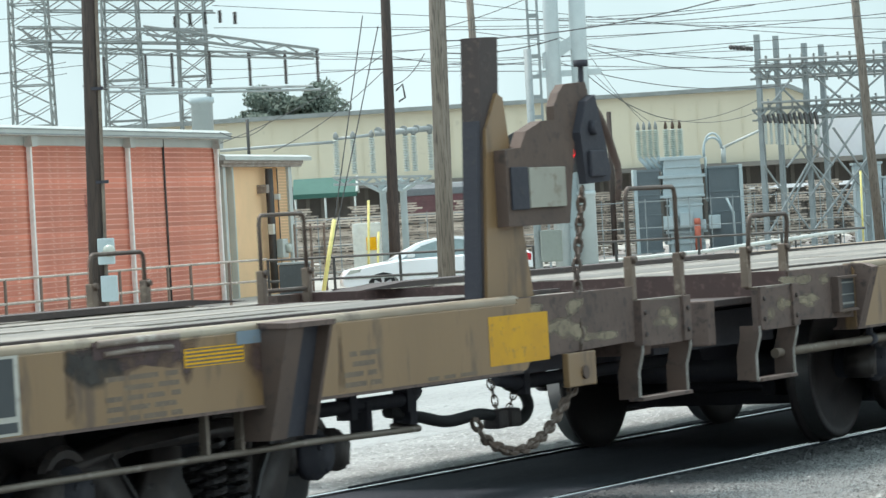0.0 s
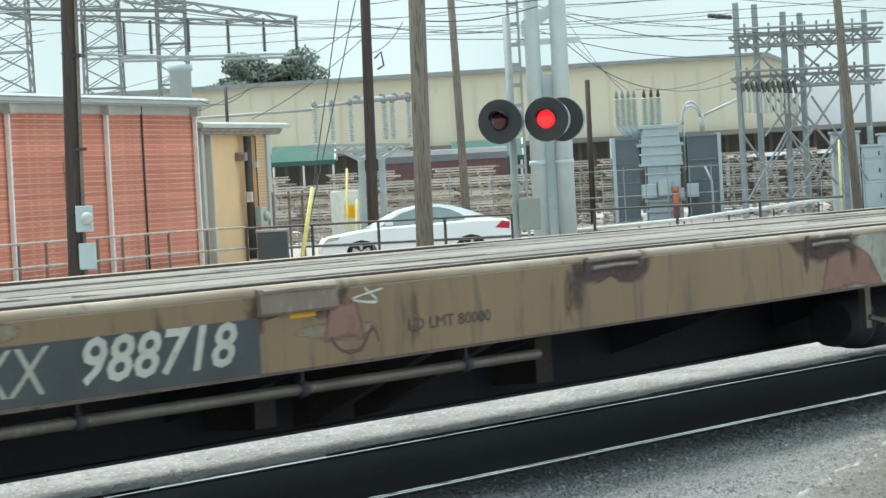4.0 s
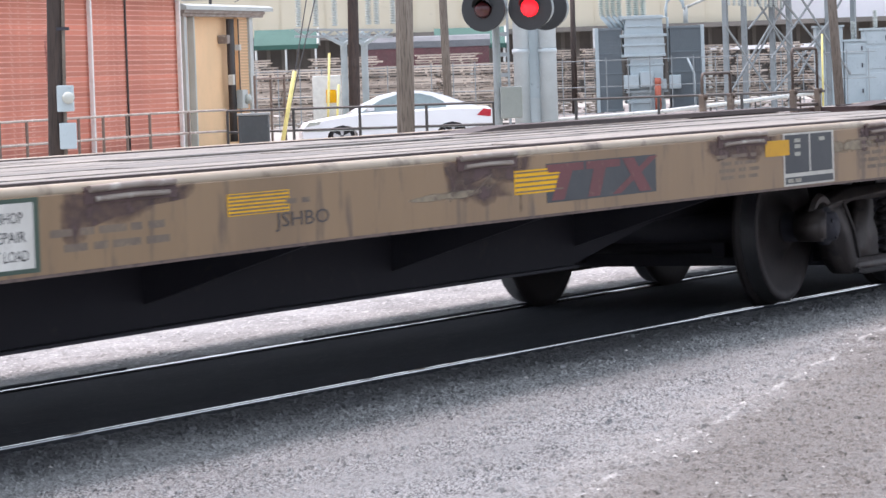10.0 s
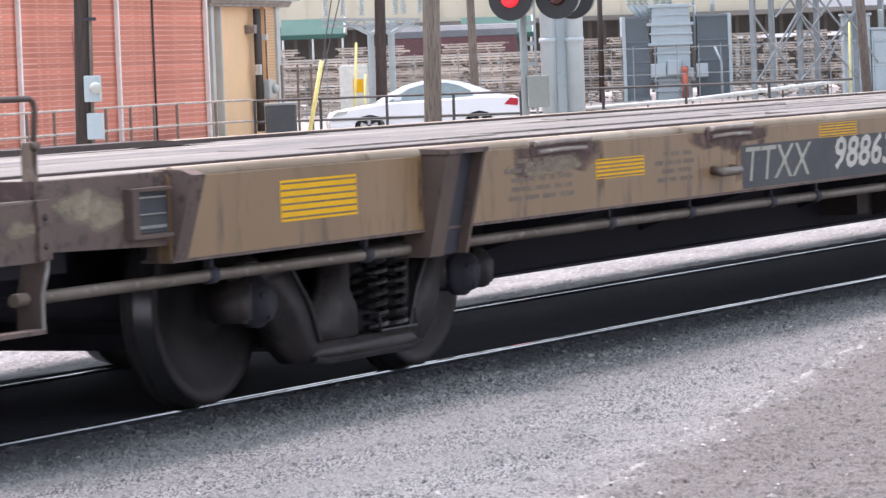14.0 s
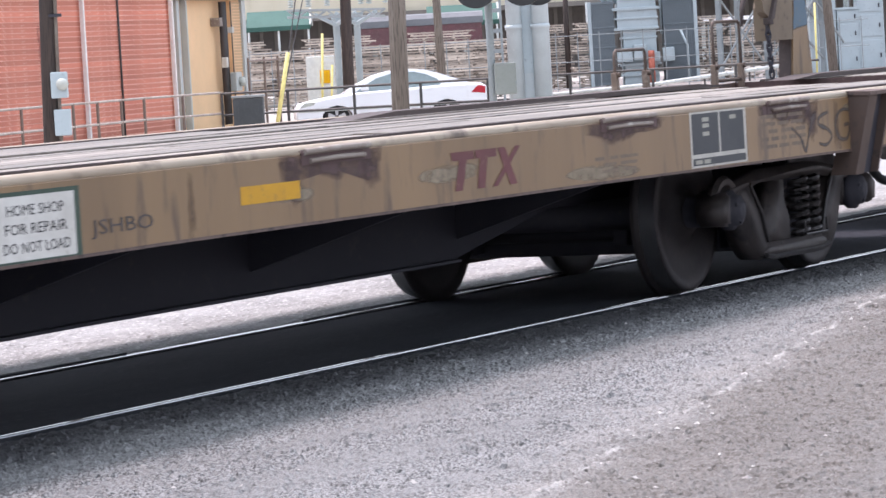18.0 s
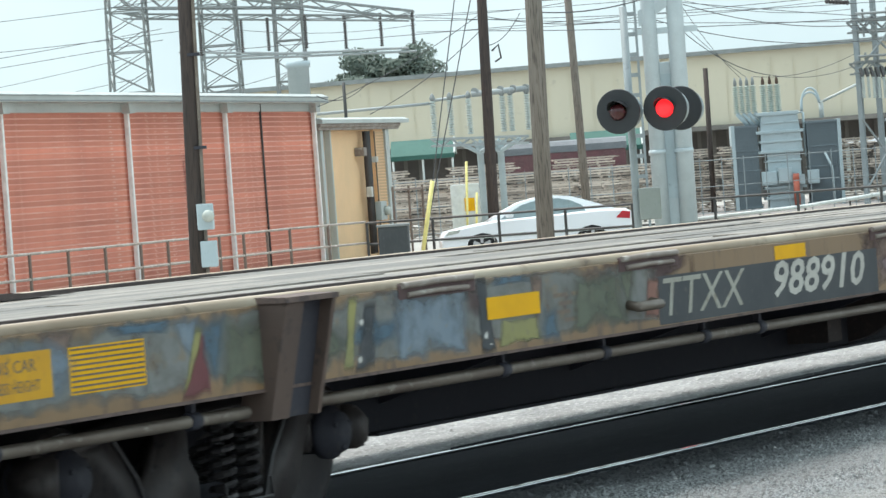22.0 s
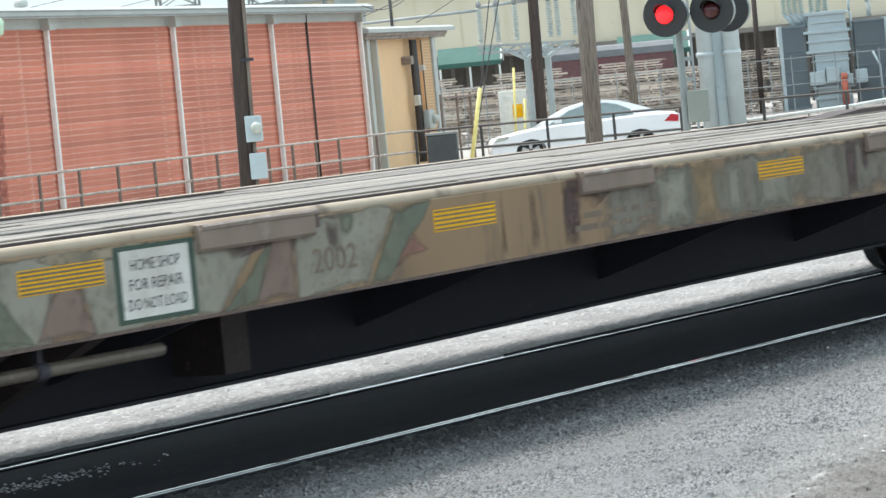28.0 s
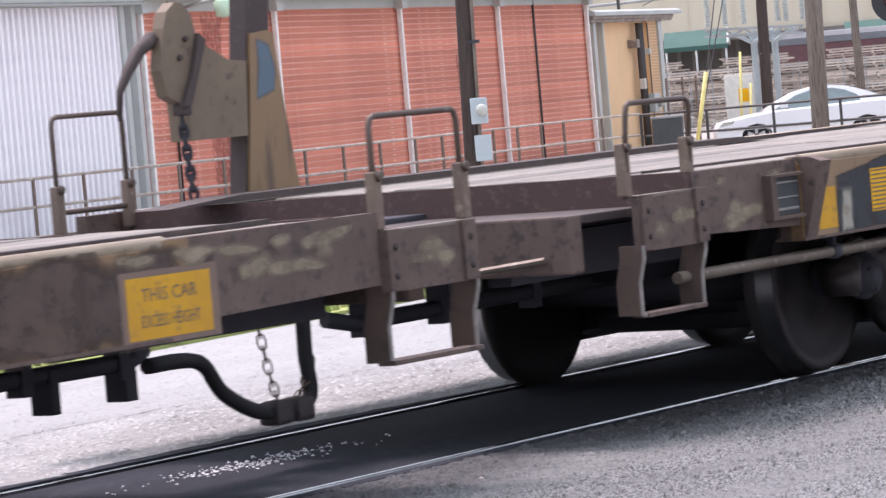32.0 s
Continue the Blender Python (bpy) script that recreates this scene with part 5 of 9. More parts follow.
def lattice_leg(ob, a, d, z0, z1, w0, w1, bays, r=0.035):
    """A square lattice column: four legs and crossed bracing bay by bay."""
    def c(k, f):
        w = (w0 + (w1 - w0) * f) / 2
        sx, sy = ((-1, -1), (1, -1), (1, 1), (-1, 1))[k % 4]
        return SITE @ Vector((a + sx * w, d + sy * w, z0 + (z1 - z0) * f))
    for k in range(4):
        bm = B()
        tube(bm, [c(k, 0), c(k, 1)], r * 1.5, 4)
        part("leg", bm, LATTICE, ob)
    for i in range(bays):
        f0, f1 = i / bays, (i + 1) / bays
        for k in range(4):
            for p, q, w in ((c(k, f0), c(k + 1, f1), 0.7), (c(k + 1, f0), c(k, f1), 0.7), (c(k, f0), c(k + 1, f0), 1.0)):
                if w < 1 or i % 2 == 0:
                    bm = B()
                    tube(bm, [p, q], r * w, 4)
                    part("brace", bm, LATTICE, ob)


def truss(bm, p, q, w, h, bays, r=0.03):
    """A box truss between two (a, d, z) points, hung below the line."""
    p, q = Vector(p), Vector(q)
    side = Vector(((q - p).y, -(q - p).x, 0)).normalized() * w / 2
    def c(f, s, t):
        return SITE @ (p.lerp(q, f) + side * s + Vector((0, 0, -h * t)))
    for s in (-1, 1):
        for t in (0, 1):
            tube(bm, [c(0, s, t), c(1, s, t)], r * 1.5, 4)
        for i in range(bays):
            f0, f1 = i / bays, (i + 1) / bays
            tube(bm, [c(f0, s, i % 2), c(f1, s, 1 - i % 2)], r, 4)
    for i in range(bays):
        tube(bm, [c(i / bays, -1, 0), c((i + 1) / bays, 1, 0)], r * 0.8, 4)


def insulator(bm, top, length, r, n=7):
    """A stack of porcelain discs hanging down from top (standing, when turned up)."""
    n *= 2
    profile = []
    for k in range(n):
        z = -length * (k + 0.5) / n
        h = abs(length) / n
        profile += [(z + h * 0.45, r * 0.4), (z + h * 0.1, r), (z - h * 0.1, r), (z - h * 0.45, r * 0.4)]
    lathe(bm, profile, top, "z", 8)


def build_substation():
    d = 150.0
    k = d / 1000
    for a, wb in ((-109.3, 1.75), (-84.8, 1.65), (-66.0, 1.3)):
        ob = thing("lattice_tower", "weathered steel lattice substation tower", "lattice tower", group="substation towers")
        lattice_leg(ob, a * k, d, LOW, level(d, 74), wb, wb * 0.8, 16)
    fr = thing("substation_gantry", "lattice steel gantry with hanging insulators", "gantry")
    for p, q, w, h, bays in (((-112 * k, d, level(d, 57)), (-62 * k, d, level(d, 53.5)), 1.6, 0.55, 12), ((-78 * k, d - 1, level(d, 55)), (-32 * k, d - 1, level(d, 46.3)), 1.2, 0.3, 10),
                             ((-110 * k, d + 1, level(d, 52)), (-34 * k, d - 2, level(d, 45)), 0.8, 0.2, 12), ((-110 * k, d + 1, level(d, 65)), (-60 * k, d + 1, level(d, 62)), 1.6, 0.5, 10)):
        bm = B()
        truss(bm, p, q, w, h, bays)
        part("beam", bm, LATTICE, fr)
    for p, q in (((-88, 38), (-34, 36.6)), ((-80, 37), (-32, 35.6)), ((-95, 40), (-60, 37))):
        bm = B()
        tube(bm, [SITE @ Vector((p[0] * k, d - 1.5, level(d, p[1]))), SITE @ Vector((q[0] * k, d - 1.5, level(d, q[1])))], 0.05, 6)
        part("busbar", bm, YARDSTEEL, fr)
    for a in (-89, -78, -71, -61, -50.5, -41, -32.5):
        bm = B()
        m = 46.5 if a > -55 else 47.5
        insulator(bm, SITE @ Vector((a * k, d - 1.5, level(d, m))), 1.35, 0.085)
        part("insulator", bm, INSUL, fr, "dark hanging porcelain insulator")
    for a, m in ((-70, 55.5), (-66, 56), (-62, 56.2), (-58, 56.4), (-54, 55.8)):
        bm = B()
        insulator(bm, SITE @ Vector((a * k, d - 0.5, level(d, m + 2))), 0.5, 0.1, 5)
        part("insulator", bm, INSUL, fr)
    tk = thing("grey_tank", "grey cylindrical tank behind the roof", "tank", at(-64.4 * 0.13, 130, 0))
    bm = B()
    lathe(bm, [(3.5, 0.38), (5.75, 0.38), (5.76, 0.44), (5.98, 0.44), (6.0, 0.1)], (0, 0, 0), "z", 18)
    part("shell", bm, TRFGREY, tk)
    for q in range(3):
        bm = B()
        x, y = 0.33 * math.cos(2.1 * q), 0.33 * math.sin(2.1 * q)
        tube(bm, [(x, y, LOW - 0.02), (x, y, 3.6)], 0.05, 6)
        part("leg", bm, TRFGREY, tk)
    # low busbar frame
    d2 = 120.0
    k2 = d2 / 1000
    lf = thing("busbar_frame", "grey steel busbar frame with standing insulators", "busbar frame")
    bm = B()
    for a in (-17.3, -11.8):
        lathe(bm, [(LOW, 0.11), (level(d2, 8.5), 0.11), (level(d2, 10.5), 0.24)], SITE @ Vector((a * k2, d2, 0)), "z", 10)
    part("column", bm, TRFGREY, lf)
    bm = B()
    p0, p1 = Vector((-30 * k2, d2 - 0.6, level(d2, 12))), Vector((-4 * k2, d2 - 0.6, level(d2, 11)))
    truss(bm, p0, p1, 1.2, 0.22, 10, 0.03)
    part("platform", bm, YARDSTEEL, lf)
    for a in (-29, -24.4, -19.4, -10.4, -8.2, -3.8):
        bm = B()
        insulator(bm, SITE @ Vector((a * k2, d2 - 0.4, level(d2, 22.2))), 1.15, 0.11, 7)
        ins = part("insulator", bm, INSULGREY, lf, "grey standing insulator")
        bm = B()
        lathe(bm, [(0.0, 0.05), (0.05, 0.09), (0.12, 0.09), (0.2, 0.05), (0.24, 0.02)], SITE @ Vector((a * k2, d2 - 0.4, level(d2, 22.2))), "z", 10)
        part("clamp", bm, LATTICE, ins, "dark clamp on the insulator")
    for q in range(5):
        bm = B()
        p = SITE @ Vector(((-17.5 + 3.4 * q) * k2, d2 - 0.4, level(d2, 23.8)))
        lathe(bm, [(-0.05, 0.13), (0.05, 0.13)], p, "x", 12)
        part("bus_flange", bm, LATTICE, lf, "bolted ring flange on the busbar")
    for a in (-17.3, -11.8):
        for e in (-5.5, 5.5):
            bm = B()
            tube(bm, [SITE @ Vector((a * k2, d2 - 0.3, level(d2, 7.5))), SITE @ Vector(((a + e) * k2, d2 - 0.6, level(d2, 10.6)))], 0.07, 5)
            part("knee_brace", bm, TRFGREY, lf)
    for a0, a1, m, r in ((-60, -29, 21.6, 0.05), (-29.5, -19, 22.9, 0.05), (-18.5, -3, 23.8, 0.095)):
        bm = B()
        tube(bm, [SITE @ Vector((a0 * k2, d2 - 0.4, level(d2, m - 0.6))), SITE @ Vector((a1 * k2, d2 - 0.4, level(d2, m)))], r, 8)
        part("busbar", bm, YARDSTEEL, lf)


def build_transformer():
    d = 150.0
    ob = thing("power_transformer", "large grey power transformer with radiators", "transformer", at(64.3 * d / 1000, d, LOW))
    bm = B()
    prism(bm, [(-0.84, 0.0), (0.56, 0.0), (0.56, 0.4), (-0.84, 0.4)], "y", -0.8, 0.8)
    box(bm, -0.82, 0.5, -0.75, 0.75, 0.4, 2.2, 0.02)
    prism(bm, [(-1.05, 2.2), (0.6, 2.2), (0.56, 3.05), (-1.02, 3.05)], "y", -0.85, 0.85)
    prism(bm, [(-1.02, 3.05), (0.56, 3.05), (0.5, 3.72), (-0.95, 3.72)], "y", -0.8, 0.8)
    tank = part("tank", bm, TRFGREY, ob, "stepped grey steel tank")
    for x0, x1, z0, z1, y in ((-1.2, 0.68, 3.0, 3.12, -0.92), (-1.12, 0.62, 2.64, 2.72, -0.9), (-1.16, 0.62, 2.22, 2.32, -0.92), (-0.88, 0.54, 1.86, 1.94, -0.8), (-1.0, 0.66, 0.78, 0.88, -0.9), (-0.98, 0.55, 0.36, 0.48, -0.88), (-0.9, 0.5, 3.4, 3.46, -0.84)):
        bm = B()
        box(bm, x0, x1, y, 0.88, z0, z1, 0.015)
        part("tank_rib", bm, TRFGREY, tank)
    bm = B()
    box(bm, -1.12, 0.56, -0.86, 0.86, 3.72, 3.86, 0.02)
    part("cover", bm, TRFGREY, ob, "flanged tank cover")
    for x0, x1 in ((-2.07, -1.13), (0.8, 2.05)):
        bm = B()
        box(bm, x0 + 0.02, x1 - 0.02, -0.7, 0.6, 0.1, 3.3)
        part("radiator_core", bm, TRFDARK, ob)
        fin = None
        for j in range(15):
            x = x0 + 0.05 + (x1 - x0 - 0.1) * j / 14
            if fin is None:
                bm = B()
                box(bm, -0.02, 0.02, -0.74, 0.72, 0.12, 3.3)
                fin = part("radiator_fin", bm, TRFDARK, ob, "dark grey radiator fin", at=pose(x, 0, 0))
            else:
                again(fin, pose(x, 0, 0))
        for z in (0.06, 1.55, 2.35, 3.3):
            bm = B()
            box(bm, x0 - 0.03, x1 + 0.03, -0.76, 0.74, z, z + (0.05 if 1 < z < 3 else 0.1), 0.01)
            part("radiator_band", bm, TRFDARK, ob)
        bm = B()
        e = x0 - 0.05 if x0 < 0 else x1 + 0.06
        box(bm, e - 0.07, e + 0.07, -0.78, 0.78, 0.0, 3.42, 0.01)
        part("radiator_frame", bm, TRFGREY, ob, "pale frame of the radiator bank")
    for x, z0, z1, r in [(-1.87 + 0.235 * j, 3.9, 5.0, 0.125) for j in range(4)] + [(-0.76 + 0.28 * j, 3.9, 4.98, 0.14) for j in range(3)]:
        bm = B()
        insulator(bm, Vector((x, -0.2, z1)), z1 - z0, r, 6)
        bush = part("bushing", bm, BUSHING, ob, "ribbed pale grey-green bushing")
        bm = B()
        lathe(bm, [(z1, 0.05), (z1 + 0.06, 0.075), (z1 + 0.2, 0.06), (z1 + 0.34, 0.02)], (x, -0.2, 0), "z", 8)
        part("terminal", bm, RAIL_RUST if x > -1 else LATTICE, bush, "dark terminal cap")
        bm = B()
        tube(bm, [(x, -0.2, z0), (x + (0.5 if x < -1 else 0.0), -0.2, z0 - (0.62 if x < -1 else 0.2))], 0.085, 8)
        part("turret", bm, TRFGREY, ob)
    for q in (0.0, 0.16):
        bm = B()
        arc = [(1.0 + 0.36 * math.cos(a) + 0.1, -0.1 + q * 2, 4.1 + (0.62 - q) * math.sin(a)) for a in [math.pi * (1 - t / 10) for t in range(11)]]
        tube(bm, [(0.74, -0.1 + q * 2, 3.8)] + arc, 0.045, 8)
        part("pipe_loop", bm, TRFGREY, ob, "arched cable pipe")
    bm = B()
    tube(bm, [(1.52, 0, 3.5), (1.52, 0, 4.15)], 0.1, 10)
    tube(bm, [(1.46, 0, 4.1), (3.25, 0, 4.82)], 0.055, 8)
    part("bus_duct", bm, TRIM, ob, "slanting grey bus duct")
    bm = B()
    tube(bm, [(0.74, -0.5, 2.0), (0.74, -0.5, 3.75), (0.5, -0.5, 3.8)], 0.05, 8)
    part("oil_pipe", bm, TRFGREY, ob)
    bm = B()
    tube(bm, [(1.72, -1.2, 0.0), (1.7, -1.2, 1.5), (1.45, -1.2, 2.1)], 0.045, 8)
    part("conduit", bm, TRFGREY, ob, "grey conduit with a bent head")
    for x0, x1, z0, z1 in ((-1.1, -0.5, 0.95, 1.5), (-0.45, 0.1, 1.0, 1.62), (0.72, 1.18, 0.9, 1.45), (0.1, 0.6, 0.9, 1.3)):
        bm = B()
        box(bm, x0, x1, -1.1, -0.74, z0, z1, 0.03)
        cc = part("control_cabinet", bm, TRFGREY, ob, "small grey control cabinet")
        bm = B()
        box(bm, x0 + 0.05, x1 - 0.05, -1.12, -1.1, z0 + 0.06, z1 - 0.06, 0.006)
        part("door", bm, TRFGREY, cc)
    bm = B()
    tube(bm, [(0.24, -1.18, 0.0), (0.24, -1.18, 1.25)], 0.13, 10)
    mk = part("marker", bm, REDPAINT, ob, "faded orange-red standpipe")
    bm = B()
    tube(bm, [(0.12, -1.18, 1.2), (0.36, -1.18, 1.2)], 0.16, 10)
    part("marker_head", bm, REDPAINT, mk)
    for a, w, tall in ((112.8, 0.5, 3.05), (119.6, 0.42, 2.5), (125.6, 0.5, 2.9)):
        cb = thing("switch_cabinet", "pale grey switchgear cabinet", "cabinet", at(a * 0.14, 140.5, LOW), group="switch cabinets")
        bm = B()
        box(bm, -w, w, -0.5, 0.5, 0, tall, 0.04)
        case = part("case", bm, TRFGREY, cb)
        bm = B()
        box(bm, -w - 0.06, w + 0.06, -0.56, 0.56, tall, tall + 0.08)
        part("lid", bm, TRFGREY, cb)
        for z0, z1 in ((0.15, tall * 0.45), (tall * 0.5, tall * 0.78), (tall * 0.82, tall - 0.08)):
            bm = B()
            box(bm, -w + 0.08, w - 0.08, -0.53, -0.5, z0, z1, 0.01)
            door = part("door", bm, TRFGREY, cb)
            bm = B()
            box(bm, w - 0.2, w - 0.15, -0.56, -0.53, (z0 + z1) / 2 - 0.08, (z0 + z1) / 2 + 0.08)
            part("handle", bm, DARK, door)
        bm = B()
        insulator(bm, Vector((0, 0, tall + 0.75)), 0.66, 0.1, 6)
        part("bushing", bm, INSULGREY, cb, "grey bushing")


def build_rack():
    d = 140.0
    k = d / 1000
    ob = thing("switch_rack", "grey steel switch rack with cross bracing", "switch rack")
    cols = (85, 91.3, 97.5, 103.5, 112.5, 121)
    for i, a in enumerate(cols):
        bm = B()
        p = SITE @ Vector((a * k, d + (i % 2) * 2, 0))
        box(bm, p.x - 0.09, p.x + 0.09, p.y - 0.09, p.y + 0.09, LOW, level(d, 44 if i < 2 else 41))
        part("column", bm, MASTGREY, ob)
    for m, h in ((35.4, 0.4), (24.2, 0.4)):
        for dd in (0, 2):
            bm = B()
            truss(bm, (84 * k, d + dd, level(d, m)), (124 * k, d + dd, level(d, m)), 0.4, h, 14, 0.03)
            part("beam", bm, LATTICE, ob)
    for x0, x1, m0, m1 in ((91, 104, -3, 20), (104, 91, -3, 20), (97, 112, 0, 20), (112, 97, 0, 20), (85, 97, -10, 9), (97, 85, -10, 9), (104, 118, -5, 18), (118, 104, -5, 18), (91, 103.5, 8, 22), (103.5, 91, 8, 22), (97.5, 112.5, 20, 34), (112.5, 97.5, 20, 34), (85, 97.5, 22, 36), (97.5, 85, 22, 36), (103.5, 121, 20, 34), (121, 103.5, 20, 34), (97.5, 112.5, -9, 9), (112.5, 97.5, -9, 9)):
        bm = B()
        tube(bm, [SITE @ Vector((x0 * k, d - 0.2, level(d, m0))), SITE @ Vector((x1 * k, d - 0.2, level(d, m1)))], 0.045, 5)
        part("brace", bm, LATTICE if x0 > x1 else MASTGREY, ob)
    for i in range(11):
        bm = B()
        a = 85.8 + 1.4 * i
        insulator(bm, SITE @ Vector((a * k, d - 0.5, level(d, 20.2 - 0.12 * i))), 0.8, 0.075, 6)
        part("insulator", bm, INSULGREY, ob, "grey hanging insulator")
        bm = B()
        tube(bm, [SITE @ Vector((a * k, d - 0.5, level(d, 20.2 - 0.12 * i))), SITE @ Vector(((a - 0.5) * k, d - 0.4, level(d, 22.4)))], 0.07, 5)
        part("switch_blade", bm, INSUL, ob, "dark switch head over the insulator")
        a = 86.5 + 3.2 * i
        for m in (38.2, 33.6, 26.6):
            bm = B()
            insulator(bm, SITE @ Vector(((a + 0.5) * k, d - 0.3, level(d, m))), 0.4, 0.06, 4)
            part("insulator", bm, LATTICE, ob, "grey porcelain insulator")
    for m, y in ((37.0, -0.4), (32.2, 0.6), (25.6, -0.4), (21.2, 0.8)):
        bm = B()
        tube(bm, [SITE @ Vector((85 * k, d + y, level(d, m))), SITE @ Vector((124 * k, d + y, level(d, m - 0.4)))], 0.05, 6)
        part("busbar", bm, LATTICE, ob, "dark bus pipe")
    bm = B()
    for j in range(7):
        p = SITE @ Vector(((78 + 0.9 * j) * k, d, level(d, 41 - 0.12 * j)))
        lathe(bm, [(-0.03, 0.03), (0, 0.1), (0.03, 0.03)], p, "x", 8)
    part("strain_insulator", bm, INSUL, ob)
    gd = thing("guy_guard", "slanting yellow plastic guy-wire guard", "guard", group="guy guards")
    bm = B()
    tube(bm, [SITE @ Vector((110.5 * 0.118, 118, level(118, -18))), SITE @ Vector((110.8 * 0.118, 118, level(118, 6)))], 0.035, 8)
    part("sleeve", bm, BOLLARD, gd)


def tree(label, a, d, z0, w, h, seed, n=1500):
    rnd = random.Random(seed)
    ob = thing("tree", label, "tree", at(a, d, z0), group="far trees")
    bm = B()
    tube(bm, [(0, 0, 0), (0.1, 0, h * 0.4), (0.0, 0, h * 0.7)], 0.3, 8, True, 0.12)
    for k in range(7):
        t = rnd.uniform(0.25, 0.65)
        tube(bm, [(0, 0, h * t), (rnd.uniform(-0.35, 0.35) * w, rnd.uniform(-0.3, 0.3) * w, h * (t + 0.22))], 0.1, 5, True, 0.03)
    part("trunk", bm, BARK, ob)
    bm = B()
    lumps = [(rnd.uniform(-0.42, 0.42) * w, rnd.uniform(-0.3, 0.3) * w, h * rnd.uniform(0.5, 0.9), rnd.uniform(0.12, 0.2) * w) for k in range(26)]
    for i in range(n):
        cx, cy, cz, cr = rnd.choice(lumps)
        u = Vector((rnd.gauss(0, 1), rnd.gauss(0, 1), rnd.gauss(0, 1))).normalized() * cr * rnd.uniform(0.55, 1.05)
        p = Vector((cx, cy, cz)) + Vector((u.x, u.y, u.z * 0.7))
        s = rnd.uniform(0.07, 0.18)
        a1 = Vector((rnd.gauss(0, 1), rnd.gauss(0, 1), rnd.gauss(0, 1))).normalized()
        b1 = a1.orthogonal().normalized()
        bm.faces.new([bm.verts.new(p + q * s) for q in (a1, b1 * 0.6, -a1, -b1 * 0.6)])
    part("crown", bm, LEAF, ob)


def build_trees():
    tree("grey-green tree behind the warehouse", -48.5 * 0.25, 250, LOW, 5.0, 11.6, 4, 9000)
    tree("broad grey-green tree behind the warehouse roof", -41.5 * 0.25, 252, LOW, 6.4, 12.3, 5, 12000)
    tree("grey-green tree behind the warehouse", -34.5 * 0.25, 251, LOW, 5.6, 11.3, 9, 9000)
    tree("small treetop behind the warehouse roof", 12.6 * 0.25, 255, LOW, 2.4, 10.4, 6, 900)
    for k in range(5):
        ob = thing("bare_tree", "leafless winter tree behind the brick building", "tree", at(-118 * 0.2 + 4.2 * k, 200 + 3 * k, LOW), group="bare trees")
        rnd = random.Random(40 + k)
        bm = B()
        tube(bm, [(0, 0, 0), (0, 0, 5)], 0.15, 6, True, 0.08)
        for j in range(26):
            z = rnd.uniform(2.5, 5.2)
            e = Vector((rnd.uniform(-1.8, 1.8), rnd.uniform(-1, 1), z + rnd.uniform(0.8, 2.4)))
            tube(bm, [(0, 0, z), e], 0.03, 4, True, 0.012)
            tube(bm, [Vector((0, 0, z)).lerp(e, 0.5), e + Vector((rnd.uniform(-0.6, 0.6), 0, rnd.uniform(0, 0.6)))], 0.02, 4, True, 0.01)
        part("branches", bm, surf("bare_twigs", (0.3, 0.29, 0.28), (0.25, 0.24, 0.23), None, 0.9) if k == 0 else bpy.data.materials["bare_twigs"], ob)
    bm = B()
    rnd = random.Random(77)
    pts = [(-220 + 8 * i, rnd.uniform(5.0, 8.0)) for i in range(61)]
    prism(bm, [(-220, -2)] + [(x, z) for x, z in pts] + [(260, -2)], "y", 620, 626)
    single("backdrop", bm, HAZEWALL, "hazy far line of woods", "woods", at=SITE, kind="structure")


build_ground()
build_rails()
build_brick_building()
build_metal_wing()
build_annex()
build_railings()
build_poles()
build_pole_extras()
build_wires()
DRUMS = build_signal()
build_sedan()
build_warehouse()
build_yard()
build_substation()
build_transformer()
build_rack()
build_trees()

# ---- the train: 89-foot flat cars, x forward from the leading deck end, z from the rail ----
LEAD = [75.46, 47.51, 19.56, -8.39, -36.34, -64.61]   # leading deck end of each car when ROLLED is 0
LEN = 25.85
HALF = 1.444
DECK = 1.0
COVERS = ((3.65, 4.22), (5.6, 6.22), (8.45, 9.02), (11.3, 11.92), (13.95, 14.55), (16.88, 17.42), (19.58, 20.16), (21.44, 22.04))
WHEEL_R = 0.42
AXLES = (2.06, 3.84, 21.95, 23.73)


POSTBROWN = surf("pale_brown_post_paint", (0.2, 0.145, 0.108), (0.125, 0.088, 0.07), (0.27, 0.21, 0.165), 0.65, 0, 4, 18, 0.57, 0.1)
FLAKE = surf("flaked_tan", (0.33, 0.275, 0.195), (0.26, 0.21, 0.15), (0.17, 0.125, 0.095), 0.8)
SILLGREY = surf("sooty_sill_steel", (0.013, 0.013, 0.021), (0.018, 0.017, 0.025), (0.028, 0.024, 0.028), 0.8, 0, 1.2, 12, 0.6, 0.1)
PALEEDGE = surf("bright_worn_edge", (0.32, 0.3, 0.28), (0.22, 0.2, 0.18), (0.4, 0.38, 0.36), 0.5, 0.3, 3, 20)
SPRING = surf("worn_spring_steel", (0.052, 0.047, 0.048), (0.035, 0.032, 0.033), (0.08, 0.073, 0.071), 0.42, 0.3, 4, 24, 0.58, 0.05)
IRON = surf("worn_dark_iron", (0.12, 0.085, 0.066), (0.085, 0.062, 0.052), (0.2, 0.165, 0.14), 0.5, 0.3, 3, 20, 0.58, 0.08)
TANBROWN = surf("dusty_brown_spray_paint", (0.2, 0.135, 0.105), (0.17, 0.118, 0.095), (0.13, 0.09, 0.075), 0.7, 0, 3, 18, 0.58, 0.02)
PINKWASH = surf("pink_spray_paint", (0.33, 0.2, 0.2), (0.28, 0.17, 0.17), (0.22, 0.14, 0.12), 0.7, 0, 3, 18, 0.58, 0.02)
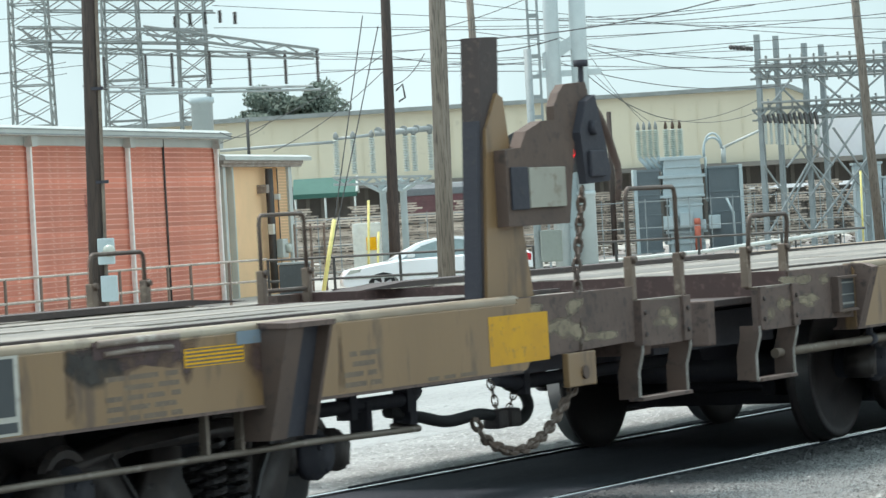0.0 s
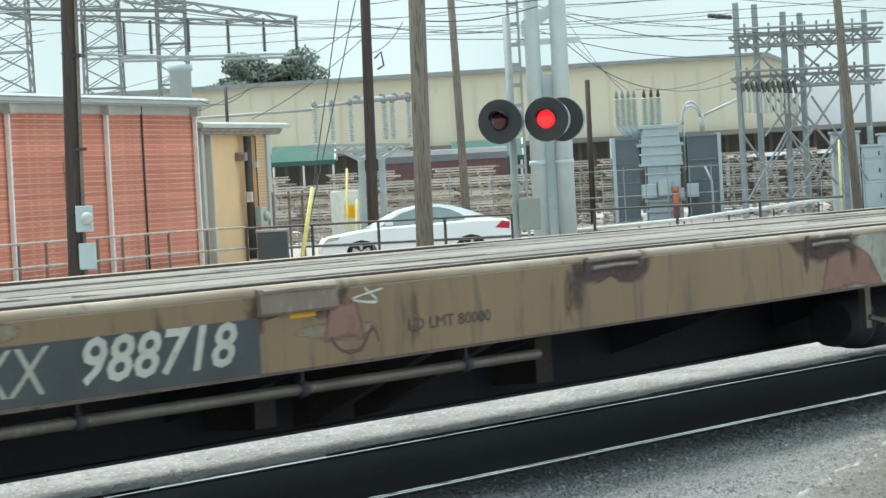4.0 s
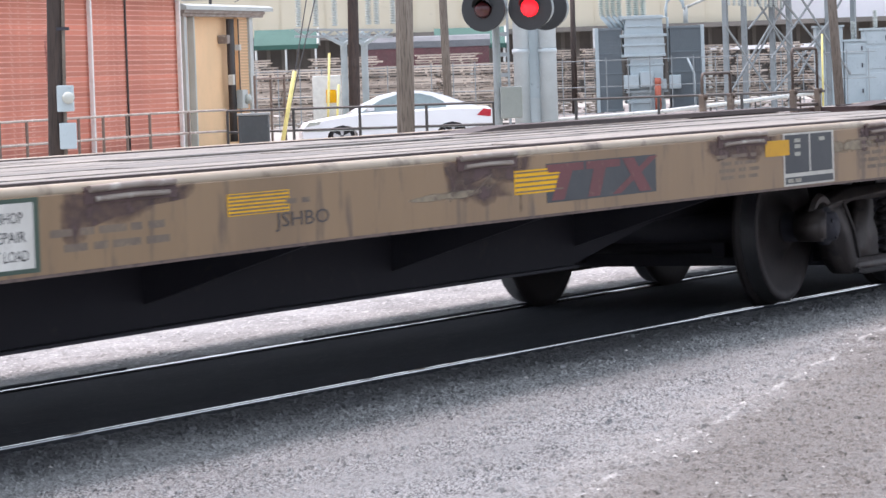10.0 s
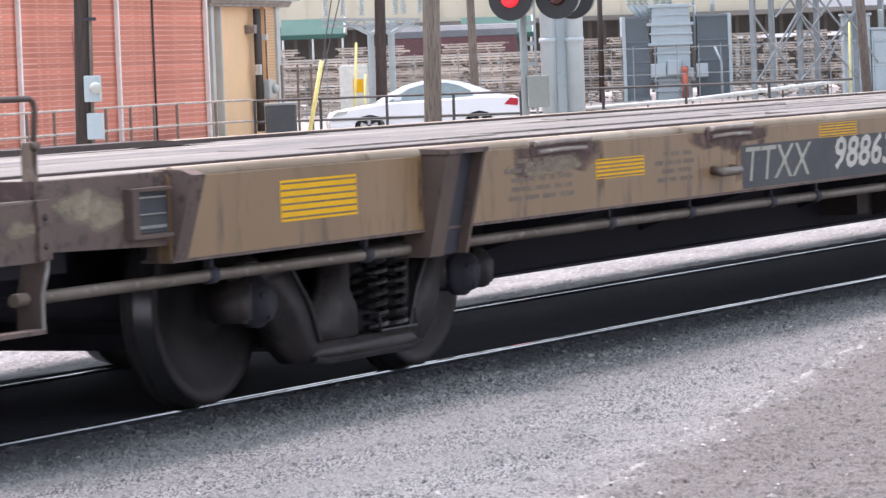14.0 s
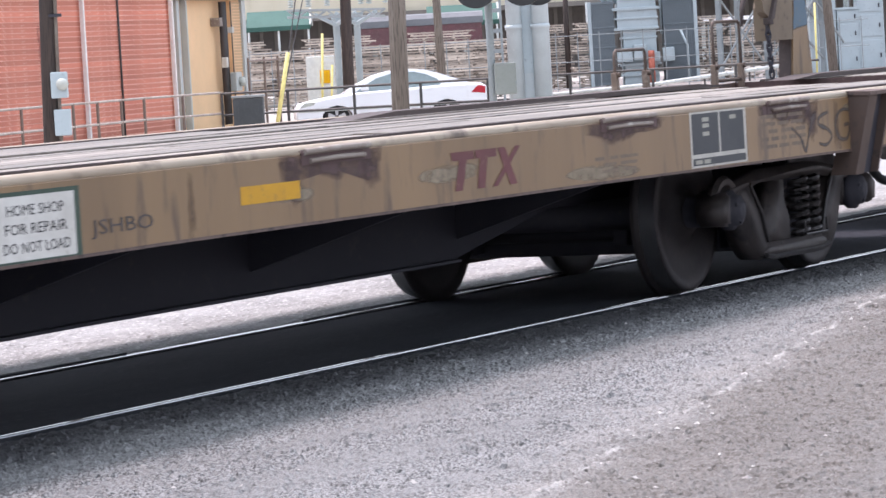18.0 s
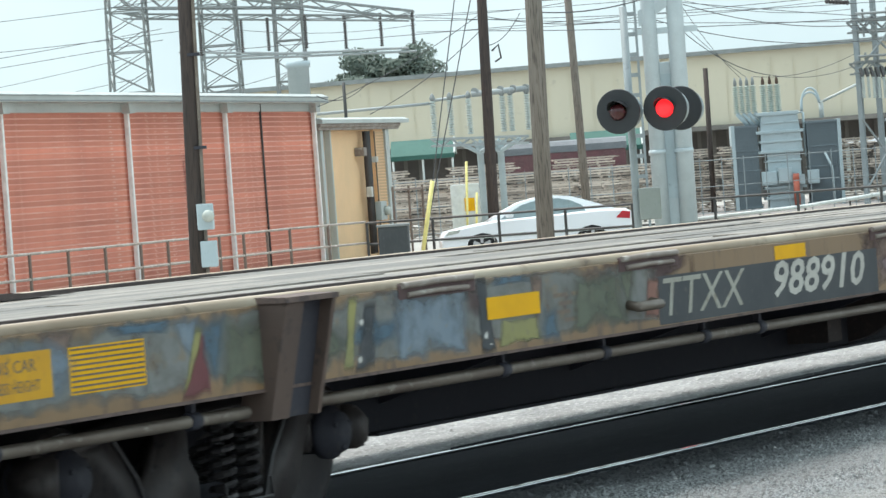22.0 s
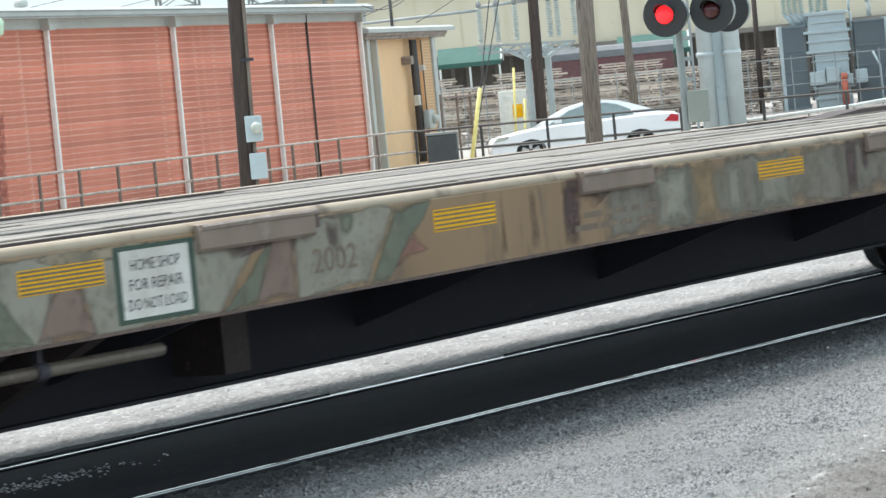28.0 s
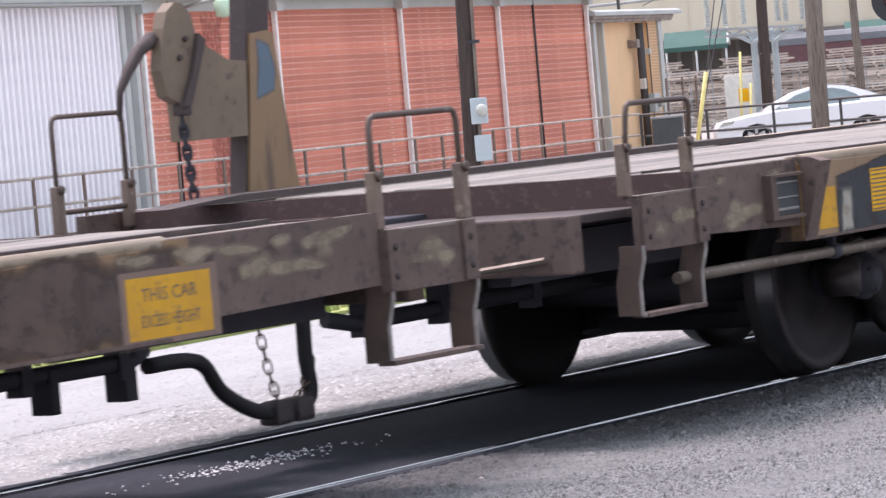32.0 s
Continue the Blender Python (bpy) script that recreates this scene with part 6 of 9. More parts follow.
FLAPDUST = surf("dusty_brown_flap", (0.24, 0.185, 0.145), (0.17, 0.125, 0.1), (0.32, 0.27, 0.225), 0.75, 0, 2, 10, 0.6, 0.15, (1, 1, 0.5))
DUSTTAN = surf("dusty_tan_paint", (0.19, 0.145, 0.1), (0.145, 0.108, 0.076), (0.09, 0.068, 0.052), 0.7, 0, 2.5, 14, 0.58, 0.05)
GREYDOOR = surf("dull_grey_plate", (0.25, 0.25, 0.24), (0.19, 0.19, 0.18), (0.13, 0.11, 0.1), 0.7)
WEBDARK = surf("dark_maroon_steel", (0.045, 0.033, 0.032), (0.06, 0.043, 0.04), (0.085, 0.06, 0.052), 0.7)


def rivets(bm, pts, r=0.014, axis="y", sgn=-1):
    for p in pts:
        lathe(bm, [(0, r), (sgn * r * 0.7, r * 0.6)], p, axis, 6)


def side_sill(car, s):
    """The outer sill on side s (-1 near, 1 far): web with rolled top edge and bottom flange."""
    y = s * HALF
    def o(pts):
        return [(s * p, z) for p, z in pts]
    bm = B()
    low = [(-25.0, 0.655), (-20.0, 0.655), (-16.5, 0.662), (-13.0, 0.676), (-10.0, 0.69), (-6.0, 0.688), (-3.0, 0.676), (-0.92, 0.672)]
    sections = [[bm.verts.new((x, s * p, z)) for p, z in ((HALF - 0.06, lo), (HALF, lo), (HALF, 0.965), (HALF - 0.02, 0.99), (HALF - 0.06, 0.998))] for x, lo in low]
    for a, b in zip(sections, sections[1:]):
        for i in range(5):
            bm.faces.new((a[i], a[(i + 1) % 5], b[(i + 1) % 5], b[i]))
    bm.faces.new(sections[0])
    bm.faces.new(sections[-1][::-1])
    bmesh.ops.recalc_face_normals(bm, faces=bm.faces)
    part("side_sill", bm, TAN, car, "tan painted side sill streaked with rust")
    bm = B()
    lo, hi = sorted((s * (HALF - 0.13), s * (HALF + 0.006)))
    prism(bm, [(x, z) for x, z in low] + [(x, z + 0.012) for x, z in low[::-1]], "y", lo, hi)
    part("sill_flange", bm, RUST, car)
    for x0, x1 in ((-0.92, 0.27 if s < 0 else 0.0), (-LEN + (0.0 if s < 0 else -0.27), -25.0)):
        bm = B()
        zb0, zb1 = (0.72, 0.745) if x1 > -1 else (0.745, 0.72)
        a = [(x0, zb0), (x1, zb1), (x1, 0.992), (x0, 0.992)]
        prism(bm, a, "y", min(s * (HALF - 0.07), s * (HALF - 0.012)), max(s * (HALF - 0.07), s * (HALF - 0.012)))
        part("end_sill_panel", bm, RUST, car, "rust-brown end of the side sill with patchy paint")
    # front: rounded lower corner; rear: a leaning plate stands proud of the sill
    bm = B()
    lo, hi = sorted((s * (HALF - 0.06), s * (HALF - 0.001)))
    prism(bm, [(-0.925, 0.672), (-0.86, 0.684), (-0.815, 0.725), (-0.8, 0.80), (-0.79, 0.99), (-0.925, 0.99)], "y", lo, hi)
    part("sill_gusset", bm, TAN, car, "rounded sill end")
    bm = B()
    prism(bm, o([(HALF - 0.12, 0.655), (HALF + 0.005, 0.655), (HALF + 0.1, 0.975), (HALF + 0.04, 0.996), (HALF - 0.05, 0.998)]), "x", -24.99, -24.9)
    part("end_bracket", bm, RUST, car, "rusty leaning end bracket")
    # Sky light on the rounded edge is put into its pale colour.
    bm = B()
    tube(bm, [(-24.95, s * (HALF - 0.027), 0.979), (-0.9, s * (HALF - 0.027), 0.979)], 0.0265, 10)
    part("deck_lip", bm, LIP, car, "pale worn rounded deck lip")
    bm = B()
    box(bm, -LEN + 0.05, -0.05, s * 1.2 - 0.022, s * 1.2 + 0.022, 0.99, 1.007)
    part("nailing_strip", bm, WEBDARK, car)
    for v0, v1 in COVERS:
        bm = B()
        prism(bm, o([(HALF - 0.03, 0.925), (HALF + 0.004, 0.925), (HALF + 0.006, 0.975), (HALF - 0.01, 0.996), (HALF - 0.03, 1.0)]), "x", -v1, -v0)
        cv = part("lashing_cover", bm, MAROONSTAIN, car, "dark rusty lashing cover at the deck edge")
        for z, e, r in ((0.982, 0.02, 0.014), (0.945, 0.06, 0.011)):
            bm = B()
            tube(bm, [(-v1 + e, s * (HALF + 0.008), z - 0.004), (-(v0 + v1) / 2, s * (HALF + 0.01), z + 0.002), (-v0 - e, s * (HALF + 0.008), z)], r, 7)
            part("cover_rod", bm, CASING, cv, "pale worn lashing rod")
    # bolster brackets over each truck: two leaning flanges, a dark web and a cap
    for v in (2.89, 22.86):
        x = -v
        for q0, q1 in ((-0.182, -0.06 if s < 0 else -0.158), (0.138, 0.162)):
            bm = B()
            prism(bm, o([(HALF - 0.12, 0.55), (HALF + 0.02, 0.55), (HALF + 0.125, 0.985), (HALF - 0.01, 0.985)]), "x", x + q0, x + q1)
            part("bracket_flange", bm, BRACKET, car, "rusty leaning bracket flange")
        # Recessed web: its shade is put into the black colour.
        bm = B()
        prism(bm, o([(HALF - 0.05, 0.55), (HALF - 0.02, 0.55), (HALF + 0.07, 0.975), (HALF + 0.04, 0.975)]), "x", x - 0.06 if s < 0 else x - 0.158, x + 0.138)
        part("bracket_web", bm, DARK, car, "bracket web blackened for its shade")
        bm = B()
        prism(bm, o([(HALF - 0.05, 0.975), (HALF + 0.13, 0.972), (HALF + 0.13, 0.992), (HALF - 0.05, 0.999)]), "x", x - 0.19, x + 0.17)
        part("bracket_cap", bm, RUST, car)


def side_frame(truck, s):
    """Cast side frame: arched pedestals, sloping tension arms, a broad column beside the spring window."""
    y0, y1 = sorted((s * 0.9, s * 1.03))
    bm = B()
    prism(bm, [(-1.04, 0.45), (-1.0, 0.53), (-0.72, 0.56), (-0.4, 0.61), (0.42, 0.61), (0.72, 0.56), (1.0, 0.53), (1.04, 0.45), (0.74, 0.49), (0.44, 0.54), (-0.42, 0.54), (-0.74, 0.49)], "y", y0, y1)
    for k in (-1, 1):
        prism(bm, [(k * 0.8, 0.52), (k * 0.6, 0.55), (k * 0.46, 0.38), (k * 0.38, 0.21), (k * 0.42, 0.125), (k * 0.52, 0.135), (k * 0.64, 0.22), (k * 0.7, 0.34), (k * 0.74, 0.45)], "y", y0, y1)
        prism(bm, [(k * 1.1, 0.35), (k * 1.12, 0.46), (k * 1.03, 0.52), (k * 0.99, 0.52), (k * 1.0, 0.34)], "y", min(s * 0.93, s * 1.09), max(s * 0.93, s * 1.09))
        prism(bm, [(k * 0.78, 0.34), (k * 0.78, 0.5), (k * 0.73, 0.5), (k * 0.71, 0.4)], "y", y0, y1)
    prism(bm, [(-0.42, 0.2), (0.0, 0.2), (0.0, 0.34), (-0.06, 0.42), (-0.06, 0.55), (-0.22, 0.55), (-0.3, 0.4), (-0.4, 0.3)], "y", y0 + 0.02, y1 - 0.02)
    prism(bm, [(0.39, 0.2), (0.45, 0.2), (0.47, 0.55), (0.41, 0.55)], "y", y0 + 0.02, y1 - 0.02)
    prism(bm, [(-0.5, 0.15), (-0.4, 0.13), (0.4, 0.13), (0.5, 0.15), (0.4, 0.21), (-0.4, 0.21)], "y", y0 - 0.015, y1 + 0.015)
    bmesh.ops.bevel(bm, geom=list(bm.edges), offset=0.016, segments=2, affect="EDGES")
    for f in bm.faces:
        f.smooth = True
    fr = part("side_frame", bm, GRIME, truck, "cast steel truck side frame")
    for k in (-1, 1):
        bm = B()
        c = (k * 0.89, s * 1.06, WHEEL_R)
        lathe(bm, [(-0.15 * s, 0.085), (-0.06 * s, 0.085), (-0.055 * s, 0.105), (-0.01 * s, 0.105), (-0.005 * s, 0.085), (0.03 * s, 0.08), (0.036 * s, 0.055), (0.046 * s, 0.05), (0.048 * s, 0.02)], c, "y", 20)
        rivets(bm, [(c[0] + 0.06 * math.cos(a), c[1] + s * 0.034, c[2] + 0.06 * math.sin(a)) for a in (0.5, 2.6, 4.7)], 0.014, "y", s)
        part("axle_bearing", bm, DARK, fr, "round axle bearing end cap")
        bm = B()
        arch = [(c[0] + 0.155 * math.cos(a), s * 1.0, WHEEL_R + 0.155 * math.sin(a)) for a in [math.pi * q / 10 for q in range(11)]]
        tube(bm, arch, 0.03, 6)
        part("pedestal_arch", bm, GRIME, fr, "cast arch over the bearing")
    for x, dy in ((0.15, 0.02), (0.32, 0.02), (0.23, -0.14)):
        bm = B()
        pts = [(x + 0.045 * math.cos(a * math.pi / 5), s * (0.985 + dy) + 0.045 * math.sin(a * math.pi / 5), 0.215 + 0.32 * a / 70) for a in range(71)]
        tube(bm, pts, 0.014, 6)
        part("coil_spring", bm, SPRING, fr, "greasy coil spring")
    bm = B()
    tube(bm, [(0.08, s * 1.06, 0.3), (0.08, s * 1.065, 0.225), (0.4, s * 1.065, 0.225), (0.4, s * 1.06, 0.3)], 0.007, 6)
    part("spring_clip", bm, SPRING, fr, "worn spring clip")
    bm = B()
    tube(bm, [(-0.46, s * 1.048, 0.15), (-0.36, s * 1.05, 0.135), (0.36, s * 1.05, 0.135), (0.46, s * 1.048, 0.15)], 0.016, 6)
    part("frame_lip", bm, SPRING, fr, "smooth worn lower lip of the frame")
    for k in (-1, 1):
        bm = B()
        tube(bm, [(k * 0.6, s * 1.03, 0.54), (k * 0.46, s * 1.035, 0.38), (k * 0.385, s * 1.035, 0.22)], 0.013, 6)
        part("frame_lip", bm, SPRING, fr)


def build_truck(car, v, name="truck"):
    tr = new(name)
    tr.parent, tr.matrix_basis = car, pose(-v, 0, 0)
    tr["label"] = "two-axle freight truck with coil springs"
    for s in (-1, 1):
        side_frame(tr, s)
    bm = B()
    prism(bm, [(-0.93, 0.52), (-0.84, 0.42), (-0.5, 0.3), (0.5, 0.3), (0.84, 0.42), (0.93, 0.52), (0.93, 0.58), (0.4, 0.62), (-0.4, 0.62), (-0.93, 0.58)], "x", -0.06, 0.4)
    part("bolster", bm, DARK, tr)
    bm = B()
    box(bm, -0.34, 0.34, -0.92, 0.92, 0.17, 0.3, 0.01)
    part("spring_plank", bm, DARK, tr)
    for q in (-0.5, 0.5):
        bm = B()
        prism(bm, [(q - 0.1, 0.24), (q + 0.12, 0.22), (q + 0.2, 0.62), (q - 0.05, 0.66)], "y", -0.3, -0.22)
        tube(bm, [(q, -0.25, 0.3), (-q, -0.25, 0.33)], 0.02, 6)
        part("brake_lever", bm, DARK, tr)
    for k in (-1, 1):
        bm = B()
        tube(bm, [(k * 0.42, -1.0, 0.3), (k * 0.42, 1.0, 0.3)], 0.05, 8)
        for s in (-1, 1):
            prism(bm, [(k * 0.36, 0.2), (k * 0.5, 0.2), (k * 0.52, 0.48), (k * 0.4, 0.48)], "y", min(s * 0.68, s * 0.8), max(s * 0.68, s * 0.8))
        part("brake_beam", bm, DARK, tr)
    return tr


def wheelset(car, v):
    bm = B()
    tube(bm, [(0, -0.98, 0), (0, 0.98, 0)], 0.085, 12)
    ws = part("wheelset", bm, DARK, car, at=pose(-v, 0, WHEEL_R))
    for s in (-1, 1):
        bm = B()
        lathe(bm, [(s * 0.675, 0.12), (s * 0.675, 0.34), (s * 0.68, 0.365), (s * 0.68, WHEEL_R + 0.026), (s * 0.705, WHEEL_R + 0.024), (s * 0.72, WHEEL_R + 0.002), (s * 0.805, WHEEL_R - 0.006), (s * 0.812, 0.4), (s * 0.812, 0.365),
                   (s * 0.78, 0.34), (s * 0.765, 0.2), (s * 0.79, 0.14), (s * 0.82, 0.12), (s * 0.82, 0.09)], (0, 0, 0), "y", 36)
        wh = part("wheel", bm, WHEEL, ws, "dark forged steel wheel")
        bm = B()
        lathe(bm, [(s * 0.722, WHEEL_R + 0.0025), (s * 0.803, WHEEL_R - 0.0055)], (0, 0, 0), "y", 36)
        bmesh.ops.delete(bm, geom=[f for f in bm.faces if len(f.verts) > 4], context="FACES")
        part("tread", bm, TREAD, wh, "polished running tread")
    return ws


def grab_iron(car, x0, x1, y, z0, z1, base, lean=0.0):
    d = 0.03 if x1 > x0 else -0.03
    yt = y + lean
    bm = B()
    tube(bm, [(x0, y, z0), (x0, yt, z1 - 0.04), (x0 + d * 0.3, yt, z1 - 0.012), (x0 + d, yt, z1), (x1 - d, yt, z1), (x1 - d * 0.3, yt, z1 - 0.012), (x1, yt, z1 - 0.04), (x1, y, z0)], 0.0115, 8)
    gi = part("grab_iron", bm, IRON, car, "bent steel grab iron")
    for x in (x0, x1):
        bm = B()
        box(bm, x - 0.024, x + 0.024, y - 0.02, y + 0.02, base, base + 0.2, 0.006)
        part("grab_socket", bm, POSTBROWN, gi, "pale brown worn post")
        bm = B()
        lathe(bm, [(-0.025, 0.022), (-0.038, 0.014)], (x, y, base + 0.185), "y", 8)
        part("socket_bolt", bm, IRON, gi)


def sill_step(car, x0, x1, y, s):
    """A stirrup bent from flat strap: two legs with a kick outwards at the top and a tread between them."""
    st = new("sill_step")
    st.parent = car
    st["label"] = "bent steel strap sill step"
    for x in (x0, x1):
        bm = B()
        leg = [(y + s * 0.045, 0.74), (y + s * 0.045, 0.69), (y + s * 0.02, 0.6), (y + s * 0.02, 0.475)]
        prism(bm, leg + [(p - s * 0.1, z) for p, z in leg[::-1]], "x", x - 0.007, x + 0.007)
        part("strap_leg", bm, BRACKET, st)
        # A pale bar paints in the light along the strap's edge.
        bm = B()
        tube(bm, [(x, p + s * 0.003, z) for p, z in leg], 0.008, 6)
        part("step_edge", bm, PALEEDGE, st, "bright worn step edge")
    bm = B()
    box(bm, x0 - 0.012, x1 + 0.012, y - 0.045, y + 0.03, 0.465, 0.483, 0.004)
    part("tread_bar", bm, RUST, st)
    bm = B()
    tube(bm, [(x0, y + s * 0.027, 0.475), (x1, y + s * 0.027, 0.475)], 0.009, 6)
    part("step_edge", bm, PALEEDGE, st, "bright worn step edge")


def car_end(car, x, k):
    """Platform, end sill, grab irons and steps; x: deck end, k: 1 forward, -1 back."""
    def xs(a, b):
        return min(x + k * a, x + k * b), max(x + k * a, x + k * b)
    bm = B()
    box(bm, *xs(0.0, 0.7), -1.25, 1.25, 0.84, 0.875, 0.006)
    part("end_platform", bm, WEBDARK, car, "dark maroon steel end platform")
    bm = B()
    box(bm, *xs(0.0, 0.03), -HALF + 0.02, HALF - 0.02, 0.875, 0.995)
    part("deck_end_plate", bm, surf("maroon_brown_steel", (0.09, 0.05, 0.045), (0.07, 0.042, 0.04), (0.13, 0.08, 0.07), 0.75) if "maroon_brown_steel" not in bpy.data.materials else bpy.data.materials["maroon_brown_steel"], car)
    bm = B()
    box(bm, *xs(0.62, 0.72), -1.3, 1.3, 0.66, 0.88, 0.01)
    part("end_sill", bm, RUST, car, "rust-brown end sill")
    for s in (-1, 1):
        # the near front and far rear corners reach further out and carry the taller grab irons
        long = s * k < 0
        q0, q1 = (0.28, 0.84) if long else (-0.05, 0.45)
        y = s * (HALF - 0.02)
        bm = B()
        prism(bm, [(x + k * q0, 0.715), (x + k * q1, 0.715), (x + k * q1, 0.915), (x + k * q0, 0.925)], "y", y - 0.015 + s * 0.012, y + 0.015 + s * 0.012)
        corner = part("corner_plate", bm, RUST, car, "bolted corner plate with flaking paint")
        for q in (q0 + 0.04, q1 - 0.05):
            bm = B()
            box(bm, *xs(q - 0.04, q + 0.04), y + s * 0.034 - 0.008, y + s * 0.034 + 0.008, 0.72, 0.93, 0.003)
            part("bolting_strip", bm, RUST, corner)
            for z in (0.77, 0.87):
                bm = B()
                rivets(bm, [(x + k * q, y + s * 0.042, z)], 0.014, "y", s)
                part("bolt", bm, WEBDARK, corner)
        rp = random.Random(int(100 + 10 * k + s))
        for e in range(3):
            c, cz, rx, rz = rp.uniform(q0 + 0.14, q1 - 0.14), rp.uniform(0.78, 0.86), rp.uniform(0.06, 0.13), rp.uniform(0.03, 0.05)
            bm = B()
            rag(bm, [(x + k * (c + rx * math.cos(a)), cz + rz * math.sin(a)) for a in [j * math.pi / 7 for j in range(14)]], y + s * (0.0277 + 0.0003 * e), 0.34, 0.04)
            part("paint_patch", bm, feathered(FLAKE), corner, "flaked pale paint")
        bm = B()
        box(bm, *xs(q0 + 0.02, q1 - 0.02), y - 0.02, y + 0.02, 0.915, 0.93, 0.004)
        part("plate_edge", bm, PIPE, corner)
        if s < 0 and not long:
            grab_iron(car, x + k * (q0 + 0.03), x + k * (q1 + 0.01), y - s * 0.02, 0.92, 1.28, 0.93, -0.03)
        elif s > 0:
            g0, g1 = (0.04, 0.51) if long else (q0 + 0.03, q1 + 0.01)
            grab_iron(car, x + k * g0, x + k * g1, 1.32, 0.92, 1.42 if long else 1.27, 0.93)
            if long:
                bm = B()
                tube(bm, [(x + k * g0, 1.32, 1.02), (x + k * g1, 1.32, 1.02)], 0.012, 8)
                part("grab_base_bar", bm, IRON, car)
        sill_step(car, x + k * (q0 + 0.02), x + k * (q1 - 0.01), s * (HALF - 0.04), s)
    # coupler, draft box, uncoupling rod, air hose
    bm = B()
    box(bm, *xs(-1.4, 0.62), -0.2, 0.2, 0.6, 0.9, 0.01)
    part("draft_box", bm, DARK, car)
    bm = B()
    prism(bm, [(x + k * 0.5, 0.68), (x + k * 0.92, 0.68), (x + k * 1.0, 0.64), (x + k * 1.12, 0.64), (x + k * 1.12, 0.92), (x + k * 1.0, 0.92), (x + k * 0.9, 0.83), (x + k * 0.5, 0.83)], "y", -0.12, 0.12)
    box(bm, *xs(0.98, 1.16), -0.2, 0.05, 0.63, 0.93, 0.02)
    part("coupler", bm, DARK, car, "knuckle coupler")
    bm = B()
    tube(bm, [(x + k * 0.74, -1.2, 0.72), (x + k * 0.78, -0.6, 0.66), (x + k * 0.95, -0.3, 0.62)], 0.013, 6)
    part("uncoupling_lever", bm, PIPE, car)
    bm = B()
    tube(bm, [(x - k * 1.6, -0.12, 0.51), (x + k * 0.5, -0.12, 0.5), (x + k * 0.63, -0.08, 0.53)], 0.034, 10)
    pipe = part("train_pipe", bm, DARK, car, "black brake train pipe")
    for q in (-0.85, -0.15, 0.4):
        bm = B()
        box(bm, *xs(q, q + 0.06), -0.16, -0.08, 0.44, 0.62)
        part("hanger", bm, DARK, pipe)
    for s in (-1, 1):
        bm = B()
        box(bm, *xs(-0.9, 0.6), s * 0.9 - 0.05, s * 0.9 + 0.05, 0.62, 0.8)
        part("end_stringer", bm, DARK, car)


def bridge_rail(car, x0, x1):
    """A raised guide rail along the far side of the deck with tapered tips."""
    bm = B()
    a, b = min(x0, x1), max(x0, x1)
    prism(bm, [(a, DECK + 0.002), (b, DECK + 0.002), (b - 0.5, DECK + 0.03), (a + 0.5, DECK + 0.03)], "y", 0.75, 0.95)
    part("guide_rail", bm, WEBDARK, car, "dark raised guide rail on the deck")


def chain(bm, pts, r=0.007):
    """Oval links along a line of points, every other one turned."""
    P = [Vector(p) for p in pts]
    i = 0
    for a, b in zip(P, P[1:]):
        n = max(1, round((b - a).length / 0.05))
        d = (b - a).normalized()
        for j in range(n):
            c = a.lerp(b, (j + 0.5) / n)
            side = d.orthogonal().normalized()
            if i % 2:
                side = d.cross(side)
            ring = [c + d * 0.036 * math.sin(2 * math.pi * q / 8) + side * 0.017 * math.cos(2 * math.pi * q / 8) for q in range(9)]
            tube(bm, ring, r, 5, False)
            i += 1


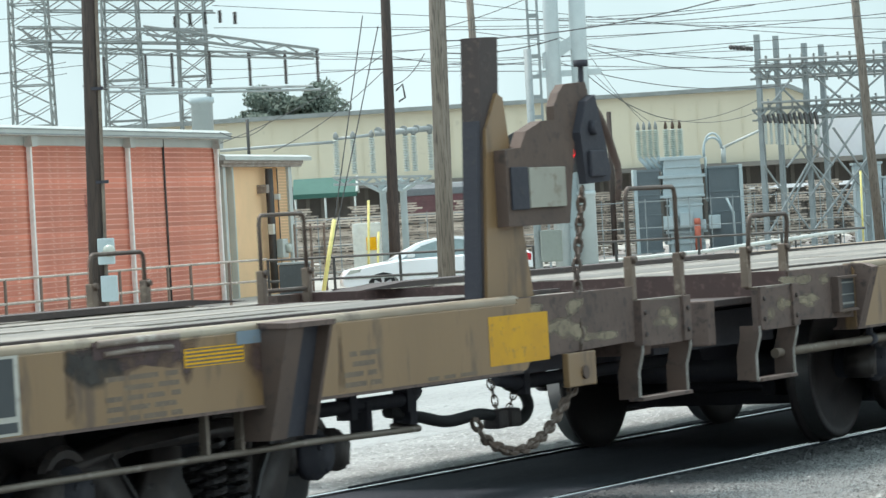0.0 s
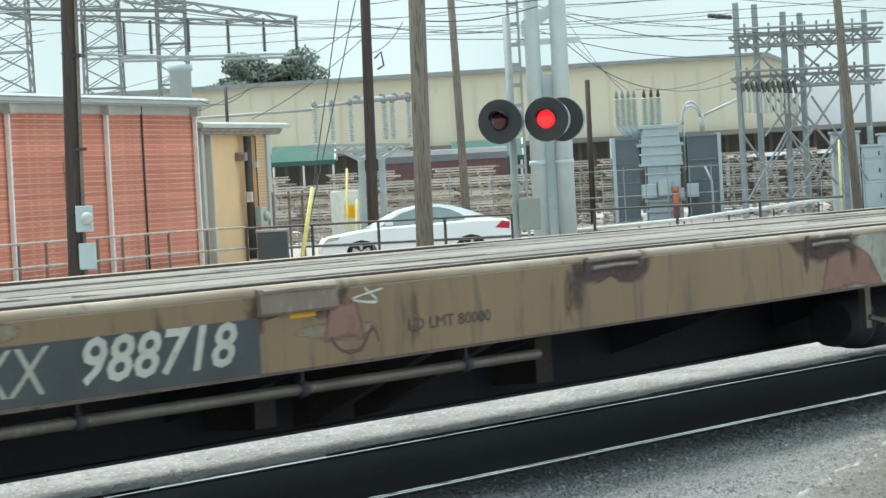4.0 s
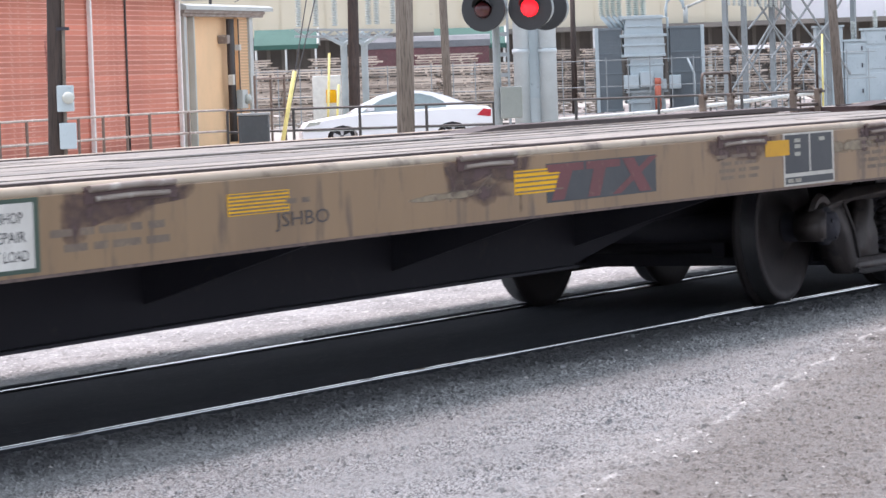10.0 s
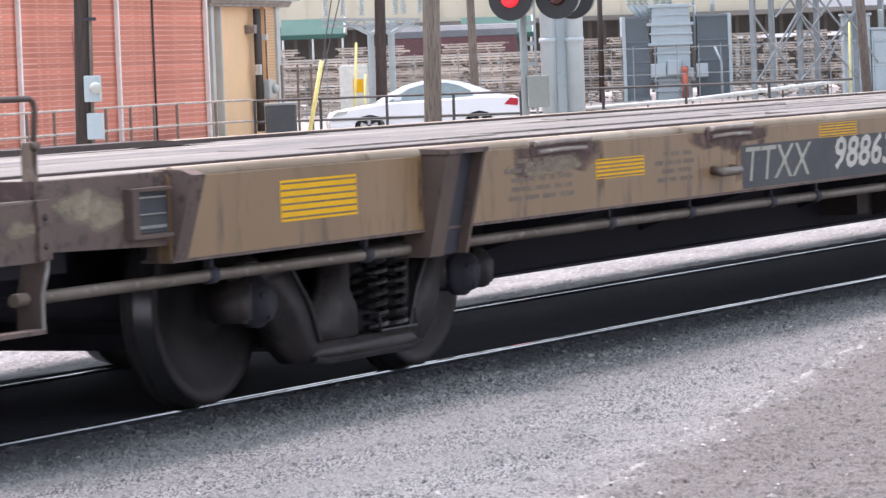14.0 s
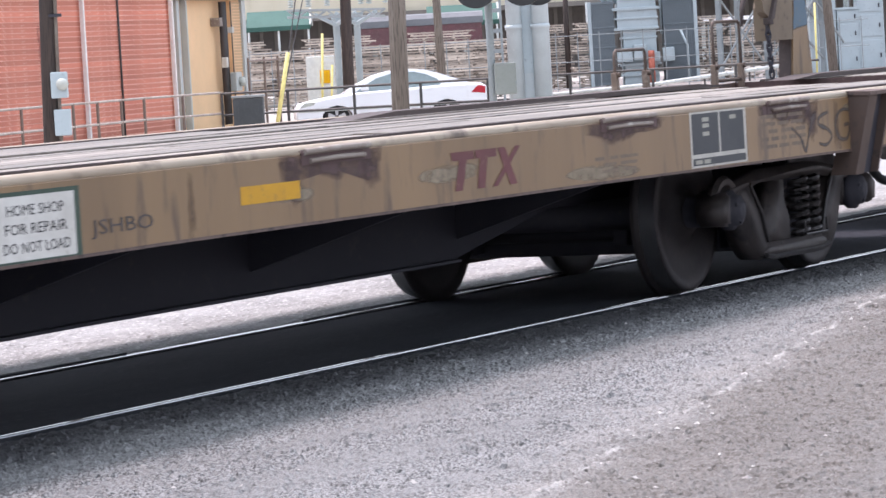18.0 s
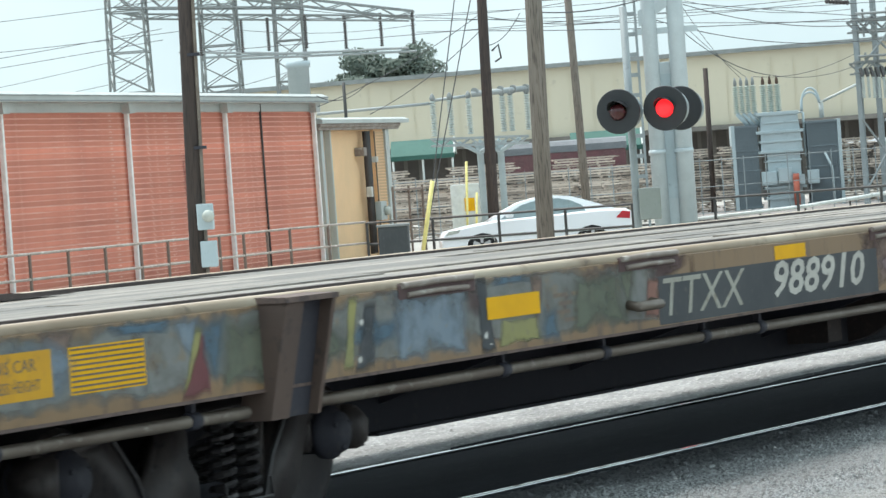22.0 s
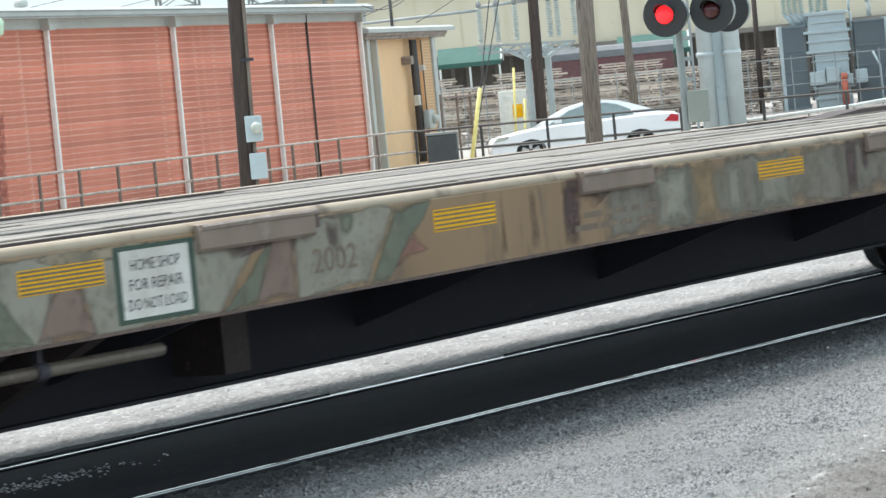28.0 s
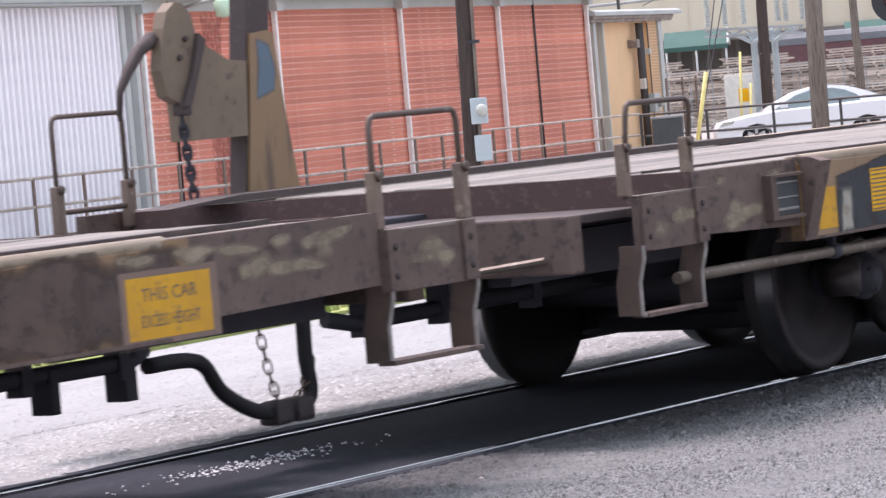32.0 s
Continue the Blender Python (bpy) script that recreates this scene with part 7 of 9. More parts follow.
def stanchion(car, x, y, patch):
    """A leaning hitch post on the far side of the deck: dark post, tan flared plate, winch box, jaw, hook and chain."""
    st = new("stanchion")
    st.parent, st.matrix_basis = car, pose(x, y, DECK)
    st["label"] = "tall steel stanchion with winch head and chain"
    bm = B()
    prism(bm, [(0.0, -0.02), (0.17, -0.02), (0.32, 1.07), (0.15, 1.07)], "y", 0.0, 0.09)
    part("post", bm, WEBDARK, st, "dark rusty post")
    bm = B()
    prism(bm, [(0.012, -0.02), (0.4, -0.02), (0.355, 0.22), (0.315, 0.48), (0.285, 0.715), (0.24, 0.73), (0.115, 0.72)], "y", -0.014, 0.0)
    part("flared_plate", bm, TAN, st, "tan flared bracing plate")
    for x0, x1, z0, z1, m, nm in patch:
        bm = B()
        rag(bm, [(x0, z0), (x1, z0 + 0.03), (x1 + 0.02, (z0 + z1) / 2), (x1 - 0.02, z1), (x0 + 0.03, z1 + 0.02), (x0 + 0.02, (z0 + z1) / 2)], -0.0155, 0.6, 0.03)
        part("paint_patch", bm, feathered(m), st, nm)
    bm = B()
    prism(bm, [(-0.27, 0.7), (-0.07, 0.61), (0.06, 0.6), (0.03, 0.27), (-0.37, 0.27), (-0.38, 0.5)], "y", -0.02, 0.1)
    part("winch_box", bm, DUSTTAN, st, "boxed tan winch head")
    bm = B()
    prism(bm, [(-0.56, 0.76), (-0.53, 0.83), (-0.47, 0.87), (-0.41, 0.86), (-0.36, 0.81), (-0.33, 0.69), (-0.42, 0.5), (-0.48, 0.43), (-0.57, 0.47), (-0.6, 0.58)], "y", -0.06, 0.0)
    part("jaw_plate", bm, DUSTTAN, st, "rounded dusty tan jaw plate")
    bm = B()
    prism(bm, [(-0.345, 0.73), (-0.3, 0.7), (-0.44, 0.42), (-0.5, 0.42), (-0.41, 0.56)], "y", -0.085, -0.06)
    part("latch_strap", bm, WEBDARK, st, "dark iron strap")
    bm = B()
    for px, pz in ((-0.47, 0.63), (-0.42, 0.71)):
        lathe(bm, [(-0.075, 0.012), (-0.06, 0.014)], (px, 0, pz), "y", 8)
    part("rivets", bm, WEBDARK, st)
    bm = B()
    tube(bm, [(-0.57, 0.0, 0.72), (-0.67, 0.0, 0.67), (-0.76, 0.0, 0.58), (-0.82, 0.0, 0.5), (-0.835, 0.0, 0.38)], 0.036, 8, True, 0.01)
    part("hook", bm, WEBDARK, st, "dark curved hook")
    bm = B()
    box(bm, -0.5, -0.42, -0.07, -0.02, 0.38, 0.43, 0.01)
    part("chain_anchor", bm, WEBDARK, st)
    bm = B()
    chain(bm, [(-0.45, -0.03, 0.38), (-0.43, -0.03, 0.2), (-0.41, -0.03, 0.02)], 0.009)
    part("chain", bm, DARK, st, "rusty hanging chain")


def near_stanchion(car, x, y):
    """The leaning post at the near front corner, with its winch box, jaw, hook arm and long chain."""
    st = new("stanchion")
    st.parent, st.matrix_basis = car, pose(x, y, DECK)
    st["label"] = "tall dark stanchion with a winch box and a long chain"
    bm = B()
    prism(bm, [(-0.216, -0.03), (-0.046, -0.03), (0.054, 1.125), (-0.117, 1.12)], "y", -0.03, 0.06)
    part("post", bm, WEBDARK, st, "dark rusty post")
    bm = B()
    prism(bm, [(-0.25, 0.0), (-0.218, 0.0), (-0.15, 0.76), (-0.182, 0.76)], "y", -0.028, 0.04)
    part("guide_strip", bm, DARK, st)
    bm = B()
    prism(bm, [(-0.205, -0.05), (0.25, -0.05), (0.19, 0.22), (0.12, 0.5), (0.045, 0.86), (-0.01, 0.88), (-0.13, 0.72)], "y", -0.044, -0.03)
    part("flared_plate", bm, TAN, st, "tan flared bracing plate")
    bm = B()
    prism(bm, [(-0.07, 0.3), (0.53, 0.3), (0.62, 0.66), (0.45, 0.76), (0.3, 0.755), (0.14, 0.71), (0.08, 0.64), (-0.07, 0.63)], "y", -0.1, -0.044)
    part("winch_box", bm, BRACKET, st, "dark brown winch box")
    bm = B()
    prism(bm, [(0.45, 0.72), (0.45, 0.82), (0.5, 0.88), (0.56, 0.918), (0.78, 0.93), (0.81, 0.86), (0.8, 0.69), (0.62, 0.66)], "y", -0.09, -0.05)
    part("jaw_plate", bm, BRACKET, st, "rounded jaw plate")
    bm = B()
    prism(bm, [(0.62, 0.7), (0.7, 0.84), (0.79, 0.87), (0.86, 0.7), (0.92, 0.52), (0.9, 0.48), (0.66, 0.47)], "y", -0.13, -0.09)
    box(bm, 0.68, 0.84, -0.15, -0.13, 0.5, 0.62, 0.008)
    lathe(bm, [(-0.16, 0.03), (-0.13, 0.035)], (0.74, 0, 0.72), "y", 10)
    part("latch", bm, DARK, st, "dark iron latch")
    bm = B()
    box(bm, 0.125, 0.48, -0.115, -0.1, 0.376, 0.552, 0.004)
    part("cover_plate", bm, PALE, st, "pale worn cover plate")
    bm = B()
    box(bm, -0.04, 0.122, -0.112, -0.1, 0.37, 0.556, 0.004)
    part("cover_edge", bm, DARK, st)
    bm = B()
    tube(bm, [(0.78, -0.1, 0.84), (0.87, -0.1, 0.78), (0.96, -0.1, 0.69), (1.05, -0.1, 0.55), (1.06, -0.1, 0.48), (1.035, -0.1, 0.39)], 0.024, 8, True, 0.014)
    part("hook_arm", bm, RUST, st, "bent rusty hook arm")
    bm = B()
    tube(bm, [(0.78, -0.07, 0.92), (0.785, -0.07, 1.0)], 0.013, 6)
    lathe(bm, [(0, 0.034), (0.03, 0.034)], (0.785, -0.07, 1.0), "z", 10)
    part("pin", bm, DARK, st)
    bm = B()
    chain(bm, [(0.668, -0.1, 0.45), (0.564, -0.1, 0.085), (0.5, -0.13, -0.27)], 0.009)
    part("chain", bm, IRON, st, "long rusty chain")
    bm = B()
    box(bm, 0.29, 0.57, -0.17, -0.14, -0.42, -0.27, 0.006)
    hanger = part("chain_plate", bm, TAN, st, "tan chain anchor plate")
    bm = B()
    lathe(bm, [(-0.18, 0.03), (-0.17, 0.03)], (0.45, 0, -0.36), "y", 12)
    part("bolt", bm, BRACKET, hanger)
    bm = B()
    chain(bm, [(0.42, -0.13, -0.42), (0.32, -0.13, -0.48), (0.21, -0.13, -0.55), (0.09, -0.13, -0.61), (-0.08, -0.13, -0.655), (-0.24, -0.13, -0.655), (-0.37, -0.13, -0.62), (-0.47, -0.13, -0.58), (-0.55, -0.13, -0.5)], 0.011)
    part("chain_loop", bm, IRON, st, "slack rusty chain loop")


def joint_hose(car, pts, low):
    """The coupled brake hoses ahead of a car, a sagging black line with its couplings at the lowest point."""
    bm = B()
    P = [Vector((q, -0.1, z)) for q, z in pts]
    fine = []
    for i in range(len(P) - 1):
        p0, p1, p2, p3 = P[max(i - 1, 0)], P[i], P[i + 1], P[min(i + 2, len(P) - 1)]
        for j in range(5):
            f = j / 5
            fine.append(0.5 * ((2 * p1) + (p2 - p0) * f + (2 * p0 - 5 * p1 + 4 * p2 - p3) * f * f + (3 * p1 - p0 - 3 * p2 + p3) * f ** 3))
    tube(bm, fine + [P[-1]], 0.03, 10)
    hose = part("air_hose", bm, RUBBER, car, "black rubber brake hose")
    q, z = pts[low]
    for d in (-0.09, 0.05):
        bm = B()
        box(bm, q + d - 0.05, q + d + 0.06, -0.15, -0.05, z - 0.045, z + 0.05, 0.02)
        part("gladhand", bm, GRIME, hose, "cast hose coupling")
    for e in (-0.16, 0.12):
        bm = B()
        chain(bm, [(q + e, -0.1, 0.56), (q + e + 0.05, -0.1, z + 0.16), (q + e * 0.4, -0.1, z + 0.03)], 0.004)
        part("safety_chain", bm, IRON, hose, "thin safety chain")
    for e, w in ((0.0, 0.05), (0.42, 0.07)):
        bm = B()
        box(bm, e, e + w, -0.16, -0.06, 0.36, 0.52, 0.006)
        part("pipe_clamp", bm, DARK, hose)


def brake_gear(car):
    """Cylinder, reservoir, valve and lever hung under one car."""
    bm = B()
    lathe(bm, [(-0.24, 0.06), (-0.2, 0.17), (0.2, 0.17), (0.24, 0.06)], (-9.42, -0.8, 0.45), "x", 18)
    part("air_reservoir", bm, DARK, car, "black air reservoir")
    bm = B()
    lathe(bm, [(-0.16, 0.13), (0.1, 0.15), (0.12, 0.16), (0.16, 0.16), (0.18, 0.03)], (-9.88, -0.8, 0.45), "x", 16)
    part("brake_cylinder", bm, DARK, car)
    bm = B()
    box(bm, -9.0, -8.8, -0.78, -0.56, 0.42, 0.6, 0.02)
    tube(bm, [(-8.9, -0.8, 0.5), (-8.75, -0.9, 0.46)], 0.014, 6)
    part("control_valve", bm, GRIME, car)
    bm = B()
    box(bm, -10.5, -10.42, -1.2, -1.16, 0.44, 0.7)
    tube(bm, [(-10.46, -1.2, 0.5), (-10.28, -1.22, 0.47)], 0.016, 6)
    lathe(bm, [(-0.012, 0.035), (0.012, 0.035)], (-10.25, -1.22, 0.47), "y", 12)
    part("release_lever", bm, PIPE, car)


def build_car():
    car = thing("flat_car", "tan and rust long freight flat car with wooden deck", "rail car", group="flat cars of the train")
    for s in (-1, 1):
        side_sill(car, s)
    # wooden deck: boards laid lengthwise, each a little uneven
    rnd = random.Random(31)
    n = 14
    w = (2 * HALF - 0.12) / n
    boards = {}
    for j in range(n):
        x = -LEN
        while x < -0.05:
            ln = rnd.choice((3.2, 4.4, 5.2))
            ln = min(ln, -x)
            if ln < 1.0:
                break
            key = round(ln, 2)
            p = pose(x, -HALF + 0.06 + w * j, rnd.uniform(-0.011, 0.002), rnd.uniform(-1.2, 1.2), 0, 0)
            if key not in boards:
                bm = B()
                box(bm, 0.008, ln - 0.008, 0.005, w - 0.005, DECK - 0.05, DECK, 0.006)
                boards[key] = part("deck_board", bm, WOOD, car, "weathered grey deck board", at=p)
            else:
                again(boards[key], p)
            x += ln
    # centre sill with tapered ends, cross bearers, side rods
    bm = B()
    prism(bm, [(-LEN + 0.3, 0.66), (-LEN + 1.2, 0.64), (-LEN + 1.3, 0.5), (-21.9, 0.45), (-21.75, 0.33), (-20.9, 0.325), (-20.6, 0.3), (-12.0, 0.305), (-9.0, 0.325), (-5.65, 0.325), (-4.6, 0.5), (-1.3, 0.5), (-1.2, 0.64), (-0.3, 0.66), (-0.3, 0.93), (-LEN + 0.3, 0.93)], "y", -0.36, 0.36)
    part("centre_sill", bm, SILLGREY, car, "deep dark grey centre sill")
    bm = B()
    prism(bm, [(-20.55, 0.289), (-12.0, 0.293), (-9.0, 0.313), (-5.7, 0.313), (-5.7, 0.327), (-9.0, 0.327), (-12.0, 0.307), (-20.55, 0.302)], "y", -0.42, 0.42)
    part("sill_bottom_plate", bm, DARK, car)
    for v in (5.6, 7.6, 9.8, 12.0, 14.2, 16.4, 18.6, 20.4):
        bm = B()
        prism(bm, [(-HALF + 0.1, 0.72), (-0.36, 0.42), (0.36, 0.42), (HALF - 0.1, 0.72), (HALF - 0.1, 0.93), (-HALF + 0.1, 0.93)], "x", -v - 0.02, -v + 0.02)
        part("cross_bearer", bm, DARK, car)
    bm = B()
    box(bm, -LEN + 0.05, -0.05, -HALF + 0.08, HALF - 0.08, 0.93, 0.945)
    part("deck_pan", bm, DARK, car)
    # long shaft along the near side with collars
    bm = B()
    tube(bm, [(-25.9, -1.36, 0.585), (-14.9, -1.36, 0.585)], 0.024, 10)
    sh = part("brake_shaft", bm, PIPE, car, "worn steel shaft under the sill")
    for v in (15.6, 17.0, 18.6, 19.2, 20.2, 21.1, 23.4, 24.6):
        bm = B()
        lathe(bm, [(-0.03, 0.026), (-0.026, 0.033), (0.026, 0.033), (0.03, 0.026)], (-v, -1.36, 0.585), "x", 12)
        box(bm, -v - 0.012, -v + 0.012, -1.37, -1.34, 0.6, 0.72)
        part("shaft_collar", bm, DARK, sh)
    for v in (15.0, 15.55):
        bm = B()
        prism(bm, [(-1.3, 0.7), (-0.62, 0.36), (-0.5, 0.33), (-0.5, 0.9), (-1.3, 0.9)], "x", -v - 0.05, -v + 0.05)
        part("cross_post", bm, WEBDARK, car, "rust-brown cross post")
    for v in (13.3, 16.0):
        bm = B()
        box(bm, -v - 0.09, -v + 0.09, -0.6, -0.36, 0.36, 0.75)
        part("jacking_pad", bm, WEBDARK, car)
    for v in (2.91, 22.84):
        build_truck(car, v)
    car_end(car, 0.0, 1)
    car_end(car, -LEN, -1)
    bridge_rail(car, -4.6, 0.5)
    bridge_rail(car, -LEN - 0.5, -LEN + 4.8)
    # tow loop near mid length
    bm = B()
    tube(bm, [(-20.1, -HALF, 0.78), (-20.1, -HALF - 0.05, 0.77), (-19.88, -HALF - 0.05, 0.77), (-19.88, -HALF, 0.78)], 0.022, 8)
    part("tow_loop", bm, PIPE, car, "bent steel tow loop")
    bm = B()
    for x0, x1, z0, z1 in ((-25.29, -25.245, 0.755, 0.94), (-25.245, -25.02, 0.925, 0.94), (-25.245, -25.02, 0.755, 0.772)):
        box(bm, x0, x1, -HALF - 0.03, -HALF + 0.02, z0, z1, 0.003)
    sb = part("sight_box", bm, BRACKET, car, "dark rusty hatch frame")
    bm = B()
    box(bm, -25.245, -25.02, -HALF - 0.006, -HALF + 0.02, 0.772, 0.925, 0.004)
    plate = part("hatch_plate", bm, SLATE, sb, "dark slate hatch plate")
    for z, h in ((0.79, 0.012), (0.84, 0.006), (0.9, 0.008)):
        bm = B()
        box(bm, -25.23, -25.04, -HALF - 0.012, -HALF - 0.006, z, z + h, 0.002)
        part("plate_rib", bm, GREYDOOR, plate, "pale worn rib")
    return car


LIFT = [0]


RAGGED = ("rust_bloom", "rust_streak", "flaked_paint", "colour_wash", "pale_ground", "teal_shape", "brown_shape", "red_tag", "tag_fill", "pale_tag", "sprayed_panel", "red_flame", "blue_patch", "pale_shape", "green_shape",
          "slate_panel", "rust_patch", "painted_band", "arch_shape", "dark_tag", "cover_stain")


def decal(car, name, pts, material, label="", lift=0.0):
    """A painted patch or plate on the near sill: (v, z) outline, v behind the leading end."""
    LIFT[0] = (LIFT[0] + 1) % 12
    bm = B()
    y = -HALF - 0.25 * (0.0012 + lift + LIFT[0] * 0.0001 + (0 if name in RAGGED else 0.003))
    if name not in RAGGED:
        prism(bm, [(-v, z) for v, z in pts], "y", y - 0.0001, y)
        return part(name, bm, material, car, label)
    stain = name in ("cover_stain", "rust_streak", "flaked_paint", "rust_bloom")
    rag(bm, [(-v, z) for v, z in pts], y, 0.36 if stain else 0.44 if name == "colour_wash" else 0.5, 0.1 if name in ("colour_wash", "cover_stain", "rust_streak") else 0.045)
    return part(name, bm, feathered(material), car, label)


def rect(v0, v1, z0, z1):
    return [(v0, z0), (v1, z0), (v1, z1), (v0, z1)]


def words(car, text, v, z, size, material, lift=0.004, shear=0.0, stretch=1.0, fit=None, weight=0.0):
    return lettering(text, size, material, car, pose(-v, -HALF - 0.0012 - lift * 0.25, z, 90, 0, 0), "lettering", shear, stretch, fit, weight)


def stencil_lines(car, v0, v1, z0, z1, n, seed=1, material=None):
    """Lines of lettering too worn to read, as plain bars."""
    rnd = random.Random(seed)
    h = (z1 - z0) / n
    y = -HALF - 0.0011
    for k in range(n):
        v = v0 + rnd.uniform(0, 0.05)
        while v < v1 - 0.08:
            w = rnd.uniform(0.06, 0.2)
            e = min(v + w, v1)
            bm = B()
            prism(bm, [(-v, z0 + h * (k + 0.22)), (-e, z0 + h * (k + 0.22)), (-e, z0 + h * (k + 0.72)), (-v, z0 + h * (k + 0.72))], "y", y - 0.0001, y)
            part("stencil_bar", bm, material or STENCIL, car)
            v = e + rnd.uniform(0.02, 0.05)


def striped_film(car, v0, v1, z0, z1, n, seed=0):
    d = decal(car, "reflective_film", rect(v0, v1, z0, z1), YELLOW, "yellow reflective film with dark stripes")
    for k in range(n):
        z = z0 + (z1 - z0) * (k + 0.5) / n
        decal(car, "film_stripe", rect(v0 + 0.006, v1 - 0.006, z - 0.0035, z + 0.0035), STENCIL, "", 0.004).parent = car


def logo_box(car, v0, v1, z0, z1, back, ink):
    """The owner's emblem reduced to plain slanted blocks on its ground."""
    if back:
        decal(car, "emblem_ground", rect(v0, v1, z0, z1), back, "dark painted ground of the emblem")
    w, h = v1 - v0, z1 - z0
    p = lambda a, b: (v1 - a * w, z0 + b * h)
    def bar(a0, b0, a1, b1, t):
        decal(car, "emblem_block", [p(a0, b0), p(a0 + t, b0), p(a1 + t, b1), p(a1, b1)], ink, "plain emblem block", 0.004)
    bar(0.04, 0.05, 0.12, 0.78, 0.11)
    bar(0.36, 0.05, 0.42, 0.78, 0.11)
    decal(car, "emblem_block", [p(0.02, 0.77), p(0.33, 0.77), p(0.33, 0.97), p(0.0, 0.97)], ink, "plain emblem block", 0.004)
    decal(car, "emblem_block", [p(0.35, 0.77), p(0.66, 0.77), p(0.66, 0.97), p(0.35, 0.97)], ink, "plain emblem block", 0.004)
    bar(0.84, 0.05, 0.68, 0.97, 0.11)
    bar(0.58, 0.05, 0.94, 0.97, 0.08)


def number_box(car, digits, v0=17.3, v1=19.73, d=0.745):
    decal(car, "number_ground", rect(v0, v1, 0.672, 0.885), SLATE, "dark slate ground of the car number")
    words(car, "TTXX", (v0 + v1) / 2 + d, 0.79, 0.21, PALE, 0.004, 0.2, 1, (0.85, 0.165))
    words(car, digits, (v0 + v1) / 2 - 0.53, 0.80, 0.21, WORNWHITE, 0.004, 0.25, 1, (1.07, 0.172), 0.004)


def placard(car, d=0.0):
    decal(car, "placard", rect(4.68 + d, 5.38 + d, 0.70, 0.972), WORNWHITE, "white-edged inspection placard")
    for r in ((5.03, 5.36, 0.765, 0.962), (4.71, 5.01, 0.765, 0.962), (4.7, 5.36, 0.71, 0.745)):
        decal(car, "placard_field", rect(r[0] + d, r[1] + d, r[2], r[3]), SLATE, "dark placard field", 0.003)
    for v, z in ((5.2, 0.93), (5.2, 0.9), (4.86, 0.93), (5.2, 0.86), (5.3, 0.725), (5.2, 0.725)):
        decal(car, "placard_mark", rect(v + d - 0.05, v + d + 0.03, z - 0.008, z + 0.012), PALE, "", 0.006)


def repair_sign(car, v0, v1, z0, z1):
    decal(car, "repair_sign_frame", rect(v0 - 0.035, v1 + 0.035, z0 - 0.016, z1 + 0.016), surf("dark_green_edge", (0.03, 0.06, 0.045), (0.04, 0.07, 0.05)) if "dark_green_edge" not in bpy.data.materials else bpy.data.materials["dark_green_edge"], "dark frame of the repair sign")
    decal(car, "repair_sign", rect(v0, v1, z0, z1), OFFWHITE, "white home shop repair sign", 0.0025)
    for k, t in enumerate(("HOME SHOP", "FOR REPAIR", "DO NOT LOAD")):
        words(car, t, (v0 + v1) / 2, z1 - (z1 - z0) * (0.22 + 0.29 * k), 0.075, BLACKPAINT, 0.006, 0.0, 1, ((v1 - v0) * (0.72 + 0.06 * k), (z1 - z0) * 0.17))


def excess_sign(car, v0, v1, z0, z1):
    decal(car, "excess_height_sign", rect(v0, v1, z0, z1), YELLOW_FADED, "faded yellow excess height sign")
    words(car, "THIS CAR", (v0 + v1) / 2, z1 - (z1 - z0) * 0.3, 0.06, STENCIL, 0.004, 0, 1.1)
    words(car, "EXCESS HEIGHT", (v0 + v1) / 2, z1 - (z1 - z0) * 0.72, 0.055, STENCIL, 0.004, 0, (v1 - v0) / 0.56)


def blob(cx, cz, rx, rz, seed, n=24, rough=0.15):
    rnd = random.Random(seed)
    ph = [(rnd.uniform(0, 6.3), rnd.uniform(0.3, 1) * rough / k) for k in (1, 2, 3)]
    out = []
    for k in range(n):
        a = 2 * math.pi * k / n
        r = 1 + sum(m * math.sin((i + 2) * a + p) for i, (p, m) in enumerate(ph))
        out.append((cx + rx * r * math.cos(a), min(max(cz + rz * r * math.sin(a), 0.70), 0.968)))
    return out


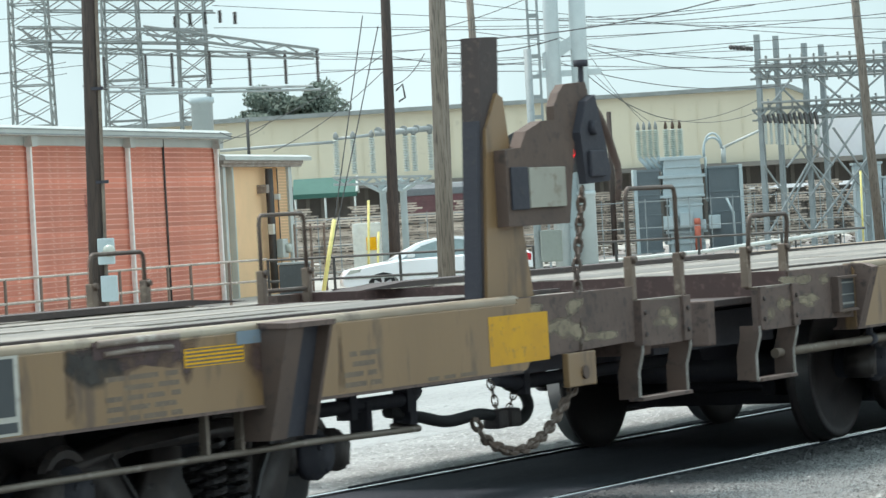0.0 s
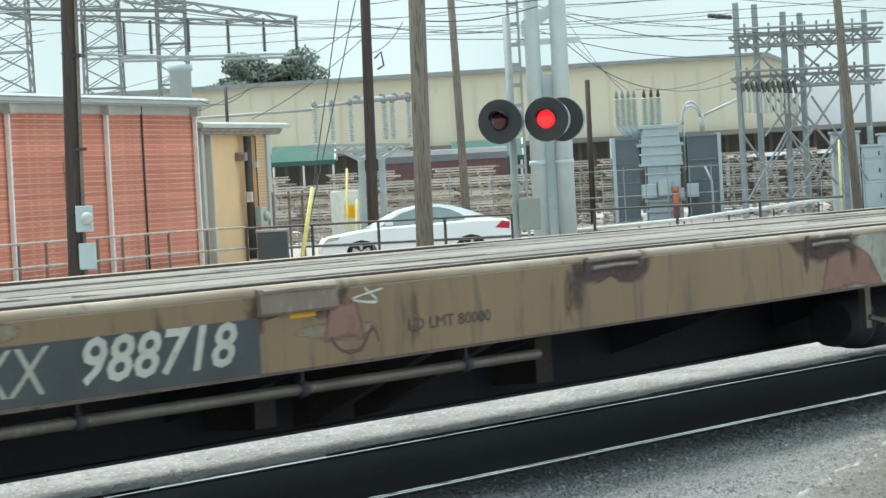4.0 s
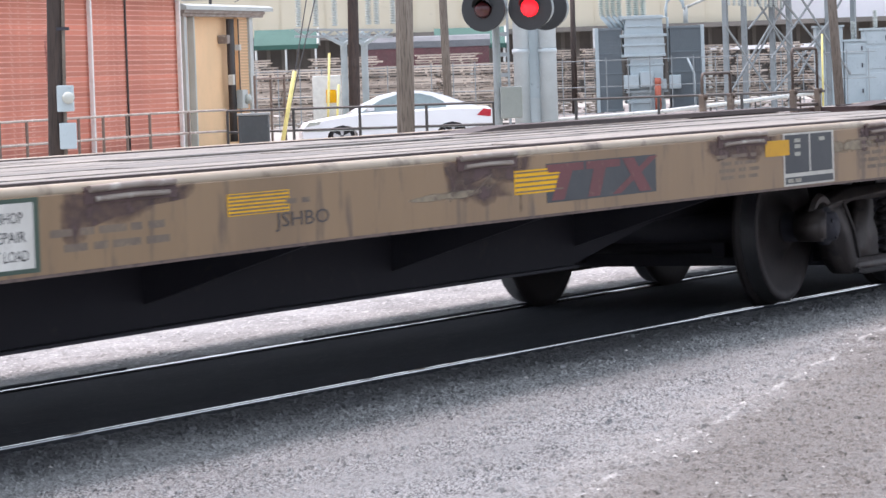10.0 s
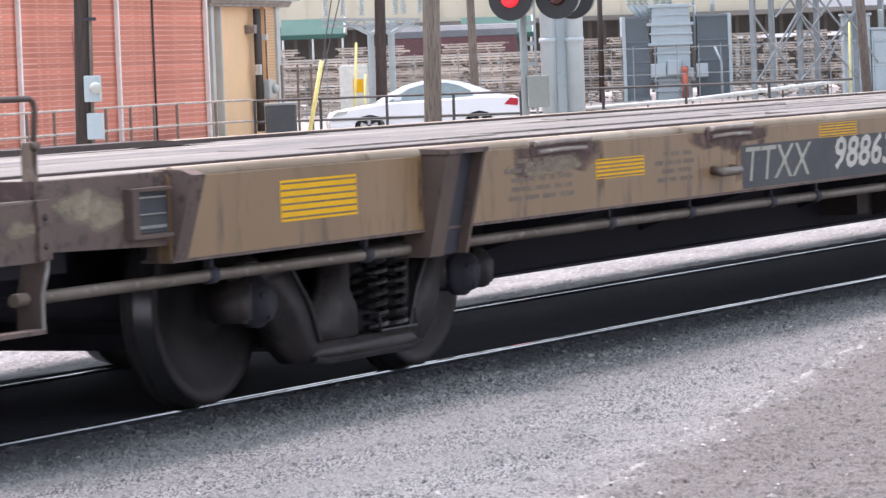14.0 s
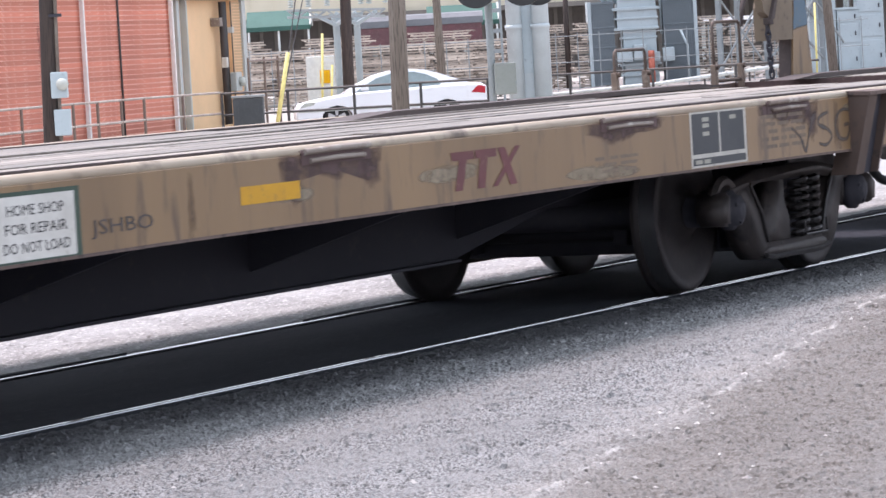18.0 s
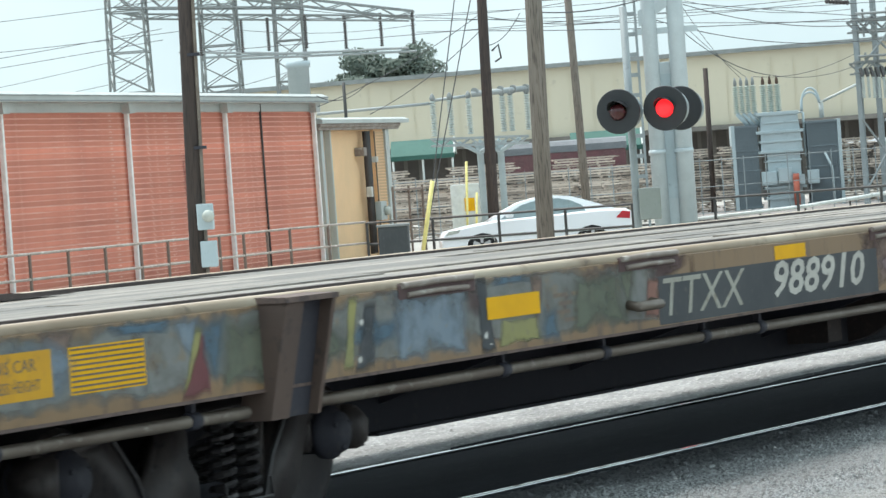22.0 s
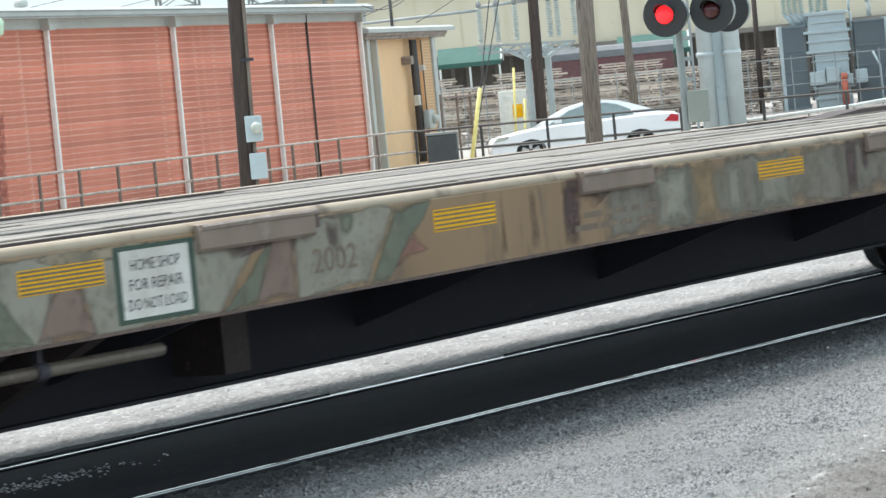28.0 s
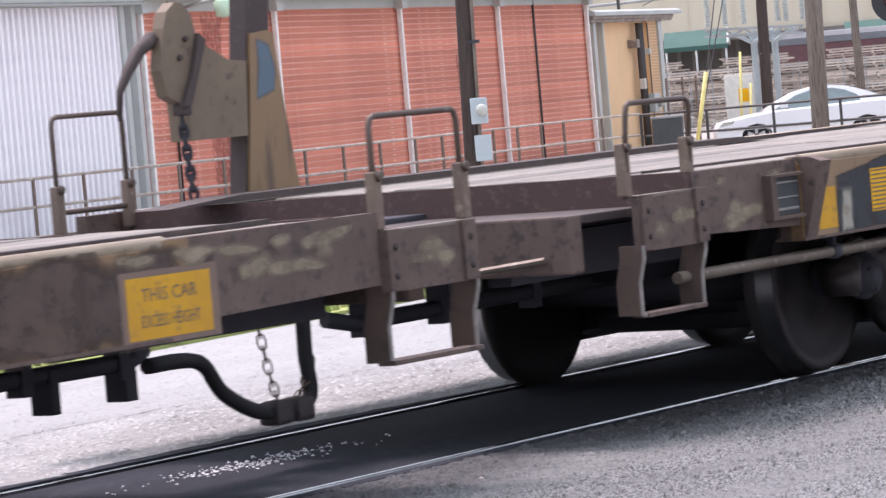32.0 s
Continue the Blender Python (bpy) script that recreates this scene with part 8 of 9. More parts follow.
def worn_patches(car, seed):
    """Maroon stains hanging round the lashing covers, rust runs and bare patches."""
    rnd = random.Random(seed)
    for v0, v1 in COVERS:
        e0, e1 = v0 - rnd.uniform(0.05, 0.16), v1 + rnd.uniform(0.04, 0.18)
        low = [(e1 + 0.03 - (e1 - e0 + 0.06) * q / 7, rnd.uniform(0.83, 0.91)) for q in range(1, 7)]
        decal(car, "cover_stain", [(e0 - 0.05, 0.975), (e1 + 0.05, 0.975), (e1 + 0.03, 0.92)] + low + [(e0 - 0.03, 0.92)], MAROONSTAIN, "dark maroon stain round a lashing cover")
        for side in (e0 + 0.06, e1 - 0.05):
            if rnd.random() < 0.5:
                d = rnd.uniform(0.12, 0.26)
                w = rnd.uniform(0.05, 0.11)
                decal(car, "rust_streak", [(side - w, 0.95), (side - w * 0.8, 0.95 - d * 0.8), (side, 0.95 - d), (side + w * 0.8, 0.95 - d * 0.7), (side + w, 0.95)], MAROONSTAIN, "maroon run below a cover", 0.0015)
    for k in range(9):
        v = rnd.uniform(1.2, 24.5)
        w = rnd.uniform(0.04, 0.12)
        decal(car, "rust_streak", [(v, 0.695), (v + w, 0.695), (v + w * 0.8, 0.965), (v + 0.2 * w, 0.965)], surf("rust_wash", (0.19, 0.12, 0.075), (0.15, 0.095, 0.06), None, 0.75) if "rust_wash" not in bpy.data.materials else bpy.data.materials["rust_wash"], "vertical rust streak")
    for k in range(6):
        v = rnd.uniform(1.2, 24.5)
        decal(car, "flaked_paint", blob(v, rnd.uniform(0.72, 0.95), rnd.uniform(0.15, 0.5), rnd.uniform(0.02, 0.05), rnd.random()), FLAKE, "faded chalky paint", 0.0005)


def mural(car, v0, v1, seed, ground, tints, n):
    """A faded sprayed piece: a worn ground with smaller drips and clouds of colour."""
    rnd = random.Random(seed)
    v = v0
    while v < v1:
        w = min(rnd.uniform(0.7, 1.2), v1 - v + 0.1)
        decal(car, "colour_wash", [(v - 0.08, 0.69), (v + w + 0.08, 0.69), (v + w + 0.05, 0.972), (v - 0.05, 0.972)], ground, "worn sprayed ground colour", 0.0002)
        v += w
    for k in range(n):
        v = rnd.uniform(v0 + 0.1, v1 - 0.1)
        m = tints[k % len(tints)]
        if rnd.random() < 0.5:
            w, z = rnd.uniform(0.05, 0.14), rnd.uniform(0.7, 0.85)
            decal(car, "colour_wash", [(v - w, 0.968), (v + w, 0.968), (v + w * 0.7, (0.968 + z) / 2), (v + rnd.uniform(-0.5, 0.5) * w, z), (v - w * 0.8, (0.968 + z) / 2)], m, "sprayed drip of colour", 0.0025)
        else:
            decal(car, "colour_wash", blob(v, rnd.uniform(0.74, 0.93), rnd.uniform(0.08, 0.3), rnd.uniform(0.04, 0.1), rnd.random()), m, "sprayed cloud of colour", 0.0025)


def curl(car, pts, w, material, label):
    """A sprayed line of even width along (v, z) points."""
    LIFT[0] = (LIFT[0] + 1) % 12
    bm = B()
    y = -HALF - 0.0017 - LIFT[0] * 0.000025
    wear = bm.verts.layers.float.new("wear")
    P = [Vector((-v, z)) for v, z in pts]
    fine = []
    for i in range(len(P) - 1):
        p0, p1, p2, p3 = P[max(i - 1, 0)], P[i], P[i + 1], P[min(i + 2, len(P) - 1)]
        for j in range(5):
            f = j / 5
            fine.append(0.5 * ((2 * p1) + (p2 - p0) * f + (2 * p0 - 5 * p1 + 4 * p2 - p3) * f * f + (3 * p1 - p0 - 3 * p2 + p3) * f ** 3))
    fine.append(P[-1])
    rows = []
    for i, q in enumerate(fine):
        d = (fine[min(i + 1, len(fine) - 1)] - fine[max(i - 1, 0)])
        d = d.normalized() if d.length else Vector((1, 0))
        n = Vector((-d.y, d.x)) * w / 2 * (1 - 0.35 * abs(2 * i / (len(fine) - 1) - 1))
        row = [bm.verts.new((q.x + f * n.x, y, q.y + f * n.y)) for f in (-1.15, 0, 1.15)]
        row[0][wear], row[1][wear], row[2][wear] = 0.0, 0.6, 0.0
        rows.append(row)
    for (a, m, b), (c, e, d) in zip(rows, rows[1:]):
        bm.faces.new((a, c, e, m))
        bm.faces.new((m, e, d, b))
    bmesh.ops.recalc_face_normals(bm, faces=bm.faces)
    part("sprayed_line", bm, feathered(material), car, label)


def lashing_flap(car, v0, v1, drop=0.1):
    """A dusty folded cover that hangs over the deck edge."""
    bm = B()
    prism(bm, [(-HALF + 0.03, 1.001), (-HALF - 0.01, 0.992), (-HALF - 0.02, 0.975), (-HALF - 0.022, 1.0 - drop), (-HALF - 0.014, 0.988 - drop), (-HALF - 0.002, 0.988 - drop)], "x", -v1, -v0)
    flap = part("lashing_flap", bm, FLAPDUST, car, "dusty brown folded lashing cover")
    bm = B()
    tube(bm, [(-v1 + 0.02, -HALF - 0.016, 0.982), (-(v0 + v1) / 2, -HALF - 0.018, 0.986), (-v0 - 0.02, -HALF - 0.016, 0.982)], 0.012, 6)
    part("flap_rod", bm, CASING, flap, "pale worn rod")


def dress_cars(cars):
    for i, car in enumerate(cars):
        worn_patches(car, 60 + i)
        if i:
            placard(car, -0.18 if i == 3 else 0.0)
    c1, c2, c3, c4, c5 = cars[1:]
    # --- first full car: big painted piece, 988718
    striped_film(c1, 3.2, 3.62, 0.86, 0.93, 5)
    decal(c1, "reflective_film", rect(0.64, 1.2, 0.715, 0.925), YELLOW_FADED, "plain yellow film")
    logo_box(c1, 6.8, 8.0, 0.725, 0.905, SLATE, surf("cream_ink", (0.5, 0.42, 0.28), (0.42, 0.35, 0.24)))
    for z in (0.765, 0.79, 0.815, 0.84):
        decal(c1, "emblem_stripe", rect(7.0, 7.7, z - 0.004, z + 0.004), DUSKBLUE, "dark stripe across the emblem", 0.002)
    decal(c1, "painted_band", rect(7.05, 7.75, 0.90, 0.965), TEAL, "teal sprayed band")
    decal(c1, "brown_shape", rect(7.76, 7.88, 0.89, 0.965), BROWNPINK, "red-brown sprayed patch", 0.001)
    decal(c1, "pale_ground", rect(9.5, 11.4, 0.69, 0.972), PALE, "pale grey sprayed ground")
    decal(c1, "brown_shape", [(11.75, 0.69), (11.65, 0.86), (11.42, 0.94), (11.2, 0.93), (11.0, 0.85), (10.83, 0.69)], BROWNPINK, "red-brown sprayed hump", 0.001)
    decal(c1, "cover_stain", [(11.15, 0.972), (11.2, 0.9), (11.5, 0.86), (12.0, 0.87), (12.2, 0.972)], MAROONSTAIN, "dark smear below the deck edge", 0.002)
    decal(c1, "teal_shape", [(9.68, 0.972), (9.0, 0.972), (9.1, 0.9), (9.25, 0.84), (9.42, 0.70), (9.52, 0.86)], TEAL, "teal sprayed shape", 0.0015)
    decal(c1, "teal_shape", [(9.02, 0.87), (8.6, 0.85), (8.7, 0.74), (8.78, 0.69), (8.9, 0.69)], TEAL, "teal sprayed shape", 0.0015)
    decal(c1, "teal_shape", [(8.68, 0.972), (8.1, 0.972), (8.18, 0.86), (8.42, 0.69), (8.56, 0.70), (8.66, 0.84)], TEAL, "teal sprayed shape", 0.0015)
    decal(c1, "brown_shape", [(10.02, 0.69), (9.92, 0.85), (9.76, 0.955), (9.62, 0.95), (9.5, 0.85), (9.44, 0.69)], BROWNPINK, "red-brown sprayed arch", 0.0025)
    decal(c1, "brown_shape", [(9.22, 0.8), (9.32, 0.9), (9.2, 0.93), (9.02, 0.88), (8.93, 0.78), (8.88, 0.69), (9.06, 0.69)], BROWNPINK, "red-brown sprayed arch", 0.0025)
    decal(c1, "brown_shape", [(8.78, 0.69), (8.66, 0.80), (8.56, 0.77), (8.48, 0.69)], BROWNPINK, "red-brown sprayed wedge", 0.0025)
    decal(c1, "pale_shape", [(9.98, 0.69), (9.86, 0.86), (9.77, 0.91), (9.67, 0.85), (9.59, 0.69)], PALE, "pale inner arch", 0.0035)
    decal(c1, "pale_shape", [(9.46, 0.69), (9.24, 0.81), (9.08, 0.69)], PALE, "pale sprayed wedge", 0.0035)
    decal(c1, "arch_shape", [(9.83, 0.69), (9.8, 0.8), (9.76, 0.87), (9.7, 0.8), (9.66, 0.69)], SLATE, "dark inner arch", 0.0045)
    decal(c1, "reflective_film", rect(8.66, 9.05, 0.845, 0.895), YELLOW_FADED, "faded yellow film")
    curl(c1, [(9.98, 0.695), (9.87, 0.85), (9.77, 0.92), (9.67, 0.86), (9.58, 0.695)], 0.03, OFFWHITE, "white sprayed outline")
    curl(c1, [(9.48, 0.695), (9.32, 0.77), (9.24, 0.82), (9.16, 0.76), (9.08, 0.70)], 0.025, OFFWHITE, "white sprayed outline")
    curl(c1, [(8.42, 0.695), (8.24, 0.8), (8.13, 0.88), (8.09, 0.965)], 0.03, OFFWHITE, "white sprayed line")
    curl(c1, [(8.02, 0.695), (7.98, 0.85), (7.89, 0.965)], 0.025, OFFWHITE, "white sprayed line")
    curl(c1, [(10.66, 0.695), (10.44, 0.81), (10.36, 0.88), (10.31, 0.965)], 0.022, MAROON, "maroon sprayed line")
    for k in range(5):
        v = 10.06 + 0.06 * k
        curl(c1, [(v, 0.84), (v + 0.03, 0.79), (v + 0.01, 0.76)], 0.04, SLATE, "dark sprayed scribble")
    number_box(c1, "988718", 17.44, 19.9, 0.63)
    decal(c1, "reflective_film", rect(20.9, 21.42, 0.83, 0.915), YELLOW_FADED, "faded yellow film")
    stencil_lines(c1, 20.4, 20.85, 0.74, 0.9, 4, 5)
    words(c1, "LD LMT 80000", 15.87, 0.79, 0.06, INK, 0.004, 0, 1, (0.74, 0.05))
    decal(c1, "reflective_film", rect(17.0, 17.2, 0.87, 0.93), YELLOW, "small yellow film")
    decal(c1, "red_tag", [(16.6, 0.75), (16.95, 0.76), (16.9, 0.93), (16.65, 0.93)], BROWNPINK, "red-brown sprayed tag")
    curl(c1, [(16.9, 0.78), (16.8, 0.72), (16.65, 0.72), (16.55, 0.8), (16.5, 0.74)], 0.02, MAROON, "maroon sprayed scrawl")
    curl(c1, [(16.6, 0.96), (16.5, 0.9), (16.7, 0.92), (16.45, 0.95)], 0.018, OFFWHITE, "white sprayed star")
    decal(c1, "reflective_film", [(23.6, 0.76), (24.1, 0.74), (24.05, 0.93), (23.7, 0.94)], YELLOW_FADED, "faded yellow film")
    curl(c1, [(23.86, 0.96), (23.8, 0.83), (23.7, 0.8), (23.55, 0.84), (23.5, 0.93), (23.45, 0.82), (23.35, 0.76), (23.2, 0.78), (23.1, 0.86), (23.05, 0.95)], 0.05, PALE, "pale sprayed loop")
    curl(c1, [(22.5, 0.92), (22.42, 0.78), (22.3, 0.74), (22.2, 0.8), (22.15, 0.93), (22.1, 0.78), (22.0, 0.72), (21.9, 0.8), (21.85, 0.95)], 0.05, PALE, "pale sprayed loop")
    curl(c1, [(23.0, 0.82), (22.85, 0.75), (22.75, 0.72), (22.6, 0.75), (22.5, 0.84)], 0.05, PALE, "pale sprayed loop")
    stencil_lines(c1, 3.65, 4.15, 0.69, 0.87, 5, 31)
    stencil_lines(c1, 2.15, 2.45, 0.7, 0.86, 4, 32)
    stencil_lines(c1, 1.3, 1.76, 0.685, 0.715, 1, 33)
    decal(c1, "rust_bloom", [(4.4, 0.97), (4.05, 0.97), (4.02, 0.86), (4.15, 0.81), (4.32, 0.83), (4.42, 0.9)], SOOT, "black smear below the deck edge", 0.002)
    decal(c1, "cover_stain", [(2.7, 0.97), (3.2, 0.97), (3.22, 0.86), (3.12, 0.74), (2.9, 0.7), (2.72, 0.7)], MAROONSTAIN, "dark stain beside the bracket", 0.0015)
    decal(c1, "deck_tab", rect(3.04, 3.25, 0.925, 0.975), BLUEGREY, "blue-grey painted tab", 0.006)
    for v0, v1 in ((16.85, 17.45), (19.52, 20.2), (21.4, 22.1), (24.1, 24.8)):
        lashing_flap(c1, v0, v1)
    # --- second car 988637
    striped_film(c2, 1.5, 2.15, 0.80, 0.885, 4)
    excess_sign(c2, 0.98, 1.46, 0.75, 0.905)
    striped_film(c2, 7.98, 8.48, 0.80, 0.905, 5)
    logo_box(c2, 6.97, 8.16, 0.75, 0.925, SLATE, MAROON)
    curl(c2, [(8.6, 0.88), (8.75, 0.84), (8.7, 0.9), (8.9, 0.82), (9.0, 0.89), (9.1, 0.8)], 0.014, STENCIL, "scribbled dark tag")
    decal(c2, "reflective_film", rect(5.3, 5.62, 0.86, 0.94), YELLOW_FADED, "faded yellow film", 0.004)
    stencil_lines(c2, 3.7, 4.35, 0.74, 0.93, 5, 9)
    stencil_lines(c2, 5.7, 6.3, 0.76, 0.9, 4, 10)
    number_box(c2, "988637")
    striped_film(c2, 18.2, 18.72, 0.885, 0.957, 5)
    decal(c2, "reflective_film", rect(16.1, 16.5, 0.86, 0.93), YELLOW_FADED, "faded yellow film")
    curl(c2, [(16.98, 0.92), (17.0, 0.8), (16.82, 0.72), (16.64, 0.8), (16.66, 0.92), (16.82, 0.95), (16.98, 0.92)], 0.016, STENCIL, "faded round shield outline")
    striped_film(c2, 20.87, 21.39, 0.795, 0.885, 5)
    stencil_lines(c2, 21.6, 22.3, 0.73, 0.93, 5, 11)
    stencil_lines(c2, 20.3, 20.75, 0.74, 0.9, 4, 12)
    words(c2, "LD LMT 80000", 15.77, 0.80, 0.06, INK, 0.004, 0, 1, (0.74, 0.05))
    repair_sign(c2, 12.25, 12.73, 0.72, 0.95)
    striped_film(c2, 13.22, 13.67, 0.81, 0.905, 5)
    stencil_lines(c2, 11.35, 12.15, 0.75, 0.86, 2, 14)
    words(c2, "JSHBO", 10.36, 0.79, 0.1, INK, 0.004, 0, 1, (0.43, 0.075))
    decal(c2, "cover_stain", [(8.5, 0.8), (8.55, 0.87), (9.05, 0.9), (9.1, 0.82), (8.8, 0.76)], MAROONSTAIN, "dark smudge beside the film")
    striped_film(c2, 10.46, 10.93, 0.83, 0.915, 6)
    stencil_lines(c2, 10.25, 10.5, 0.85, 0.89, 1, 15)
    striped_film(c2, 23.6, 24.2, 0.76, 0.92, 6)
    # --- third car 988910
    decal(c3, "reflective_film", rect(1.28, 1.78, 0.74, 0.915), YELLOW, "yellow film with a dark smear")
    excess_sign(c3, 0.68, 1.22, 0.735, 0.895)
    for v in (1.86, 2.02, 2.26, 2.46):
        curl(c3, [(v + 0.04, 0.71), (v, 0.85), (v - 0.02, 0.95)], 0.07, PALEBLUE, "pale blue sprayed stroke")
    curl(c3, [(2.48, 0.93), (2.36, 0.9), (2.2, 0.94)], 0.06, PALEBLUE, "pale blue sprayed stroke")
    curl(c3, [(2.26, 0.74), (2.1, 0.76), (2.0, 0.72)], 0.05, PALEBLUE, "pale blue sprayed stroke")
    decal(c3, "paper_square", rect(1.87, 2.08, 0.815, 0.875), OFFWHITE, "small torn white sticker")
    decal(c3, "cover_stain", [(1.28, 0.91), (1.5, 0.92), (1.72, 0.86), (1.6, 0.8), (1.4, 0.82)], INK, "dark smear over the film", 0.006)
    curl(c3, [(3.9, 0.84), (3.78, 0.78), (3.72, 0.71), (3.66, 0.8), (3.58, 0.9)], 0.03, INK, "dark sprayed letter")
    curl(c3, [(3.38, 0.9), (3.5, 0.88), (3.52, 0.84), (3.4, 0.81), (3.34, 0.77), (3.42, 0.73), (3.52, 0.74)], 0.03, INK, "dark sprayed letter")
    curl(c3, [(3.08, 0.9), (3.2, 0.9), (3.28, 0.84), (3.24, 0.76), (3.12, 0.75), (3.08, 0.82), (3.16, 0.82)], 0.03, INK, "dark sprayed letter")
    stencil_lines(c3, 3.7, 4.3, 0.74, 0.93, 5, 19)
    stencil_lines(c3, 5.8, 6.3, 0.73, 0.82, 3, 20)
    logo_box(c3, 7.08, 7.74, 0.735, 0.915, None, MAROON)
    decal(c3, "reflective_film", rect(9.04, 9.5, 0.80, 0.87), YELLOW_FADED, "faded yellow film")
    words(c3, "JSHBO", 10.35, 0.78, 0.1, INK, 0.004, 0, 1, (0.42, 0.07))
    repair_sign(c3, 10.66, 11.16, 0.705, 0.93)
    striped_film(c3, 12.06, 12.51, 0.81, 0.875, 5)
    striped_film(c3, 14.2, 14.75, 0.82, 0.90, 5)
    decal(c3, "pale_tag", blob(13.6, 0.9, 0.4, 0.05, 8), surf("pale_green_wash", (0.3, 0.3, 0.2), (0.27, 0.23, 0.14), (0.3, 0.22, 0.13), 0.7), "washed pale green tag")
    stencil_lines(c3, 11.24, 12.0, 0.735, 0.79, 2, 22)
    curl(c3, [(11.7, 0.74), (11.55, 0.85), (11.35, 0.74)], 0.02, PALE, "pale sprayed stroke")
    mural(c3, 14.7, 17.2, 5, TANBROWN, (OLIVE, VIOLET, TANBROWN, DUSKBLUE), 14)
    decal(c3, "colour_wash", [(16.3, 0.97), (16.95, 0.97), (16.9, 0.85), (16.6, 0.8), (16.35, 0.87)], VIOLET, "violet sprayed cloud", 0.003)
    decal(c3, "colour_wash", [(16.5, 0.72), (16.95, 0.71), (16.9, 0.83), (16.6, 0.84)], VIOLET, "violet sprayed cloud", 0.003)
    decal(c3, "colour_wash", [(15.6, 0.972), (16.3, 0.972), (16.2, 0.86), (15.9, 0.83), (15.65, 0.87)], DUSKBLUE, "dusk blue sprayed cloud", 0.003)
    decal(c3, "colour_wash", [(15.15, 0.972), (15.7, 0.972), (15.5, 0.88), (15.35, 0.85)], PINKWASH, "pink sprayed wedge", 0.0035)
    decal(c3, "colour_wash", [(14.75, 0.972), (15.1, 0.972), (15.1, 0.86), (14.9, 0.84)], DUSKBLUE, "dusk blue sprayed cloud", 0.003)
    rq = random.Random(12)
    for k in range(16):
        v = 14.8 + 0.15 * k
        curl(c3, [(v, rq.uniform(0.88, 0.93)), (v + rq.uniform(-0.04, 0.04), 0.84), (v + rq.uniform(-0.05, 0.05), rq.uniform(0.74, 0.8))], rq.uniform(0.02, 0.04), OLIVE, "yellow-green sprayed drip")
    words(c3, "LD LMT 80000", 15.76, 0.81, 0.06, INK, 0.008, 0, 1, (0.74, 0.05))
    striped_film(c3, 16.72, 17.19, 0.815, 0.905, 6)
    for k in range(6):
        v = 13.25 + 0.13 * k
        curl(c3, [(v, rq.uniform(0.92, 0.96)), (v + 0.02, 0.9), (v - 0.02, rq.uniform(0.84, 0.88))], 0.05, OLIVE, "faded green sprayed drip")
    number_box(c3, "988910", 17.35, 19.8)
    decal(c3, "reflective_film", rect(18.2, 18.55, 0.89, 0.955), YELLOW, "yellow film", 0.003)
    decal(c3, "reflective_film", rect(20.9, 21.35, 0.8, 0.89), YELLOW, "yellow film", 0.012)
    mural(c3, 19.85, 24.95, 6, SMOKE, (DUSKBLUE, BLUEGREY, GREENGREY, SMOKE, TANBROWN), 16)
    for pts, paint, what in (([(22.92, 0.955), (23.3, 0.94), (23.34, 0.67), (22.96, 0.68)], GREENGREY, "grey-green rounded field"), ([(23.6, 0.96), (24.02, 0.96), (23.98, 0.92), (23.64, 0.91)], DUSKBLUE, "blue band under the deck edge"),
                             ([(21.5, 0.675), (22.12, 0.675), (22.1, 0.972), (21.48, 0.972)], BLUEGREY, "blue-grey sprayed panel"),
                             ([(20.72, 0.66), (20.9, 0.66), (20.88, 0.84), (20.74, 0.83)], DUSKBLUE, "blue upright"), ([(20.1, 0.7), (20.66, 0.69), (20.6, 0.93), (20.13, 0.94)], GREENGREY, "faded green field"),
                             ([(20.95, 0.93), (21.3, 0.93), (21.28, 0.972), (20.95, 0.972)], DUSKBLUE, "blue band")):
        decal(c3, "colour_wash", pts, paint, what, 0.003)
    for pts, paint, what in (([(23.48, 0.71), (23.58, 0.68), (23.46, 0.93), (23.41, 0.93)], OLIVE, "yellow stripe beside the flame"), ([(22.25, 0.67), (22.41, 0.665), (22.3, 0.945), (22.2, 0.945)], SLATE, "dark slanting stripe"),
                             ([(22.41, 0.68), (22.49, 0.68), (22.41, 0.965), (22.34, 0.965)], OLIVE, "yellow slanting stripe"), ([(21.28, 0.655), (21.42, 0.655), (21.42, 0.975), (21.34, 0.975)], SLATE, "dark upright stripe"),
                             ([(20.9, 0.69), (21.28, 0.68), (21.24, 0.8), (20.92, 0.79)], OLIVE, "yellow patch below the film"), ([(19.8, 0.7), (19.95, 0.71), (19.9, 0.9), (19.78, 0.88)], BROWNPINK, "red-brown splash")):
        decal(c3, "green_shape" if paint is OLIVE else "brown_shape", pts, paint, what, 0.005)
    for v, z in ((22.33, 0.86), (22.36, 0.72), (21.37, 0.74), (21.33, 0.69)):
        decal(c3, "pale_shape", blob(v, z, 0.025, 0.02, int(v * 100), 14), OFFWHITE, "small white drip", 0.008)
    stencil_lines(c3, 21.62, 22.02, 0.74, 0.9, 5, 35, SLATE)
    decal(c3, "red_flame", [(23.38, 0.665), (23.59, 0.665), (23.45, 0.86), (23.41, 0.945)], MAROON, "red sprayed flame", 0.006)
    striped_film(c3, 23.79, 24.24, 0.745, 0.905, 9)
    excess_sign(c3, 24.34, 24.8, 0.75, 0.91)
    stencil_lines(c3, 20.45, 20.8, 0.74, 0.88, 4, 23)
    # --- fourth car 988764
    striped_film(c4, 1.2, 1.67, 0.735, 0.915, 9)
    excess_sign(c4, 0.7, 1.14, 0.715, 0.87)
    stencil_lines(c4, 2.17, 2.5, 0.72, 0.88, 4, 41)
    stencil_lines(c4, 1.62, 1.95, 0.7, 0.73, 1, 42)
